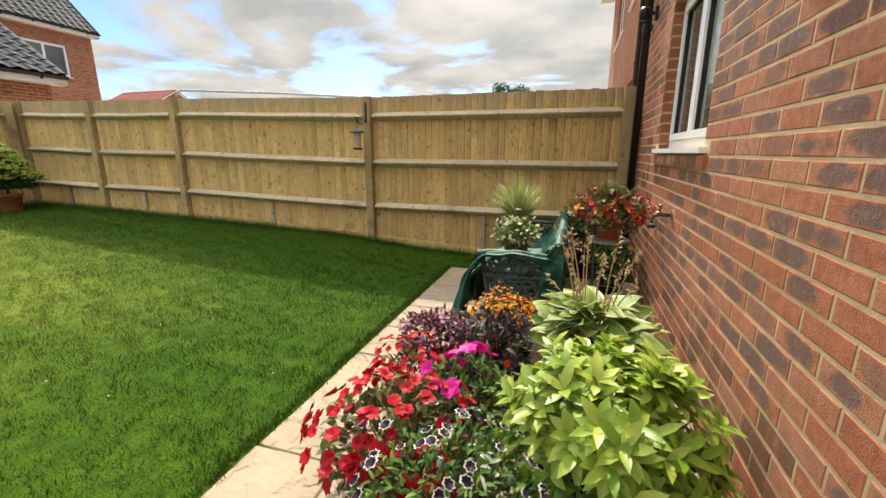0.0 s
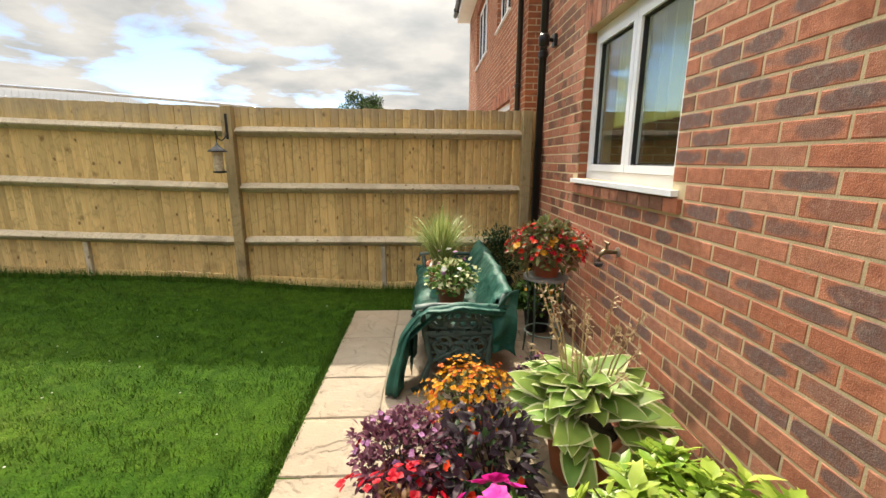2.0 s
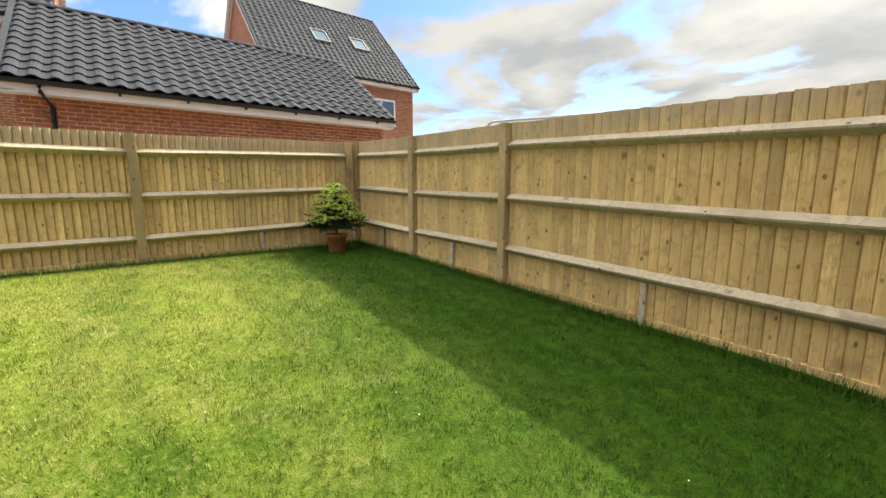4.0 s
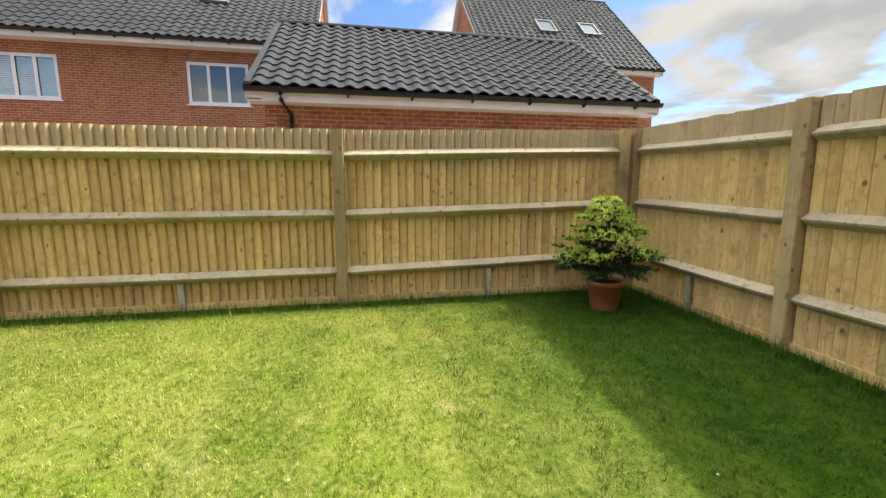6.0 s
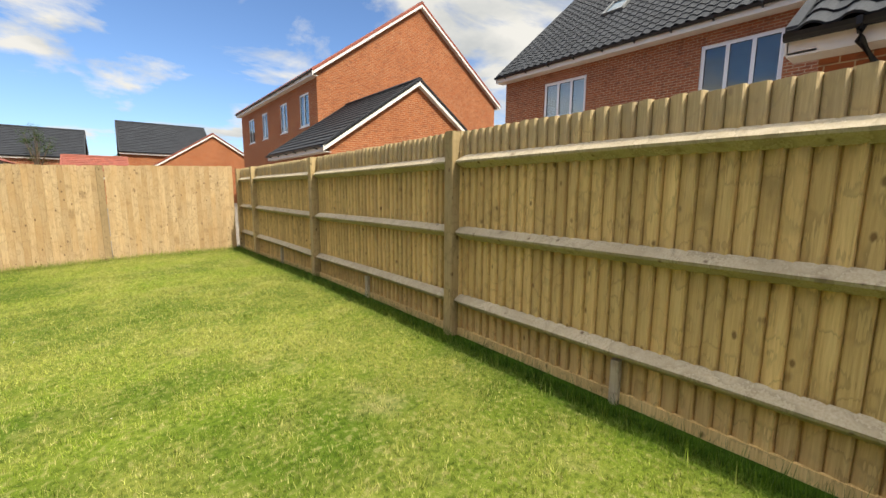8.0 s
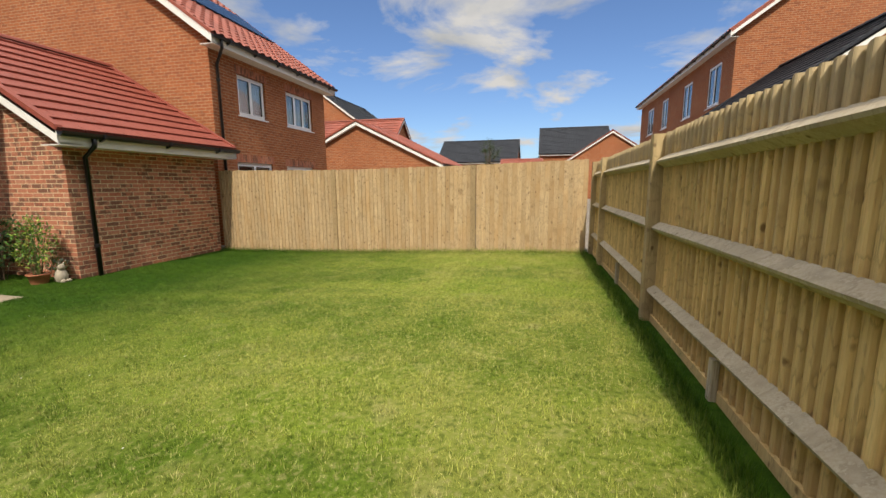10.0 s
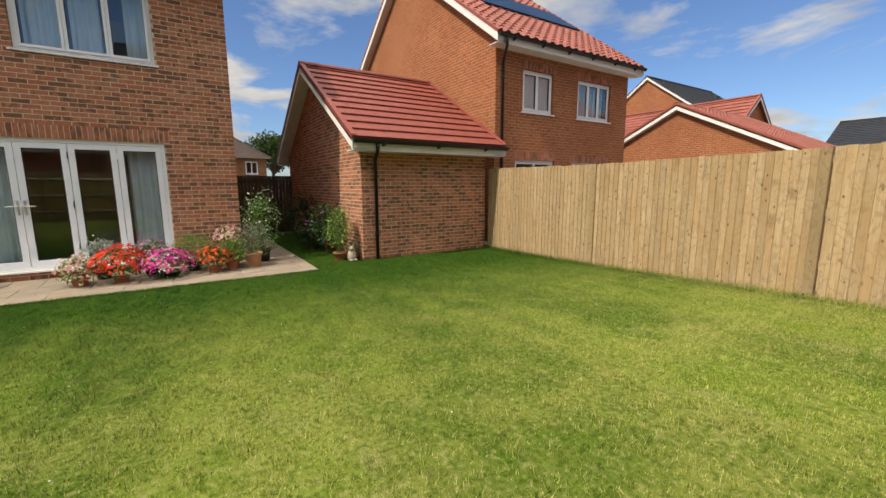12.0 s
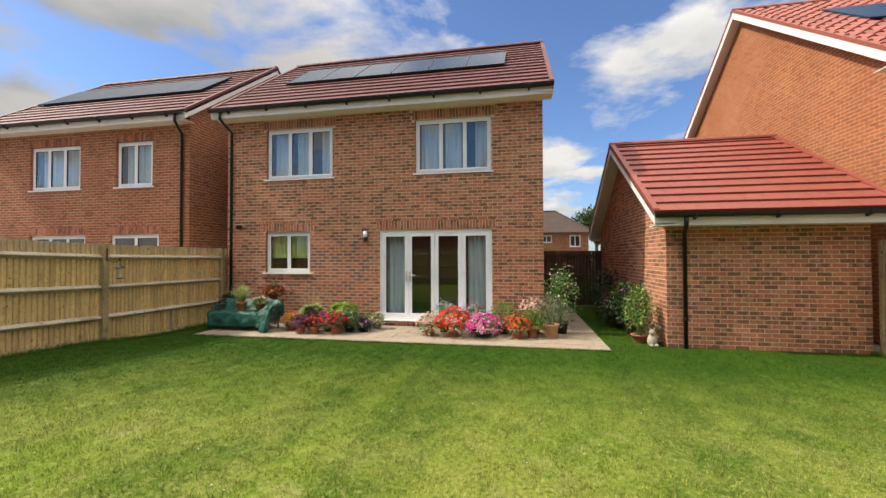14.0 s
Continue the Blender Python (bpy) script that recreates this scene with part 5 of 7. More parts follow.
def passage_fence():
    f = thing("side_gate", "dark stained boarded gate and fence across the passage", "gate")
    y = -9.99
    rng = random.Random(3)
    while y < HOUSE_S - 0.03:
        w = min(0.1, HOUSE_S - y)
        part("board", MB().box((4.62, y + 0.003, 0.03), (4.64, y + w - 0.003, 1.80 + rng.uniform(-0.004, 0.004))), DARK_WOOD, f)
        y += 0.1
    for z in (0.3, 0.95, 1.6):
        part("rail", MB().box((4.57, -9.99, z), (4.617, HOUSE_S - 0.01, z + 0.09)), DARK_WOOD, f)
    part("brace", MB().hexa([(4.575, -9.9, 0.42), (4.575, -9.8, 0.42), (4.61, -9.8, 0.42), (4.61, -9.9, 0.42), (4.575, -8.2, 1.58), (4.575, -8.1, 1.58), (4.61, -8.1, 1.58), (4.61, -8.2, 1.58)]), DARK_WOOD, f)


passage_fence()


# ---- plants: shared shapes ----
def unit(v):
    return v / np.maximum(np.linalg.norm(v, axis=1, keepdims=True), 1e-9)


def leaf_mesh(name, pos, way, up, length, width, fold=0.25, droop=0.2):
    """Folded, drooping leaves (or petals), eight corners each."""
    n = len(pos)
    way = unit(way)
    side = unit(np.cross(way, up) + 1e-6)
    nrm = np.cross(side, way)
    L, W = (np.broadcast_to(np.asarray(q, float), (n,))[:, None] for q in (length, width))
    v = [pos,
         pos + way * L * 0.30 - side * W * 0.42 + nrm * W * fold * 0.8, pos + way * L * 0.32, pos + way * L * 0.30 + side * W * 0.42 + nrm * W * fold * 0.8,
         pos + way * L * 0.66 - side * W * 0.40 + nrm * (W * fold * 0.6 - L * droop * 0.35), pos + way * L * 0.68 - nrm * L * droop * 0.42, pos + way * L * 0.66 + side * W * 0.40 + nrm * (W * fold * 0.6 - L * droop * 0.35),
         pos + way * L - nrm * L * droop]
    verts = np.stack(v, 1).reshape(-1, 3)
    tri = np.array([(0, 2, 1), (0, 3, 2), (1, 2, 5), (1, 5, 4), (2, 3, 6), (2, 6, 5), (4, 5, 7), (5, 6, 7)])
    faces = (np.arange(n)[:, None, None] * 8 + tri[None]).reshape(-1, 3)
    return array_mesh(name, verts, faces)


def dome(rng, n, rx, ry, rz, z0, inner=0.55, low=-0.25):
    """Points of a leafy mound and the ways out of it."""
    u = rng.normal(size=(n, 3))
    u = unit(u)
    u[:, 2] = np.where(u[:, 2] < low, -u[:, 2], u[:, 2])
    bump = 1 + 0.16 * np.sin(5 * u[:, 0] + 2 * u[:, 2] + rng.uniform(0, 6)) * np.cos(4 * u[:, 1] + rng.uniform(0, 6))
    r = (inner + (1 - inner) * rng.random(n) ** 0.6) * bump
    pos = u * r[:, None] * np.array([rx, ry, rz]) + np.array([0, 0, z0])
    return pos, u


def foliage(rng, n, rx, ry, rz, z0, length, width, name="leaves", inner=0.5, rise=0.35, droop=0.25, fold=0.2, wild=0.55):
    pos, u = dome(rng, n, rx, ry, rz, z0, inner, -0.8)
    way = u + rng.normal(size=(n, 3)) * wild + np.array([0, 0, rise])
    up = np.array([0, 0, 1.0]) + u * 0.5 + rng.normal(size=(n, 3)) * 0.3
    L = length * rng.uniform(0.65, 1.25, n)
    return leaf_mesh(name, pos - unit(way) * L[:, None] * 0.4, way, up, L, width * rng.uniform(0.75, 1.2, n), fold, droop)


def blossoms(rng, n, rx, ry, rz, z0, size, petals=5, name="blossom", cup=0.35, inner=0.95, top=False, raised=0.0):
    pos, u = dome(rng, n, rx, ry, rz, z0, inner, 0.15 if top else -0.1)
    u = unit(u + np.array([0, 0, 0.4]) + rng.normal(size=u.shape) * 0.25)
    a = unit(np.cross(u, rng.normal(size=u.shape)))
    b = np.cross(u, a)
    P, D, U, S = [], [], [], []
    s = size * rng.uniform(0.75, 1.2, n)
    pos = pos + u * raised
    for k in range(petals):
        w = 2 * math.pi * k / petals
        d = a * math.cos(w) + b * math.sin(w) + u * cup
        P.append(pos)
        D.append(d)
        U.append(u + rng.normal(size=u.shape) * 0.12)
        S.append(s)
    S = np.concatenate(S)
    return leaf_mesh(name, np.concatenate(P), np.concatenate(D), np.concatenate(U), S * 0.55, S * 0.62 * (5 / petals) ** 0.5, 0.1, 0.15)


def stalks(rng, n, r, z0, z1, spread, thick=0.004, name="stems"):
    mb = MB()
    for _ in range(n):
        w, q = rng.uniform(0, 6.283), rng.uniform(0, r)
        o = Vector((q * math.cos(w) * 0.3, q * math.sin(w) * 0.3, z0))
        e = Vector((q * math.cos(w) * spread, q * math.sin(w) * spread, z0 + (z1 - z0) * rng.uniform(0.75, 1.0)))
        m = (o + e) / 2 + Vector((rng.uniform(-0.02, 0.02), rng.uniform(-0.02, 0.02), 0.02))
        mb.tube([o, m, e], [thick, thick * 0.8, thick * 0.5], 5)
    return mb


def pot_parts(parent, r, h, material, label="", z=0.0):
    t = r * 0.1
    rim = h * 0.16
    prof = [(r * 0.70, 0), (r * 0.72, 0.004), (r * 0.90, h - rim), (r * 0.91, h - rim), (r * 1.0, h - rim + 0.004), (r * 1.02, h - 0.005), (r * 1.0, h), (r - t, h), (r - t * 1.2, h - 0.03)]
    pot = part("pot", MB().lathe(prof, 28, (0, 0, z)), material, parent, label, True)
    part("soil", MB().lathe([(r - t * 1.2, h - 0.034), (r - t * 1.6, h - 0.022), (r * 0.4, h - 0.014), (0.01, h - 0.012)], 20, (0, 0, z)), SOIL, pot)
    return pot


def leafm(name, a, b, **k):
    return leaf_material(name, a, b, **k)


SOIL = plain("potting_soil", (0.035, 0.024, 0.016), 0.95, 0.4, 30.0, 0.004)
TERRACOTTA = plain("terracotta", (0.46, 0.17, 0.09), 0.75, 0.18, 9.0, 0.001)
PALE_TERRACOTTA = plain("pale_terracotta", (0.58, 0.32, 0.18), 0.75, 0.15, 9.0, 0.001)
PLASTIC_POT = plain("orange_plastic_pot", (0.38, 0.10, 0.05), 0.4, 0.1, 6.0)
BLACK_POT = plain("black_plastic_pot", (0.015, 0.015, 0.016), 0.45, 0.2, 6.0)
GREY_POT = plain("grey_stone_pot", (0.22, 0.21, 0.19), 0.8, 0.2, 10.0, 0.001)
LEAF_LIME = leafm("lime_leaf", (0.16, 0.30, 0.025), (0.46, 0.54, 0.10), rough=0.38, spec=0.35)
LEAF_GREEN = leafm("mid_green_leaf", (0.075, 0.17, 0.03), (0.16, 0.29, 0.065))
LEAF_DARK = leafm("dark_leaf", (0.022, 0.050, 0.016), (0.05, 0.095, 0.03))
LEAF_OLIVE = leafm("olive_leaf", (0.10, 0.12, 0.04), (0.20, 0.21, 0.08))
LEAF_SILVER = leafm("silver_leaf", (0.30, 0.36, 0.31), (0.46, 0.52, 0.45))
LEAF_BRONZE = leafm("bronze_leaf", (0.10, 0.045, 0.02), (0.22, 0.11, 0.04))
LEAF_PURPLE = leafm("purple_leaf", (0.070, 0.014, 0.032), (0.24, 0.09, 0.13))
LEAF_BLACK = leafm("blackish_leaf", (0.018, 0.012, 0.018), (0.06, 0.035, 0.045))
LEAF_TREE = leafm("tree_leaf", (0.030, 0.060, 0.014), (0.075, 0.115, 0.030))
LEAF_CREAM = leafm("cream_leaf", (0.52, 0.54, 0.26), (0.66, 0.66, 0.42))
LEAF_HOSTA = leafm("hosta_leaf", (0.14, 0.26, 0.05), (0.34, 0.44, 0.10))
LEAF_STRAW = leafm("straw_leaf", (0.22, 0.30, 0.07), (0.50, 0.52, 0.24))
LEAF_FIR = leafm("fir_needle", (0.010, 0.032, 0.010), (0.024, 0.062, 0.016))
LEAF_FIR_NEW = leafm("fir_new_growth", (0.42, 0.58, 0.08), (0.66, 0.76, 0.18))
STEM = plain("green_stem", (0.10, 0.14, 0.04), 0.7, 0.2)
STEM_DRY = plain("dry_stem", (0.38, 0.27, 0.14), 0.85, 0.2)
BARK = plain("brown_bark", (0.10, 0.07, 0.045), 0.9, 0.3, 20.0, 0.003)
RED = leafm("red_petal", (0.36, 0.003, 0.012), (0.62, 0.012, 0.035))
SCARLET = leafm("scarlet_petal", (0.72, 0.035, 0.012), (0.85, 0.10, 0.03))
MAGENTA = leafm("magenta_petal", (0.62, 0.012, 0.27), (0.80, 0.05, 0.42))
PINK = leafm("pink_petal", (0.70, 0.13, 0.28), (0.80, 0.36, 0.46))
PALE_PINK = leafm("pale_pink_petal", (0.66, 0.36, 0.32), (0.76, 0.52, 0.45))
WHITE_P = leafm("white_petal", (0.76, 0.75, 0.70), (0.84, 0.83, 0.80))
BLACK_P = leafm("black_petal", (0.014, 0.006, 0.018), (0.04, 0.015, 0.04))
YELLOW_P = leafm("amber_petal", (0.62, 0.25, 0.015), (0.78, 0.42, 0.03))
ORANGE_P = leafm("orange_petal", (0.70, 0.13, 0.02), (0.78, 0.22, 0.05))
LILAC_P = leafm("lilac_petal", (0.30, 0.10, 0.26), (0.45, 0.22, 0.40))
DRY_P = leafm("dry_flower", (0.42, 0.30, 0.16), (0.58, 0.46, 0.30))


def plant(label, at, pot=None, leaves=(), flowers=(), stems=None, seed=1, category="plant", name="potted_plant", grow=1.26, group=""):
    """A potted plant. leaves: (material, count, rx, rz, z, length, width, extras); flowers: (material, count, rx, rz, z, size, petals)."""
    rng = np.random.default_rng(seed)
    th = thing(name, label, category, (at[0], at[1], at[2] if len(at) > 2 else 0.0), group)
    if pot:
        pot_parts(th, *pot)
    if stems:
        part("stem", stalks(random.Random(seed), *stems[1:]), stems[0], th, kind="stuff")
    for m, n, rx, rz, z, length, width, *extra in leaves:
        part("foliage", foliage(rng, int(n * grow ** 1.6), rx * grow, rx * grow, rz * grow, z, length, width, **(extra[0] if extra else {})), m, th, kind="stuff")
    for m, n, rx, rz, z, size, petals, *extra in flowers:
        more = dict(extra[0]) if extra else {}
        gen = np.random.default_rng(more.pop("twin")) if "twin" in more else rng
        part("blossom", blossoms(gen, int(n * grow ** 1.6), rx * grow, rx * grow, rz * grow, z, size, petals, **more), m, th, kind="stuff")
    return th


# ---- pots beside the kitchen wall ----
plant("potted busy lizzie covered in red flowers on the patio", (-1.13, -3.56), (0.12, 0.17, TERRACOTTA, "terracotta pot"),
      [(LEAF_OLIVE, 520, 0.24, 0.16, 0.24, 0.045, 0.026), (LEAF_BRONZE, 160, 0.23, 0.15, 0.24, 0.045, 0.026)], [(RED, 135, 0.27, 0.19, 0.24, 0.048, 6, {"cup": 0.5})], (STEM, 18, 0.2, 0.15, 0.34, 1.0), 1, grow=1.1)
plant("potted petunias with black and white striped flowers", (-0.88, -3.78), (0.12, 0.17, BLACK_POT),
      [(LEAF_GREEN, 720, 0.23, 0.16, 0.24, 0.034, 0.013), (LEAF_DARK, 400, 0.22, 0.15, 0.23, 0.036, 0.014), (LEAF_SILVER, 70, 0.22, 0.16, 0.24, 0.04, 0.014)],
      [(WHITE_P, 46, 0.25, 0.18, 0.25, 0.038, 7, {"top": True, "twin": 90, "cup": 0.45}), (BLACK_P, 46, 0.25, 0.18, 0.25, 0.030, 7, {"top": True, "twin": 90, "cup": 0.45, "raised": 0.003})], (STEM, 14, 0.2, 0.15, 0.34, 0.9), 2)
plant("potted magenta petunia behind the striped petunias", (-0.93, -3.30), (0.11, 0.17, BLACK_POT),
      [(LEAF_GREEN, 300, 0.17, 0.13, 0.25, 0.045, 0.018), (LEAF_BLACK, 160, 0.16, 0.13, 0.25, 0.045, 0.018)], [(MAGENTA, 9, 0.15, 0.15, 0.29, 0.078, 6, {"top": True, "cup": 0.35})], (STEM, 12, 0.15, 0.15, 0.38, 0.9), 3)
plant("trailing purple petunias in a black pot", (-0.81, -4.06), (0.13, 0.12, BLACK_POT),
      [(LEAF_BLACK, 260, 0.17, 0.10, 0.15, 0.05, 0.018), (LEAF_GREEN, 100, 0.16, 0.09, 0.14, 0.05, 0.02)], [(LILAC_P, 14, 0.17, 0.10, 0.16, 0.055, 5)], None, 5)
plant("small pot of cream variegated leaves beside the doors", (-0.45, -4.24), (0.11, 0.15, GREY_POT, "grey pot"),
      [(LEAF_CREAM, 110, 0.15, 0.12, 0.22, 0.07, 0.028), (LEAF_OLIVE, 90, 0.14, 0.11, 0.21, 0.07, 0.026)], (), (STEM, 10, 0.12, 0.13, 0.34, 0.9), 6)
plant("potted coleus with purple and plum leaves", (-1.23, -2.80), (0.11, 0.15, TERRACOTTA, "terracotta pot"),
      [(LEAF_PURPLE, 900, 0.22, 0.15, 0.24, 0.034, 0.020), (LEAF_BLACK, 140, 0.18, 0.14, 0.22, 0.042, 0.02)], [(LILAC_P, 45, 0.19, 0.16, 0.25, 0.022, 4), (RED, 16, 0.20, 0.12, 0.20, 0.03, 4)], (BARK, 14, 0.15, 0.14, 0.34, 0.9), 7, grow=1.05)
plant("potted snapdragons with amber and orange flowers", (-0.94, -2.42), (0.11, 0.13, PLASTIC_POT, "orange plastic pot"),
      [(LEAF_OLIVE, 220, 0.17, 0.13, 0.19, 0.045, 0.015), (LEAF_BLACK, 120, 0.16, 0.12, 0.18, 0.045, 0.018)], [(YELLOW_P, 210, 0.20, 0.17, 0.20, 0.026, 4, {"inner": 0.6, "cup": 0.8}), (ORANGE_P, 80, 0.195, 0.16, 0.20, 0.025, 4, {"inner": 0.6, "cup": 0.8})], (STEM, 16, 0.15, 0.12, 0.32, 0.9), 8)
plant("potted dark-leaved dahlia with black-red stems", (-0.91, -2.88), (0.11, 0.15, TERRACOTTA, "terracotta pot"),
      [(LEAF_BLACK, 260, 0.17, 0.16, 0.27, 0.06, 0.028), (LEAF_DARK, 80, 0.15, 0.14, 0.25, 0.06, 0.026)], [(SCARLET, 7, 0.15, 0.12, 0.24, 0.04, 5)], (LEAF_BLACK, 16, 0.16, 0.13, 0.38, 0.9, 0.005), 9)
plant("potted scarlet salvia among the purple leaves", (-1.25, -3.14), (0.10, 0.14, TERRACOTTA, "terracotta pot"),
      [(LEAF_BRONZE, 130, 0.14, 0.12, 0.20, 0.045, 0.02)], [(RED, 60, 0.16, 0.15, 0.22, 0.034, 4)], (STEM, 10, 0.12, 0.12, 0.32, 0.9), 10)


def broad_leaves(pos, way, up, length, width, rng):
    """Broad ovate leaves with wavy margins: the green hearts and the pale rims as two meshes."""
    n = len(pos)
    way = unit(way)
    side = unit(np.cross(way, up))
    nrm = np.cross(side, way)
    rows, cols = 9, (-1.0, -0.80, -0.42, 0.0, 0.42, 0.80, 1.0)
    ph = rng.uniform(0, 6.28, n)
    drop = rng.uniform(0.25, 0.6, n)
    pts = np.zeros((n, rows, len(cols), 3))
    for i in range(rows):
        t = i / (rows - 1)
        half = 0.5 * width * (math.sin(math.pi * min(1.0, t ** 0.62)) ** 0.75 if 0 < t < 1 else 0.03)
        bend = length * drop * t ** 2.2
        for k, c in enumerate(cols):
            wave = 0.05 * width * abs(c) ** 2 * np.sin(9 * t + ph + (1.5 if c > 0 else 0))
            lift = 0.22 * half * abs(c) - 0.10 * half * c * c + wave
            pts[:, i, k] = pos + way * (length * t)[:, None] + side * (half * c)[:, None] + nrm * (lift - bend)[:, None]
    m = len(cols)

    def grid(which):
        f = np.array([(i * m + k, i * m + k + 1, (i + 1) * m + k + 1, (i + 1) * m + k) for i in range(rows - 1) for k in which])
        return (np.arange(n)[:, None, None] * rows * m + f[None]).reshape(-1, 4)

    return (array_mesh("foliage", pts.reshape(-1, 3), grid((1, 2, 3, 4)), True), array_mesh("leaf_edges", pts.reshape(-1, 3), grid((0, 5)), True))


def rosettes(rng, n, each, rx, rz, z0, length, width):
    """Whorls of long leaves at the ends of upright shoots."""
    pos, u = dome(rng, n, rx, rx, rz, z0, 0.72, -0.35)
    P, W, U = [], [], []
    for p, q in zip(pos, u):
        axis = Vector(q) + Vector((0, 0, 0.7))
        axis.normalize()
        a = axis.orthogonal().normalized()
        b = axis.cross(a)
        turn = rng.uniform(0, 6.28)
        for k in range(each):
            w = turn + k * 2.4
            rise = 0.15 + 0.9 * (k / each) ** 1.3
            d = a * math.cos(w) + b * math.sin(w) + axis * rise
            P.append(Vector(p) - axis * 0.045 * (1 - k / each))
            W.append(d)
            U.append(axis + d * -0.2)
    P, W, U = (np.array([tuple(v) for v in q]) for q in (P, W, U))
    L = length * rng.uniform(0.7, 1.2, len(P))
    return leaf_mesh("foliage", P, W, U, L, width * rng.uniform(0.8, 1.15, len(P)), 0.12, 0.22)


def hosta():
    rng = np.random.default_rng(31)
    th = thing("potted_hosta", "potted hosta with cream-edged leaves and dry flower stalks", "plant", (-0.46, -2.64, 0))
    pot_parts(th, 0.17, 0.24, TERRACOTTA, "terracotta pot")
    n = 120
    w = rng.uniform(0, 6.283, n)
    tier = rng.random(n)
    out = np.stack([np.cos(w), np.sin(w), np.zeros(n)], 1)
    up1 = np.array([0, 0, 1.0])
    start = out * (0.04 + 0.20 * (1 - tier))[:, None] + up1 * (0.23 + 0.22 * tier)[:, None]
    way = out + up1 * (0.05 + 0.75 * tier)[:, None] + rng.normal(size=(n, 3)) * 0.18
    L = rng.uniform(0.13, 0.21, n)
    heart, rim = broad_leaves(start, way, up1 + out * 0.3 + rng.normal(size=(n, 3)) * 0.25, L, L * rng.uniform(0.58, 0.74, n), rng)
    part("foliage", heart, LEAF_HOSTA, th, kind="stuff")
    part("leaf_edges", rim, LEAF_CREAM, th, "cream leaf margins", kind="stuff")
    mb = MB()
    pos = []
    r = random.Random(6)
    for k in range(15):
        a = r.uniform(0, 6.283)
        q = r.uniform(0.03, 0.26)
        o = Vector((0.05 * math.cos(a), 0.05 * math.sin(a), 0.3))
        e = Vector((q * math.cos(a) + r.uniform(-0.05, 0.05), q * math.sin(a) + r.uniform(-0.05, 0.05), r.uniform(0.60, 0.86)))
        m = o.lerp(e, 0.5) + Vector((0, 0, 0.05))
        mb.tube([o, m, e], [0.004, 0.0035, 0.002], 5)
        for j in range(14):
            pos.append(tuple(m.lerp(e, 0.35 + 0.65 * j / 13) + Vector((r.uniform(-0.014, 0.014), r.uniform(-0.014, 0.014), 0))))
    part("flower_stem", mb, STEM_DRY, th, "straw-coloured dry flower stalks")
    pos = np.array(pos)
    way = rng.normal(size=pos.shape) + np.array([0, 0, -0.3])
    part("seed_head", leaf_mesh("seed_head", pos, way, rng.normal(size=pos.shape), 0.026, 0.011), DRY_P, th, kind="stuff")


hosta()


def lime_shrub():
    rng = np.random.default_rng(4)
    th = thing("potted_shrub", "large potted shrub with whorls of glossy lime-green leaves by the wall", "shrub", (-0.46, -3.42, 0))
    pot_parts(th, 0.16, 0.18, BLACK_POT, "black plastic pot")
    part("stem", stalks(random.Random(4), 26, 0.30, 0.2, 0.50, 1.0, 0.005), BARK, th, kind="stuff")
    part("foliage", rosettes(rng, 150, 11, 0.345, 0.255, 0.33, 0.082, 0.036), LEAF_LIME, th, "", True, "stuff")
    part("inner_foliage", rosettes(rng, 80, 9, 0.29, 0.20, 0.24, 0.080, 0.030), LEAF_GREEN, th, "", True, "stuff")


lime_shrub()
plant("pot of black mondo grass with arching thin blades", (-0.50, -3.88), (0.10, 0.12, BLACK_POT),
      [(LEAF_BLACK, 240, 0.13, 0.08, 0.15, 0.15, 0.007, {"rise": 0.5, "droop": 0.6})], (), None, 71, grow=1.1)
plant("small pot of long green strap leaves against the wall", (-0.20, -3.92), (0.08, 0.11, BLACK_POT),
      [(LEAF_GREEN, 34, 0.08, 0.10, 0.17, 0.26, 0.012, {"rise": 1.1, "droop": 0.55, "wild": 0.4})], (), None, 72, grow=1.1)


# ---- bench with its cover ----
COVER = None


def cover_material():
    s = Nodes("green_tarpaulin")
    weave = s.noise(240, 2.0)
    fold = s.noise(7.0, 5.0)
    col = s.mix(s.ramp(fold, (0.35, 0.0), (0.7, 1.0)), (0.008, 0.062, 0.045), (0.022, 0.115, 0.085))
    worn = s.ramp(s.noise(16, 5.0), (0.62, 0.0), (0.78, 0.35))
    col = s.mix(worn, col, (0.15, 0.26, 0.21))
    return s.done(col, 0.52, s.math("ADD", s.math("MULTIPLY", fold, 6.0), s.math("MULTIPLY", weave, 0.3)), 0.006, 0.3)


COVER = cover_material()
IRON = plain("dark_green_cast_iron", (0.045, 0.080, 0.070), 0.5, 0.25, 20.0, 0.001)


def sheet(path_fn, nu, nv, rng, wrinkle):
    """A draped sheet from a function of (u, v) in 0..1."""
    verts = np.array([path_fn(i / nu, j / nv) for j in range(nv + 1) for i in range(nu + 1)])
    for k in range(len(verts)):
        p = Vector(verts[k])
        verts[k] += np.array(noise.noise_vector(p * 7.0)) * wrinkle + np.array(noise.noise_vector(p * 19.0)) * wrinkle * 0.4
    faces = np.array([(j * (nu + 1) + i, j * (nu + 1) + i + 1, (j + 1) * (nu + 1) + i + 1, (j + 1) * (nu + 1) + i) for j in range(nv) for i in range(nu)])
    return array_mesh("sheet", verts, faces, True)


Y0, Y1, LOW = -1.99, -0.58, 0.92     # its ends and the share of full height


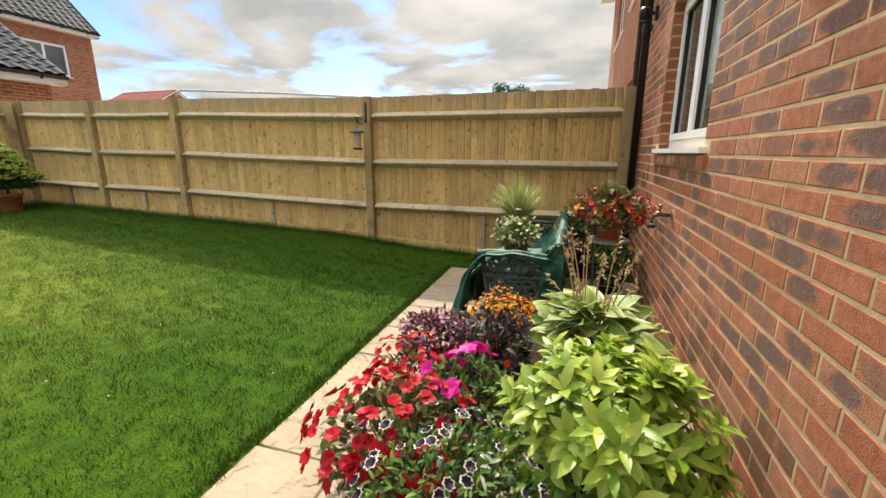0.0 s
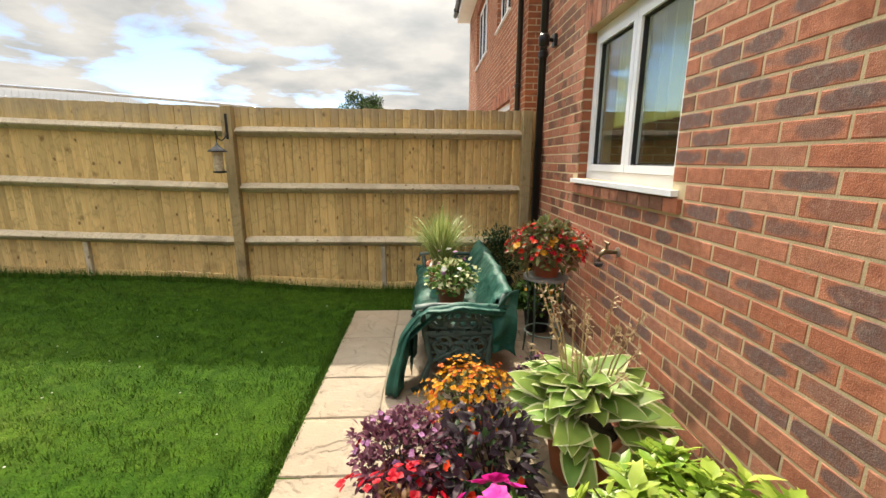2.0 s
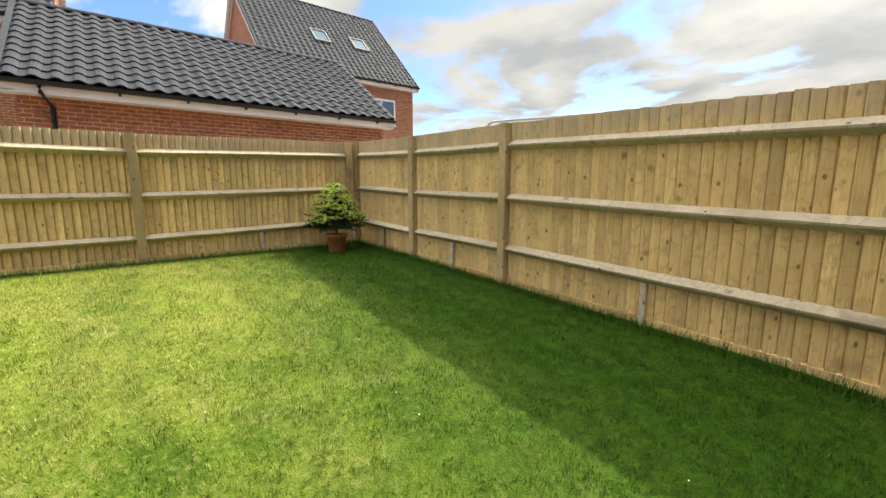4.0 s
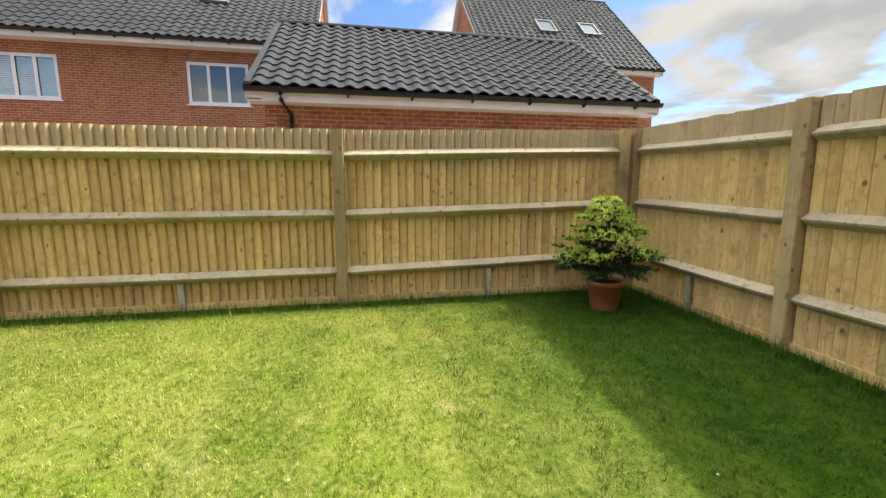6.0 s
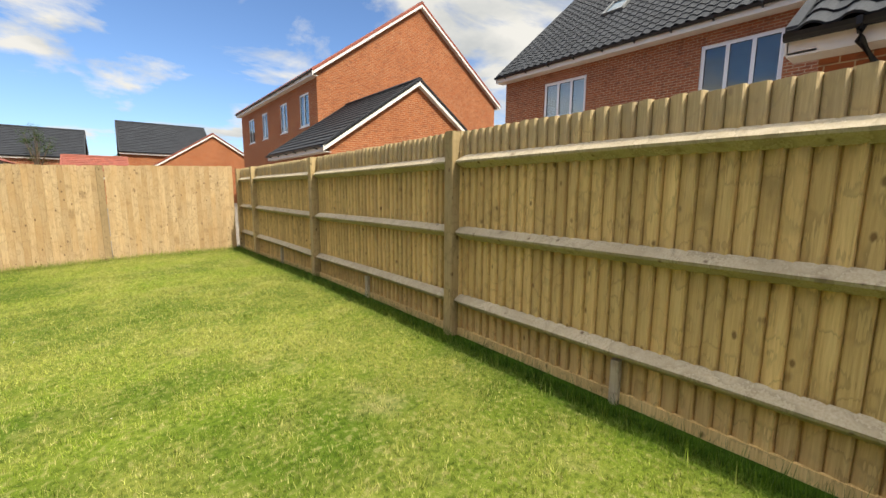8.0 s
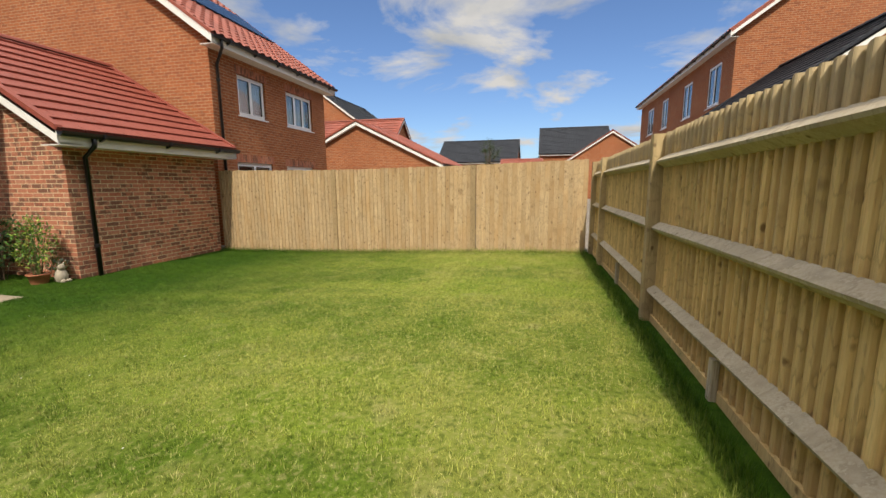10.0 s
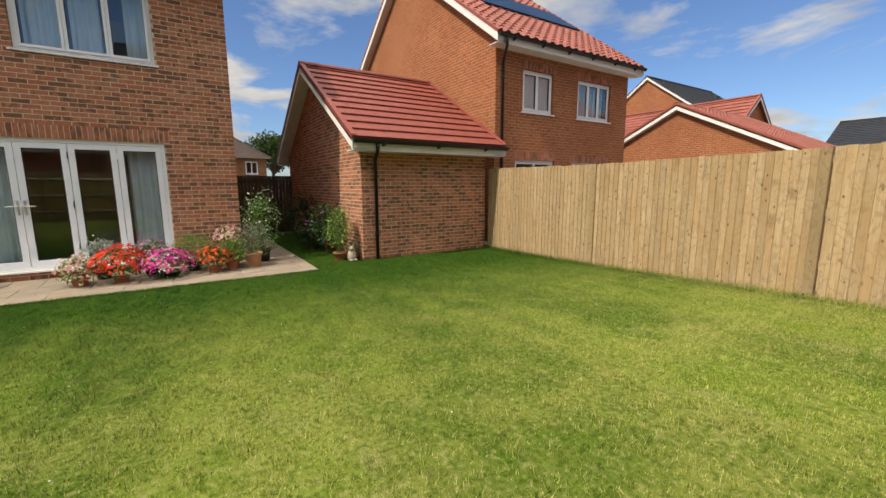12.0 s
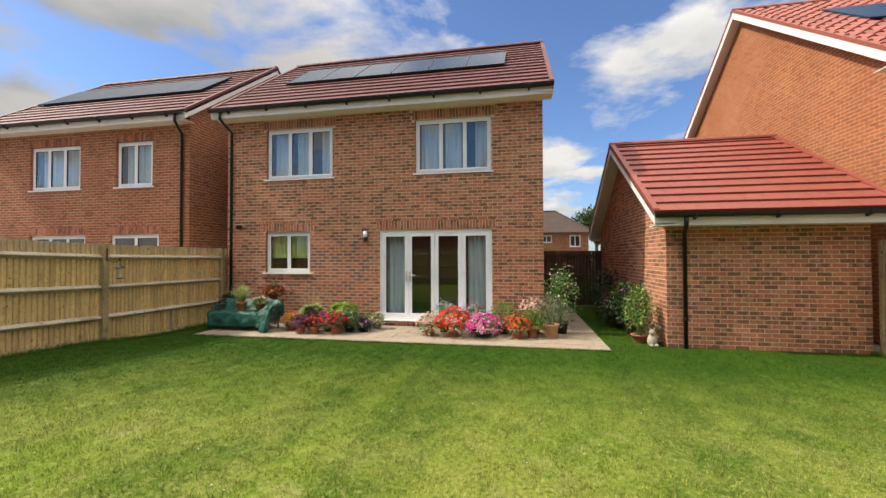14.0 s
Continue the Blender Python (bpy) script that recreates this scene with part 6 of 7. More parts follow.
def bench():
    b = thing("garden_bench", "cast-iron ended garden bench beside the kitchen wall", "bench", (-0.10, 0, 0))
    b.scale.z = LOW
    for y in (Y0 + 0.02, Y1 - 0.02):
        end = MB()
        # legs, arm and back post as bent bars
        end.tube([(-1.12, y, 0.0), (-1.07, y, 0.06), (-1.02, y, 0.22), (-1.05, y, 0.40), (-1.07, y, 0.56)], [0.03, 0.022, 0.018, 0.02, 0.018], 8)
        end.tube([(-0.66, y, 0.0), (-0.66, y, 0.06), (-0.68, y, 0.22), (-0.65, y, 0.42), (-0.62, y, 0.56), (-0.59, y, 0.66)], [0.03, 0.022, 0.018, 0.02, 0.018, 0.015], 8)
        end.tube([(-1.12, y, 0.52), (-1.10, y, 0.58), (-1.00, y, 0.592), (-0.75, y, 0.585), (-0.56, y, 0.575)], 0.019, 8)
        end.tube([(-1.04, y, 0.40), (-0.62, y, 0.40)], 0.016, 8)
        end.tube([(-1.03, y, 0.20), (-0.85, y, 0.30), (-0.68, y, 0.20)], 0.014, 8)
        ends = part("bench_end", end, IRON, b, "ornate cast-iron bench end", True)
        # pierced ornament: rings round a centre, with scrolls beneath
        def ring(cx, cz, r, t=0.012):
            pts = [(cx + r * math.cos(6.2832 * k / 14), y, cz + r * math.sin(6.2832 * k / 14)) for k in range(15)]
            part("ornament", MB().tube(pts, t, 6, False), IRON, ends, "", True)
        ring(-0.83, 0.47, 0.028)
        for k in range(6):
            ring(-0.83 + 0.062 * math.cos(k * 1.0472), 0.47 + 0.062 * math.sin(k * 1.0472), 0.028)
        ring(-0.83, 0.47, 0.105)
        for row in range(6):
            for col in range(6):
                cx, cz = -1.00 + col * 0.062 + (0.031 if row % 2 else 0.0), 0.25 + row * 0.055
                if -1.02 < cx < -0.655 and math.hypot(cx + 0.83, cz - 0.47) > 0.10:
                    ring(cx, cz, 0.027, 0.009)
        for cx, cz, r in ((-0.95, 0.33, 0.052), (-0.74, 0.33, 0.052), (-0.845, 0.30, 0.045), (-0.98, 0.50, 0.04), (-0.68, 0.50, 0.04), (-0.95, 0.24, 0.03), (-0.75, 0.24, 0.03)):
            ring(cx, cz, r)
    for i in range(6):
        x = -1.05 + i * 0.082
        part("seat_slat", MB().box((x, Y0, 0.405), (x + 0.06, Y1, 0.428)), IRON, b)
    for i in range(3):
        z = 0.47 + i * 0.065
        x = -0.645 + i * 0.022
        part("back_slat", MB().hexa([(x, Y0, z), (x + 0.022, Y0, z), (x + 0.022, Y1, z), (x, Y1, z), (x + 0.02, Y0, z + 0.045), (x + 0.042, Y0, z + 0.045), (x + 0.042, Y1, z + 0.045), (x + 0.02, Y1, z + 0.045)]), IRON, b)
    cv = thing("bench_cover", "crumpled dark green tarpaulin cover draped over the bench", "cover", (-0.10, 0, 0))
    cv.scale.z = LOW
    prof = [(-0.52, 0.30), (-0.515, 0.52), (-0.53, 0.69), (-0.57, 0.71), (-0.62, 0.63), (-0.66, 0.52), (-0.70, 0.452), (-0.85, 0.446), (-1.04, 0.446), (-1.10, 0.425), (-1.13, 0.30), (-1.13, 0.10)]
    cum = np.concatenate([[0], np.cumsum([math.dist(prof[i], prof[i + 1]) for i in range(len(prof) - 1)])])
    cum = cum / cum[-1]

    def main_sheet(u, v):
        x = float(np.interp(u, cum, [p[0] for p in prof]))
        z = float(np.interp(u, cum, [p[1] for p in prof]))
        y = (Y0 + 0.03) + (Y1 - Y0 + 0.03) * v
        drop = 0.02 * math.sin(v * 21) if u > 0.9 else 0.0
        sag = -0.03 * math.exp(-((v - 0.0) / 0.12) ** 2) if 0.15 < u < 0.35 else 0.0
        return (x - drop, y, z + sag)

    def over(ob, t):
        m = ob.modifiers.new("thickness", "SOLIDIFY")
        m.thickness = t
        return ob

    over(part("main_sheet", sheet(main_sheet, 46, 44, None, 0.018), COVER, cv), 0.004)

    def tail(u, v):
        # gathered over the arm and hanging to the ground in front
        w = 6.2832 * v
        path = [(-0.60, Y0 - 0.01, 0.57), (-0.85, Y0 - 0.02, 0.600), (-1.06, Y0 - 0.02, 0.575), (-1.16, Y0 - 0.01, 0.43), (-1.21, Y0, 0.22), (-1.24, Y0 + 0.02, 0.03)]
        x, y, z = (float(np.interp(u, np.linspace(0, 1, 6), [p[k] for p in path])) for k in range(3))
        r = 0.030 + 0.060 * max(0, u - 0.45) + 0.012 * math.sin(5 * w)
        return (x + r * 0.8 * math.sin(w) * (0.4 + u * 0.6), y + r * 1.5 * math.cos(w), z + r * 0.7 * math.sin(w) * (1 - u))

    over(part("gathered_tail", sheet(tail, 26, 22, None, 0.014), COVER, cv), 0.003)

    def flap(u, v):
        # the cover's end hanging behind the arm
        y = Y0 + 0.0 + 0.015 * math.sin(6 * u)
        return (-0.52 - 0.14 * u, y + 0.02 * math.sin(9 * v) - 0.02, 0.70 - 0.15 * u * u - (0.45 - 0.18 * u) * v)

    over(part("end_flap", sheet(flap, 12, 16, None, 0.016), COVER, cv), 0.003)

    def front_drape(u, v):
        # the cover's corner pulled over the arm, hanging to the ground
        a, b = Vector((-0.92, Y0 - 0.035, 0.600)), Vector((-1.125, Y0 + 0.26, 0.45))
        c, d = Vector((-1.27, Y0 - 0.03, 0.04)), Vector((-1.155, Y0 + 0.28, 0.12))
        p = a.lerp(b, u).lerp(c.lerp(d, u), v)
        out = 0.10 * math.sin(math.pi * v) * (1 - u) + 0.018 * math.sin(11 * u) * v
        return (p.x - out, p.y - out * 0.3, p.z + 0.05 * math.sin(math.pi * u) * (1 - v))

    over(part("front_drape", sheet(front_drape, 18, 20, None, 0.014), COVER, cv), 0.003)

    def north_flap(u, v):
        return (-0.55 - 0.58 * u, Y1 + 0.05 + 0.02 * math.sin(8 * u), 0.50 - 0.05 * u - 0.40 * v)

    over(part("north_flap", sheet(north_flap, 14, 12, None, 0.02), COVER, cv), 0.003)
    plant("potted ornamental grass on the covered bench", (-1.03, -1.23, 0.424), (0.115, 0.19, TERRACOTTA, "terracotta pot"), seed=41)
    return b


bench()


def grass_tuft():
    rng = np.random.default_rng(17)
    th = [o for o in scene.objects if o.name.startswith("potted_plant") and abs(o.location.y + 1.23) < 1e-3][0]
    n = 520
    w = rng.uniform(0, 6.283, n)
    r = rng.random(n) ** 0.7
    base = np.stack([0.06 * r * np.cos(w), 0.06 * r * np.sin(w), np.full(n, 0.18)], 1)
    H = rng.uniform(0.26, 0.50, n)
    reach = r * rng.uniform(0.14, 0.44, n)
    k = 5
    rows = []
    for i in range(k + 1):
        t = i / k
        c = base + np.stack([np.cos(w) * reach * t ** 1.5, np.sin(w) * reach * t ** 1.5, H * (t - 0.35 * r * t ** 3)], 1)
        half = 0.0052 * (1 - t) ** 0.6
        side = np.stack([-np.sin(w), np.cos(w), np.zeros(n)], 1) * half
        rows.append(np.stack([c - side, c + side], 1))
    verts = np.stack(rows, 1).reshape(-1, 3)
    quad = np.array([(2 * i, 2 * i + 1, 2 * i + 3, 2 * i + 2) for i in range(k)])
    faces = (np.arange(n)[:, None, None] * (2 * (k + 1)) + quad[None]).reshape(-1, 4)
    part("foliage", array_mesh("foliage", verts, faces), LEAF_STRAW, th, "long arching variegated blades", kind="stuff")


grass_tuft()
plant("potted white geranium with pale leaves on the bench", (-0.98, -1.66, 0.426), (0.105, 0.15, PLASTIC_POT, "orange plastic pot"),
      [(LEAF_CREAM, 130, 0.14, 0.10, 0.20, 0.036, 0.026), (LEAF_GREEN, 230, 0.135, 0.09, 0.19, 0.038, 0.028)], [(WHITE_P, 5, 0.14, 0.12, 0.21, 0.035, 5), (LILAC_P, 5, 0.10, 0.16, 0.22, 0.03, 5)], (STEM, 12, 0.12, 0.14, 0.3, 0.8), 12)


def plant_stand():
    st = thing("plant_stand", "round wire plant stand with tall legs by the wall", "stand", (-0.33, -1.56, 0))
    part("top", MB().lathe([(0.135, 0.58), (0.15, 0.585), (0.15, 0.60), (0.13, 0.605)], 24), GREY_POT, st)
    for k in range(4):
        w = 0.785 + k * 1.5708
        part("leg", MB().tube([(0.14 * math.cos(w), 0.14 * math.sin(w), 0.58), (0.12 * math.cos(w), 0.12 * math.sin(w), 0.28), (0.15 * math.cos(w), 0.15 * math.sin(w), 0.0)], 0.006, 6), IRON, st)
    part("ring", MB().tube([(0.125 * math.cos(0.3 * k), 0.125 * math.sin(0.3 * k), 0.2) for k in range(22)], 0.005, 6, False), IRON, st)


plant_stand()
plant("potted begonia with trailing red flowers on the wire stand", (-0.33, -1.56, 0.605), (0.11, 0.13, PLASTIC_POT, "orange plastic pot"),
      [(LEAF_BRONZE, 190, 0.20, 0.13, 0.20, 0.06, 0.026), (LEAF_OLIVE, 300, 0.20, 0.14, 0.20, 0.07, 0.028)], [(RED, 70, 0.21, 0.16, 0.15, 0.036, 4, {"cup": 0.8}), (SCARLET, 40, 0.21, 0.15, 0.17, 0.036, 4, {"cup": 0.8}), (YELLOW_P, 8, 0.21, 0.14, 0.14, 0.05, 8)], (STEM, 16, 0.2, 0.12, 0.3, 1.0), 13)
plant("dark clipped conifer in a black pot by the fence", (-0.45, -0.40), (0.15, 0.24, BLACK_POT),
      [(LEAF_DARK, 900, 0.23, 0.24, 0.46, 0.05, 0.014, {"inner": 0.2}), (LEAF_FIR, 500, 0.20, 0.22, 0.44, 0.05, 0.012, {"inner": 0.1})], (), None, 14, "conifer", "potted_conifer")
plant("small pot of magenta trailing flowers under the bench end", (-0.50, -2.08), (0.09, 0.12, BLACK_POT), [(LEAF_BLACK, 70, 0.11, 0.08, 0.15, 0.045, 0.018)], [(LILAC_P, 18, 0.12, 0.08, 0.15, 0.035, 5), (MAGENTA, 5, 0.11, 0.09, 0.16, 0.04, 5)], None, 15)
plant("leafy potted rudbeckia behind the bench", (-0.24, -1.08), (0.12, 0.2, BLACK_POT), [(LEAF_GREEN, 160, 0.16, 0.14, 0.3, 0.06, 0.028), (LEAF_DARK, 120, 0.15, 0.13, 0.3, 0.06, 0.028)], [(YELLOW_P, 6, 0.17, 0.15, 0.33, 0.05, 8)], None, 16)


# ---- pots by the doors and the corner of the house ----
plant("potted cream and coral begonia beside the doors", (-0.98, -5.58), (0.12, 0.11, TERRACOTTA, "terracotta pot"),
      [(LEAF_CREAM, 150, 0.18, 0.14, 0.24, 0.05, 0.03), (LEAF_OLIVE, 120, 0.17, 0.13, 0.23, 0.05, 0.03)], [(PALE_PINK, 34, 0.19, 0.15, 0.25, 0.05, 5), (RED, 16, 0.20, 0.13, 0.14, 0.05, 5)], None, 50, grow=1.56)
plant("potted scarlet geranium in full flower", (-1.00, -6.08), (0.12, 0.10, TERRACOTTA, "terracotta pot"),
      [(LEAF_GREEN, 190, 0.20, 0.16, 0.27, 0.05, 0.035)], [(SCARLET, 260, 0.25, 0.21, 0.25, 0.045, 5)], None, 51, grow=1.56)
plant("potted silver-leaved senecio behind the geraniums", (-0.55, -5.81), (0.13, 0.20, BLACK_POT),
      [(LEAF_SILVER, 260, 0.20, 0.18, 0.36, 0.06, 0.02)], [(WHITE_P, 16, 0.2, 0.22, 0.4, 0.025, 5)], (STEM, 12, 0.16, 0.18, 0.55, 1.0), 52, grow=1.56)
plant("potted dusky hydrangea beside the door frame", (-0.52, -6.46), (0.14, 0.20, BLACK_POT),
      [(LEAF_SILVER, 90, 0.19, 0.15, 0.34, 0.07, 0.04), (LEAF_GREEN, 150, 0.19, 0.15, 0.32, 0.07, 0.04)], [(PALE_PINK, 60, 0.18, 0.17, 0.36, 0.035, 4), (LILAC_P, 50, 0.18, 0.17, 0.36, 0.035, 4)], None, 53, grow=1.56)
plant("wide trough of pink and magenta petunias", (-0.96, -6.70), (0.20, 0.10, BLACK_POT),
      [(LEAF_GREEN, 140, 0.24, 0.14, 0.18, 0.05, 0.025)], [(MAGENTA, 130, 0.27, 0.19, 0.18, 0.045, 5), (PINK, 110, 0.275, 0.19, 0.18, 0.045, 5), (WHITE_P, 40, 0.275, 0.19, 0.18, 0.03, 5)], None, 54, grow=1.56)
plant("potted feathery green cosmos foliage", (-0.55, -7.08), (0.14, 0.18, BLACK_POT),
      [(LEAF_GREEN, 420, 0.23, 0.20, 0.34, 0.08, 0.008, {"wild": 0.3, "rise": 0.8}), (LEAF_LIME, 220, 0.22, 0.20, 0.34, 0.08, 0.008, {"wild": 0.3, "rise": 0.8})], (), (STEM, 16, 0.18, 0.16, 0.5, 1.0), 55, grow=1.56)
plant("small potted begonia with orange-red flowers", (-0.96, -7.38), (0.12, 0.11, TERRACOTTA, "terracotta pot"),
      [(LEAF_BRONZE, 130, 0.17, 0.13, 0.22, 0.05, 0.03), (LEAF_GREEN, 60, 0.16, 0.12, 0.22, 0.05, 0.03)], [(ORANGE_P, 60, 0.18, 0.15, 0.22, 0.045, 5), (SCARLET, 30, 0.18, 0.15, 0.22, 0.045, 5)], None, 56, grow=1.56)
plant("potted lily with upright green strap leaves", (-0.85, -7.66), (0.12, 0.20, TERRACOTTA, "terracotta pot"),
      [(LEAF_GREEN, 90, 0.16, 0.16, 0.30, 0.14, 0.018, {"rise": 1.0}), (LEAF_LIME, 60, 0.15, 0.16, 0.30, 0.14, 0.018, {"rise": 1.0})], (), None, 57, grow=1.56)
plant("potted pale pink hydrangea by the house corner", (-0.45, -7.70), (0.15, 0.22, BLACK_POT),
      [(LEAF_GREEN, 160, 0.22, 0.18, 0.40, 0.07, 0.04)], [(PALE_PINK, 120, 0.20, 0.16, 0.50, 0.04, 5, {"top": True}), (PINK, 20, 0.22, 0.14, 0.40, 0.04, 5)], (STEM, 14, 0.18, 0.2, 0.55, 1.0), 58, grow=1.56)
plant("large pale terracotta pot of tall lavender stems", (-0.78, -8.03), (0.16, 0.27, PALE_TERRACOTTA, "pale terracotta pot"),
      [(LEAF_OLIVE, 260, 0.20, 0.24, 0.46, 0.09, 0.008, {"rise": 1.2, "wild": 0.25}), (LEAF_SILVER, 80, 0.20, 0.24, 0.46, 0.08, 0.008, {"rise": 1.2})], [(LILAC_P, 14, 0.18, 0.26, 0.50, 0.025, 4)], (STEM, 24, 0.2, 0.25, 0.72, 1.0), 59, grow=1.56)
plant("tall potted Japanese anemone with green stems at the corner", (-0.28, -8.28), (0.15, 0.24, BLACK_POT),
      [(LEAF_GREEN, 380, 0.24, 0.44, 0.70, 0.06, 0.034, {"inner": 0.2}), (LEAF_SILVER, 90, 0.22, 0.42, 0.72, 0.05, 0.02)], [(WHITE_P, 26, 0.24, 0.48, 0.74, 0.03, 5), (PALE_PINK, 14, 0.24, 0.46, 0.7, 0.03, 5)], (STEM, 26, 0.2, 0.22, 1.1, 1.0), 60, grow=1.56)
plant("tall leafy fuchsia in a terracotta pot on the grass", (-1.02, -9.62), (0.15, 0.16, TERRACOTTA, "terracotta pot"),
      [(LEAF_GREEN, 420, 0.27, 0.42, 0.62, 0.06, 0.026, {"inner": 0.2}), (LEAF_LIME, 260, 0.26, 0.42, 0.62, 0.055, 0.024, {"inner": 0.3})], [(PALE_PINK, 12, 0.26, 0.4, 0.6, 0.025, 4)], (STEM, 26, 0.24, 0.15, 1.0, 1.0), 61, grow=1.1)
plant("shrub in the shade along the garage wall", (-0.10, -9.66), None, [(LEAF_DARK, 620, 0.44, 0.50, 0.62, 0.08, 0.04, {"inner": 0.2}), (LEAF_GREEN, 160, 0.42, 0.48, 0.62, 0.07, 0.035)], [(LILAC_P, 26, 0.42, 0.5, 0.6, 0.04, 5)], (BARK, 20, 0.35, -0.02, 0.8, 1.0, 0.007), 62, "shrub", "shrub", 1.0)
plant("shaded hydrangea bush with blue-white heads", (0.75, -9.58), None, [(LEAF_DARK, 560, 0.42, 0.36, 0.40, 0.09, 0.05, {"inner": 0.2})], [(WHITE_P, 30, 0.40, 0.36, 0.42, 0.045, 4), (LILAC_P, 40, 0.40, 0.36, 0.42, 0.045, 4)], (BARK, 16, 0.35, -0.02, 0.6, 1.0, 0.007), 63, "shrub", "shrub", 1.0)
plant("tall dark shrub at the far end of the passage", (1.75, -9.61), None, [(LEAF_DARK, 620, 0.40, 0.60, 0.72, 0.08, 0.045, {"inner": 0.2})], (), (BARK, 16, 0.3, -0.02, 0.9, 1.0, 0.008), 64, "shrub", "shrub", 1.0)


def stone_ornament():
    th = MB()
    th.lathe([(0.05, 0.0), (0.075, 0.02), (0.085, 0.10), (0.07, 0.17), (0.045, 0.21), (0.03, 0.22)], 18)
    th.lathe([(0.012, 0.20), (0.042, 0.215), (0.052, 0.25), (0.04, 0.29), (0.012, 0.305)], 16, (-0.03, 0.01, 0))
    th.lathe([(0.01, 0.0), (0.035, 0.008), (0.04, 0.03), (0.02, 0.05), (0.006, 0.052)], 12, (-0.075, 0.03, 0))
    th.lathe([(0.01, 0.0), (0.035, 0.008), (0.04, 0.03), (0.02, 0.05), (0.006, 0.052)], 12, (-0.07, -0.05, 0))
    th.tube([(-0.04, -0.02, 0.29), (-0.035, -0.035, 0.33)], [0.014, 0.004], 8)
    th.tube([(-0.04, 0.035, 0.29), (-0.035, 0.045, 0.33)], [0.014, 0.004], 8)
    me = th.mesh("stone_ornament", True)
    me.materials.append(plain("weathered_stone", (0.40, 0.34, 0.26), 0.9, 0.25, 14.0, 0.003))
    ob = new("stone_ornament", me)
    ob.location = (-1.27, -9.77, ground_z(-1.27, -9.77))
    tagged(ob, "small weathered stone animal ornament on the grass", "ornament")


stone_ornament()
plant("small pot with sprawling pale leaves beside the ornament", (-1.12, -9.84), (0.08, 0.1, TERRACOTTA), [(LEAF_SILVER, 40, 0.12, 0.14, 0.2, 0.07, 0.03), (LEAF_OLIVE, 60, 0.12, 0.14, 0.2, 0.07, 0.03)], (), (STEM_DRY, 8, 0.1, 0.09, 0.3, 1.0), 66)


# ---- clover and daisies in the grass ----
def daisies():
    rng = np.random.default_rng(77)
    n = 80
    x, y = rng.uniform(-7.5, -1.95, n), rng.uniform(-8.8, -0.3, n)
    pos = np.stack([x, y, np.array([ground_z(a, b) + 0.032 for a, b in zip(x, y)])], 1)
    turn = rng.uniform(0, 6.28, n)
    P, W, U = [], [], []
    for k in range(6):
        w = turn + k * 1.0472
        P.append(pos)
        W.append(np.stack([np.cos(w), np.sin(w), np.full(n, 0.3)], 1))
        U.append(np.tile((0.0, 0.0, 1.0), (n, 1)))
    me = leaf_mesh("daisies", np.concatenate(P), np.concatenate(W), np.concatenate(U), 0.006, 0.0045)
    me.materials.append(WHITE_P)
    tagged(new("daisies", me), "tiny white daisies scattered in the lawn", "flowers", kind="stuff")


daisies()


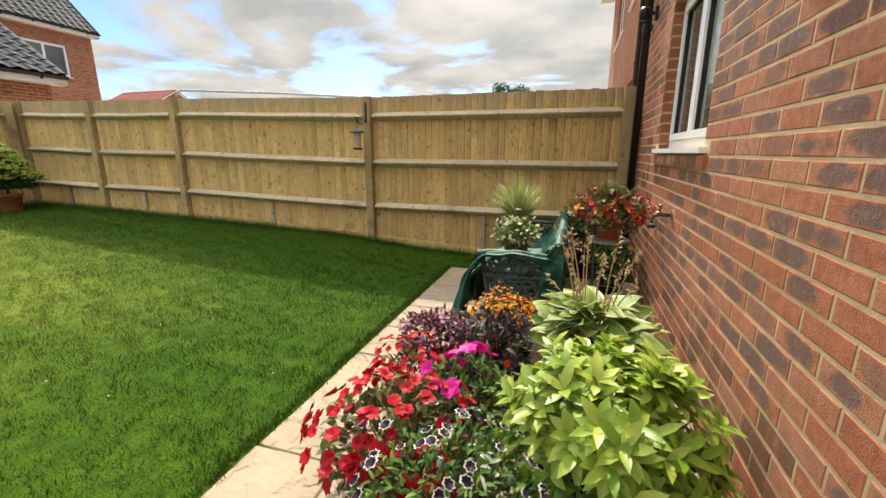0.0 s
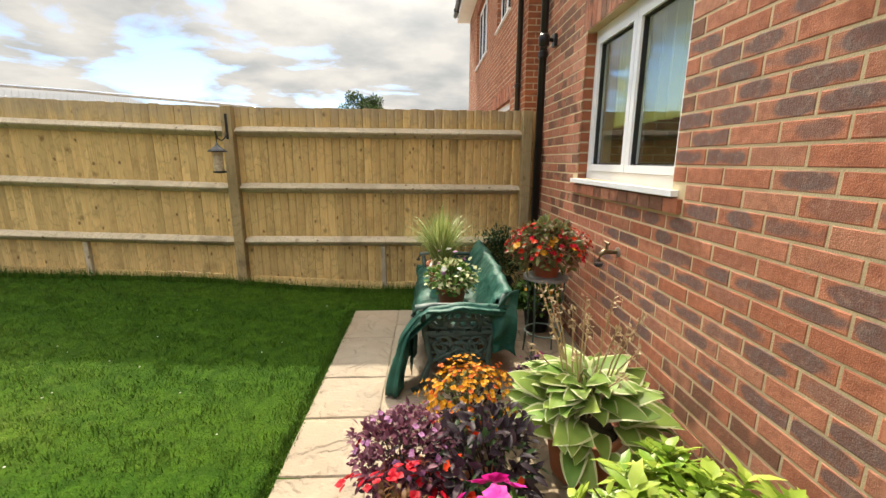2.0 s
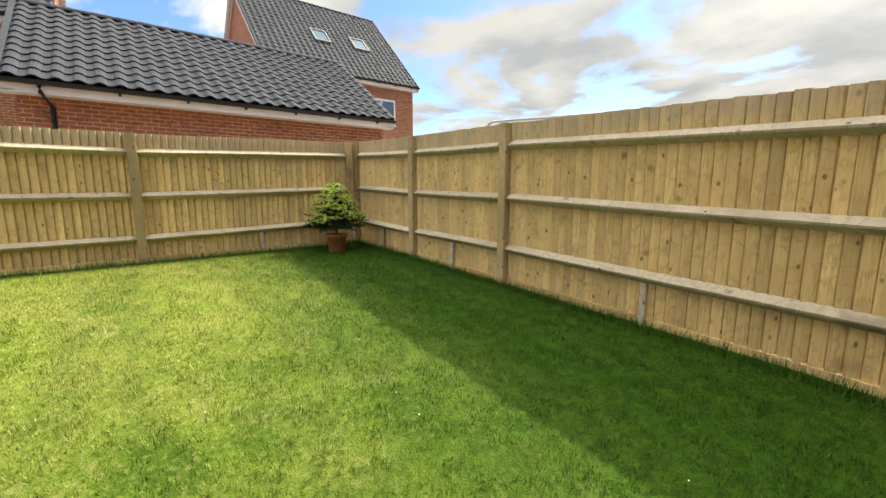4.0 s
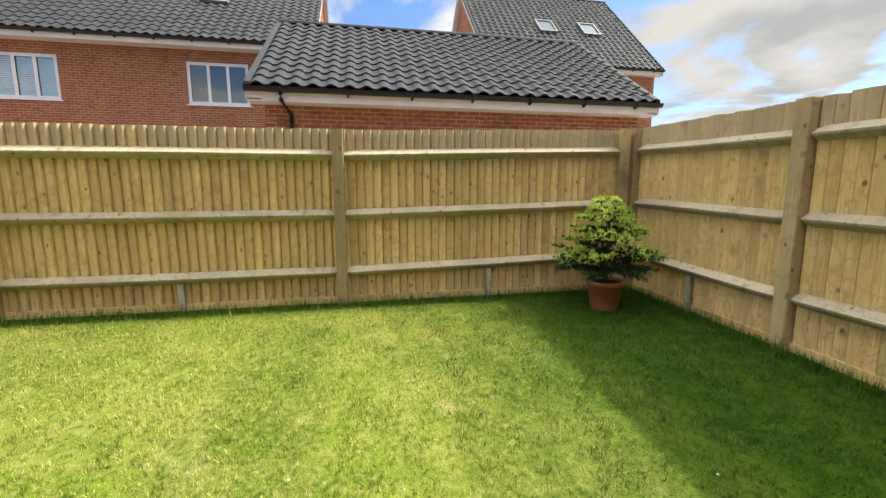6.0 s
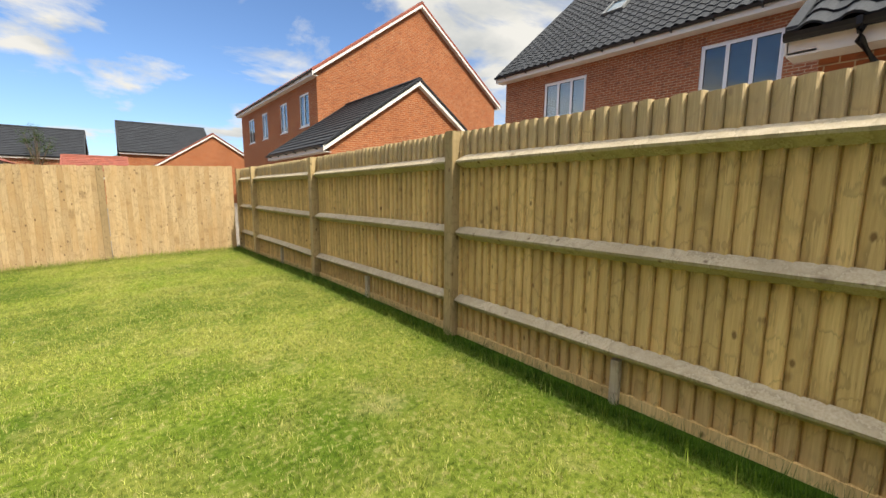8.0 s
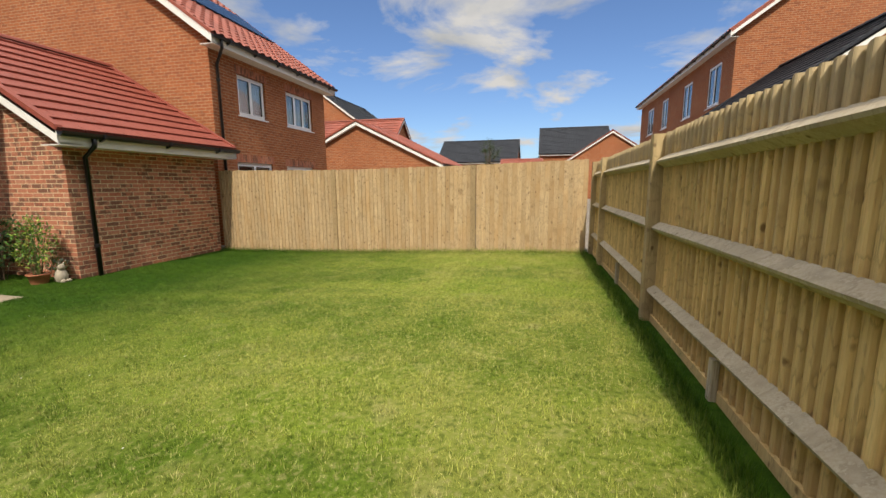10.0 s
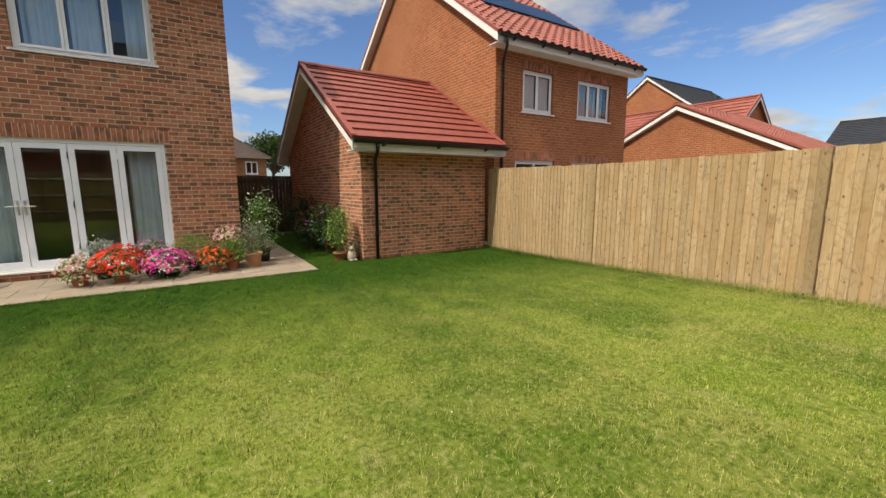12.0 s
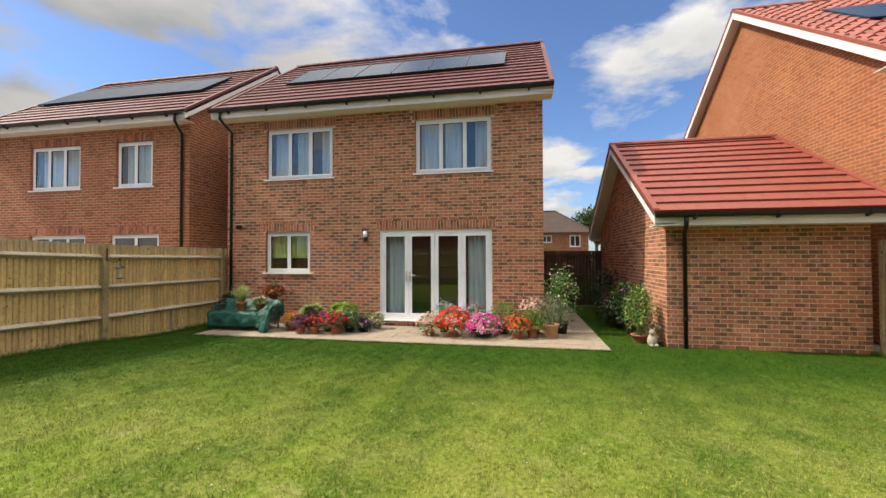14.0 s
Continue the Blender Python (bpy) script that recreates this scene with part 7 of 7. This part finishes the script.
# ---- fir in its pot ----
def fir():
    x, y = -9.09, -0.64
    th = thing("potted_fir", "young fir with pale new growth in a terracotta pot", "conifer", (x, y, ground_z(x, y)))
    pot_parts(th, 0.17, 0.27, TERRACOTTA, "terracotta pot")
    r = random.Random(5)
    rng = np.random.default_rng(5)
    wood = MB().tube([(0, 0, 0.27), (0.01, 0, 0.6), (0, 0.01, 0.98)], [0.022, 0.016, 0.005], 8)
    spots, ways, tips, tipways = [], [], [], []
    for tier in range(8):
        z = 0.36 + tier * 0.092
        reach = 0.56 * (1 - tier / 8.5) ** 0.8 + 0.02
        count = 13 - tier
        for k in range(count):
            a = k * 6.2832 / count + tier * 0.5 + r.uniform(-0.2, 0.2)
            L = reach * r.uniform(0.72, 1.06)
            d = Vector((math.cos(a), math.sin(a), 0))
            up0, sag = r.uniform(0.0, 0.16), r.uniform(0.0, 0.08)
            pts = [Vector((0, 0, z)) + d * L * t + Vector((0, 0, up0 * t * L * 2 - sag * t * t)) for t in (0, 0.35, 0.7, 1.0)]
            wood.tube(pts, [0.008, 0.006, 0.004, 0.002], 4)
            limbs = [(pts, 1.0)]
            for s in (-1, 1):
                for t in (0.35, 0.55, 0.75):
                    o = pts[0].lerp(pts[-1], t) + Vector((0, 0, 0.01))
                    q = Matrix.Rotation(s * 0.75, 3, "Z") @ d
                    e = o + q * L * 0.42 * (1.05 - t) + Vector((0, 0, 0.02))
                    limbs.append(([o, o.lerp(e, 0.5), e], 0.5))
            for line, _ in limbs:
                a0, b0 = line[0], line[-1]
                ln = (b0 - a0).length
                n = int(ln / 0.0065)
                for i in range(n):
                    t = i / max(1, n)
                    seg = min(int(t * (len(line) - 1)), len(line) - 2)
                    loc = t * (len(line) - 1) - seg
                    p = line[seg].lerp(line[seg + 1], loc)
                    f = (b0 - a0).normalized()
                    w = Vector((r.gauss(0, 1), r.gauss(0, 1), r.gauss(0.35, 0.7)))
                    w = (w - f * w.dot(f)).normalized() + f * 0.7
                    new_growth = ln * (1 - t) < 0.05 and p.z > 0.46
                    (tips if new_growth else spots).append(tuple(p))
                    (tipways if new_growth else ways).append(tuple(w))
    part("branch_frame", wood, BARK, th)
    for name, P, W, m, L in (("needles", spots, ways, LEAF_FIR, 0.040), ("new_growth", tips, tipways, LEAF_FIR_NEW, 0.042)):
        P, W = np.array(P), np.array(W)
        P = np.repeat(P, 2, 0)
        W = np.repeat(W, 2, 0) + rng.normal(size=P.shape) * 0.35
        n = len(P)
        way = unit(W)
        side = unit(np.cross(way, rng.normal(size=(n, 3)))) * 0.0042
        tip = P + way * (L * rng.uniform(0.7, 1.2, n))[:, None]
        mid = P + way * L * 0.5
        verts = np.stack([P, mid - side, tip, mid + side], 1).reshape(-1, 3)
        part(name, array_mesh(name, verts, np.arange(4 * n).reshape(-1, 4)), m, th, kind="stuff")


fir()


# ---- fittings on the walls and fence ----
def bird_feeder():
    f = thing("bird_feeder", "hanging clear tube bird feeder with a dark metal cap", "bird feeder", (-3.063, -0.27, 1.24))
    part("tray", MB().lathe([(0.02, 0.0), (0.055, 0.006), (0.058, 0.02), (0.05, 0.022)], 20), BLACK, f)
    tube = part("tube", MB().lathe([(0.040, 0.02), (0.042, 0.03), (0.042, 0.20), (0.04, 0.205)], 20), FEEDER_GLASS, f, "pale clear tube half full of seed", True)
    part("cap", MB().lathe([(0.085, 0.195), (0.083, 0.203), (0.05, 0.225), (0.02, 0.250), (0.012, 0.262), (0.006, 0.28)], 24), BLACK, f, "", True)
    part("hanger", MB().tube([(0, 0, 0.275), (0, 0, 0.335)], 0.004, 6), BLACK, f)
    br = thing("bracket", "black curved iron hanging bracket screwed to the fence post", "bracket", (-3.083, 0, 0.04))
    part("plate", MB().box((-0.012, -0.006, 1.52), (0.012, 0.004, 1.76)), BLACK, br)
    part("arm", MB().tube([(0, -0.006, 1.58), (0.0, -0.06, 1.53), (0.005, -0.14, 1.50), (0.012, -0.22, 1.515), (0.02, -0.27, 1.55), (0.02, -0.285, 1.575), (0.02, -0.27, 1.585), (0.02, -0.262, 1.56), (0.02, -0.27, 1.505)], 0.006, 8), BLACK, br, "", True)


FEEDER_GLASS = plain("seed_filled_plastic", (0.50, 0.42, 0.30), 0.25, 0.3, 60.0, 0.001)
bird_feeder()


def wall_fittings():
    t = thing("garden_tap", "weathered brass outside tap on the brick wall", "tap", (0, -1.884, 0.836))
    part("plate", MB().lathe([(0.03, 0), (0.03, 0.008), (0.02, 0.012)], 16), CHROME, t).matrix_local = pose(0, 0, 0, 0, -90, 0)
    part("spout", MB().tube([(0.0, 0, 0), (-0.05, 0, 0.0), (-0.085, 0, 0.005), (-0.11, 0, -0.015), (-0.115, 0, -0.055)], [0.013, 0.014, 0.017, 0.013, 0.012], 10), BRASS, t, "", True)
    part("handle", MB().tube([(-0.075, 0, 0.012), (-0.075, 0, 0.05)], 0.007, 8).tube([(-0.075, -0.03, 0.055), (-0.075, 0.03, 0.055)], 0.008, 8), BRASS, t)
    part("collar", MB().lathe([(0.022, 0.0), (0.026, 0.01), (0.022, 0.02)], 12, (-0.115, 0, -0.085)), BLACK, t)
    c = thing("security_light", "small black security light on a bracket by the downpipe", "light", (0, -0.39, 2.39))
    part("mount", MB().box((-0.03, -0.035, -0.05), (0.0, 0.035, 0.05)), BLACK, c)
    part("arm", MB().tube([(-0.02, 0, 0.0), (-0.08, 0, 0.01)], 0.016, 8), BLACK, c)
    part("head", MB().lathe([(0.03, -0.05), (0.045, -0.045), (0.048, 0.03), (0.035, 0.05)], 16, (-0.11, 0, 0.0)), BLACK, c, "", True)
    lamp = thing("wall_light", "white and black cylinder wall light beside the doors", "wall light", (0, -3.81, 2.07))
    part("shade", MB().lathe([(0.035, 0.03), (0.042, 0.032), (0.042, 0.16), (0.03, 0.165)], 20, (-0.09, 0, 0)), WHITE, lamp, "white opal cylinder", True)
    part("base", MB().lathe([(0.02, -0.07), (0.043, -0.06), (0.043, 0.03), (0.03, 0.032)], 20, (-0.09, 0, 0)), BLACK, lamp, "", True)
    part("mount", MB().box((-0.055, -0.03, -0.06), (0.0, 0.03, 0.02)), BLACK, lamp)


BRASS = plain("dull_brass", (0.19, 0.14, 0.08), 0.45, 0.3, 20.0, 0.0, 0.5, 0.8)
wall_fittings()


def site_fence():
    """A steel mesh fence panel with rounded corners, behind the garden fence."""
    f = thing("site_fence", "galvanised steel mesh site fence with rounded top corners", "fence", (0, 2.5, 0))
    a, b, top = -9.05, -3.6, 2.52
    bend = [(a, 0, 0.05), (a, 0, top - 0.22), (a + 0.03, 0, top - 0.10), (a + 0.10, 0, top - 0.03), (a + 0.22, 0, top), ((a + b) / 2, 0, top - 0.16), (b - 0.22, 0, top - 0.36), (b - 0.06, 0, top - 0.42), (b, 0, top - 0.6), (b, 0, 0.05)]
    part("tube_frame", MB().tube(bend, 0.024, 10), METAL, f, "", True)
    wires = MB()
    x = a + 0.1
    while x < b:
        wires.tube([(x, 0, 0.2), (x, 0, top - 0.04 - 0.37 * (x - a) / (b - a))], 0.0022, 4)
        x += 0.1
    for z in (1.4, 1.65, 1.9, 2.15, 2.4):
        wires.tube([(a, 0, z), (b, 0, z - 0.37)], 0.0022, 4)
    part("wire_mesh", wires, METAL, f, kind="stuff")


site_fence()


# ---- distant trees ----
def tree(label, at, height, spread, seed, dense=420):
    th = thing("tree", label, "tree", at)
    r = random.Random(seed)
    rng = np.random.default_rng(seed)
    wood = MB().tube([(0, 0, 0), (0.1, 0, height * 0.3), (0, 0.1, height * 0.6)], [spread * 0.07, spread * 0.05, spread * 0.02], 8)
    clumps = []
    for k in range(16):
        a, q = r.uniform(0, 6.283), r.uniform(0.2, 0.85)
        p = Vector((math.cos(a) * spread * q, math.sin(a) * spread * q, height * r.uniform(0.5, 0.9)))
        wood.tube([(0, 0, height * 0.35), Vector((0, 0, height * 0.4)).lerp(p, 0.6), p], [spread * 0.025, spread * 0.015, spread * 0.006], 5)
        clumps.append((p, spread * r.uniform(0.28, 0.45)))
    part("trunk", wood, BARK, th)
    pos = np.concatenate([np.array(p) + unit(rng.normal(size=(dense, 3))) * (rng.random((dense, 1)) ** 0.4) * s * np.array([1, 1, 0.8]) for p, s in clumps])
    way = rng.normal(size=pos.shape)
    part("crown", leaf_mesh("crown", pos, way, rng.normal(size=pos.shape), spread * 0.075, spread * 0.05), LEAF_TREE, th, kind="stuff")


tree("distant broad green tree beyond the fence", (-7.9, 40, 0), 8.3, 2.7, 1)
tree("green tree behind the distant brown house", (46, -17, 0), 8.2, 4.2, 2)
tree("thin young street tree far beyond the fence", (-2.4, -56, 0), 7.5, 1.5, 3, 60)
tree("distant dark tree beside the far garages", (-9.6, -62, 0), 5.2, 2.2, 4)
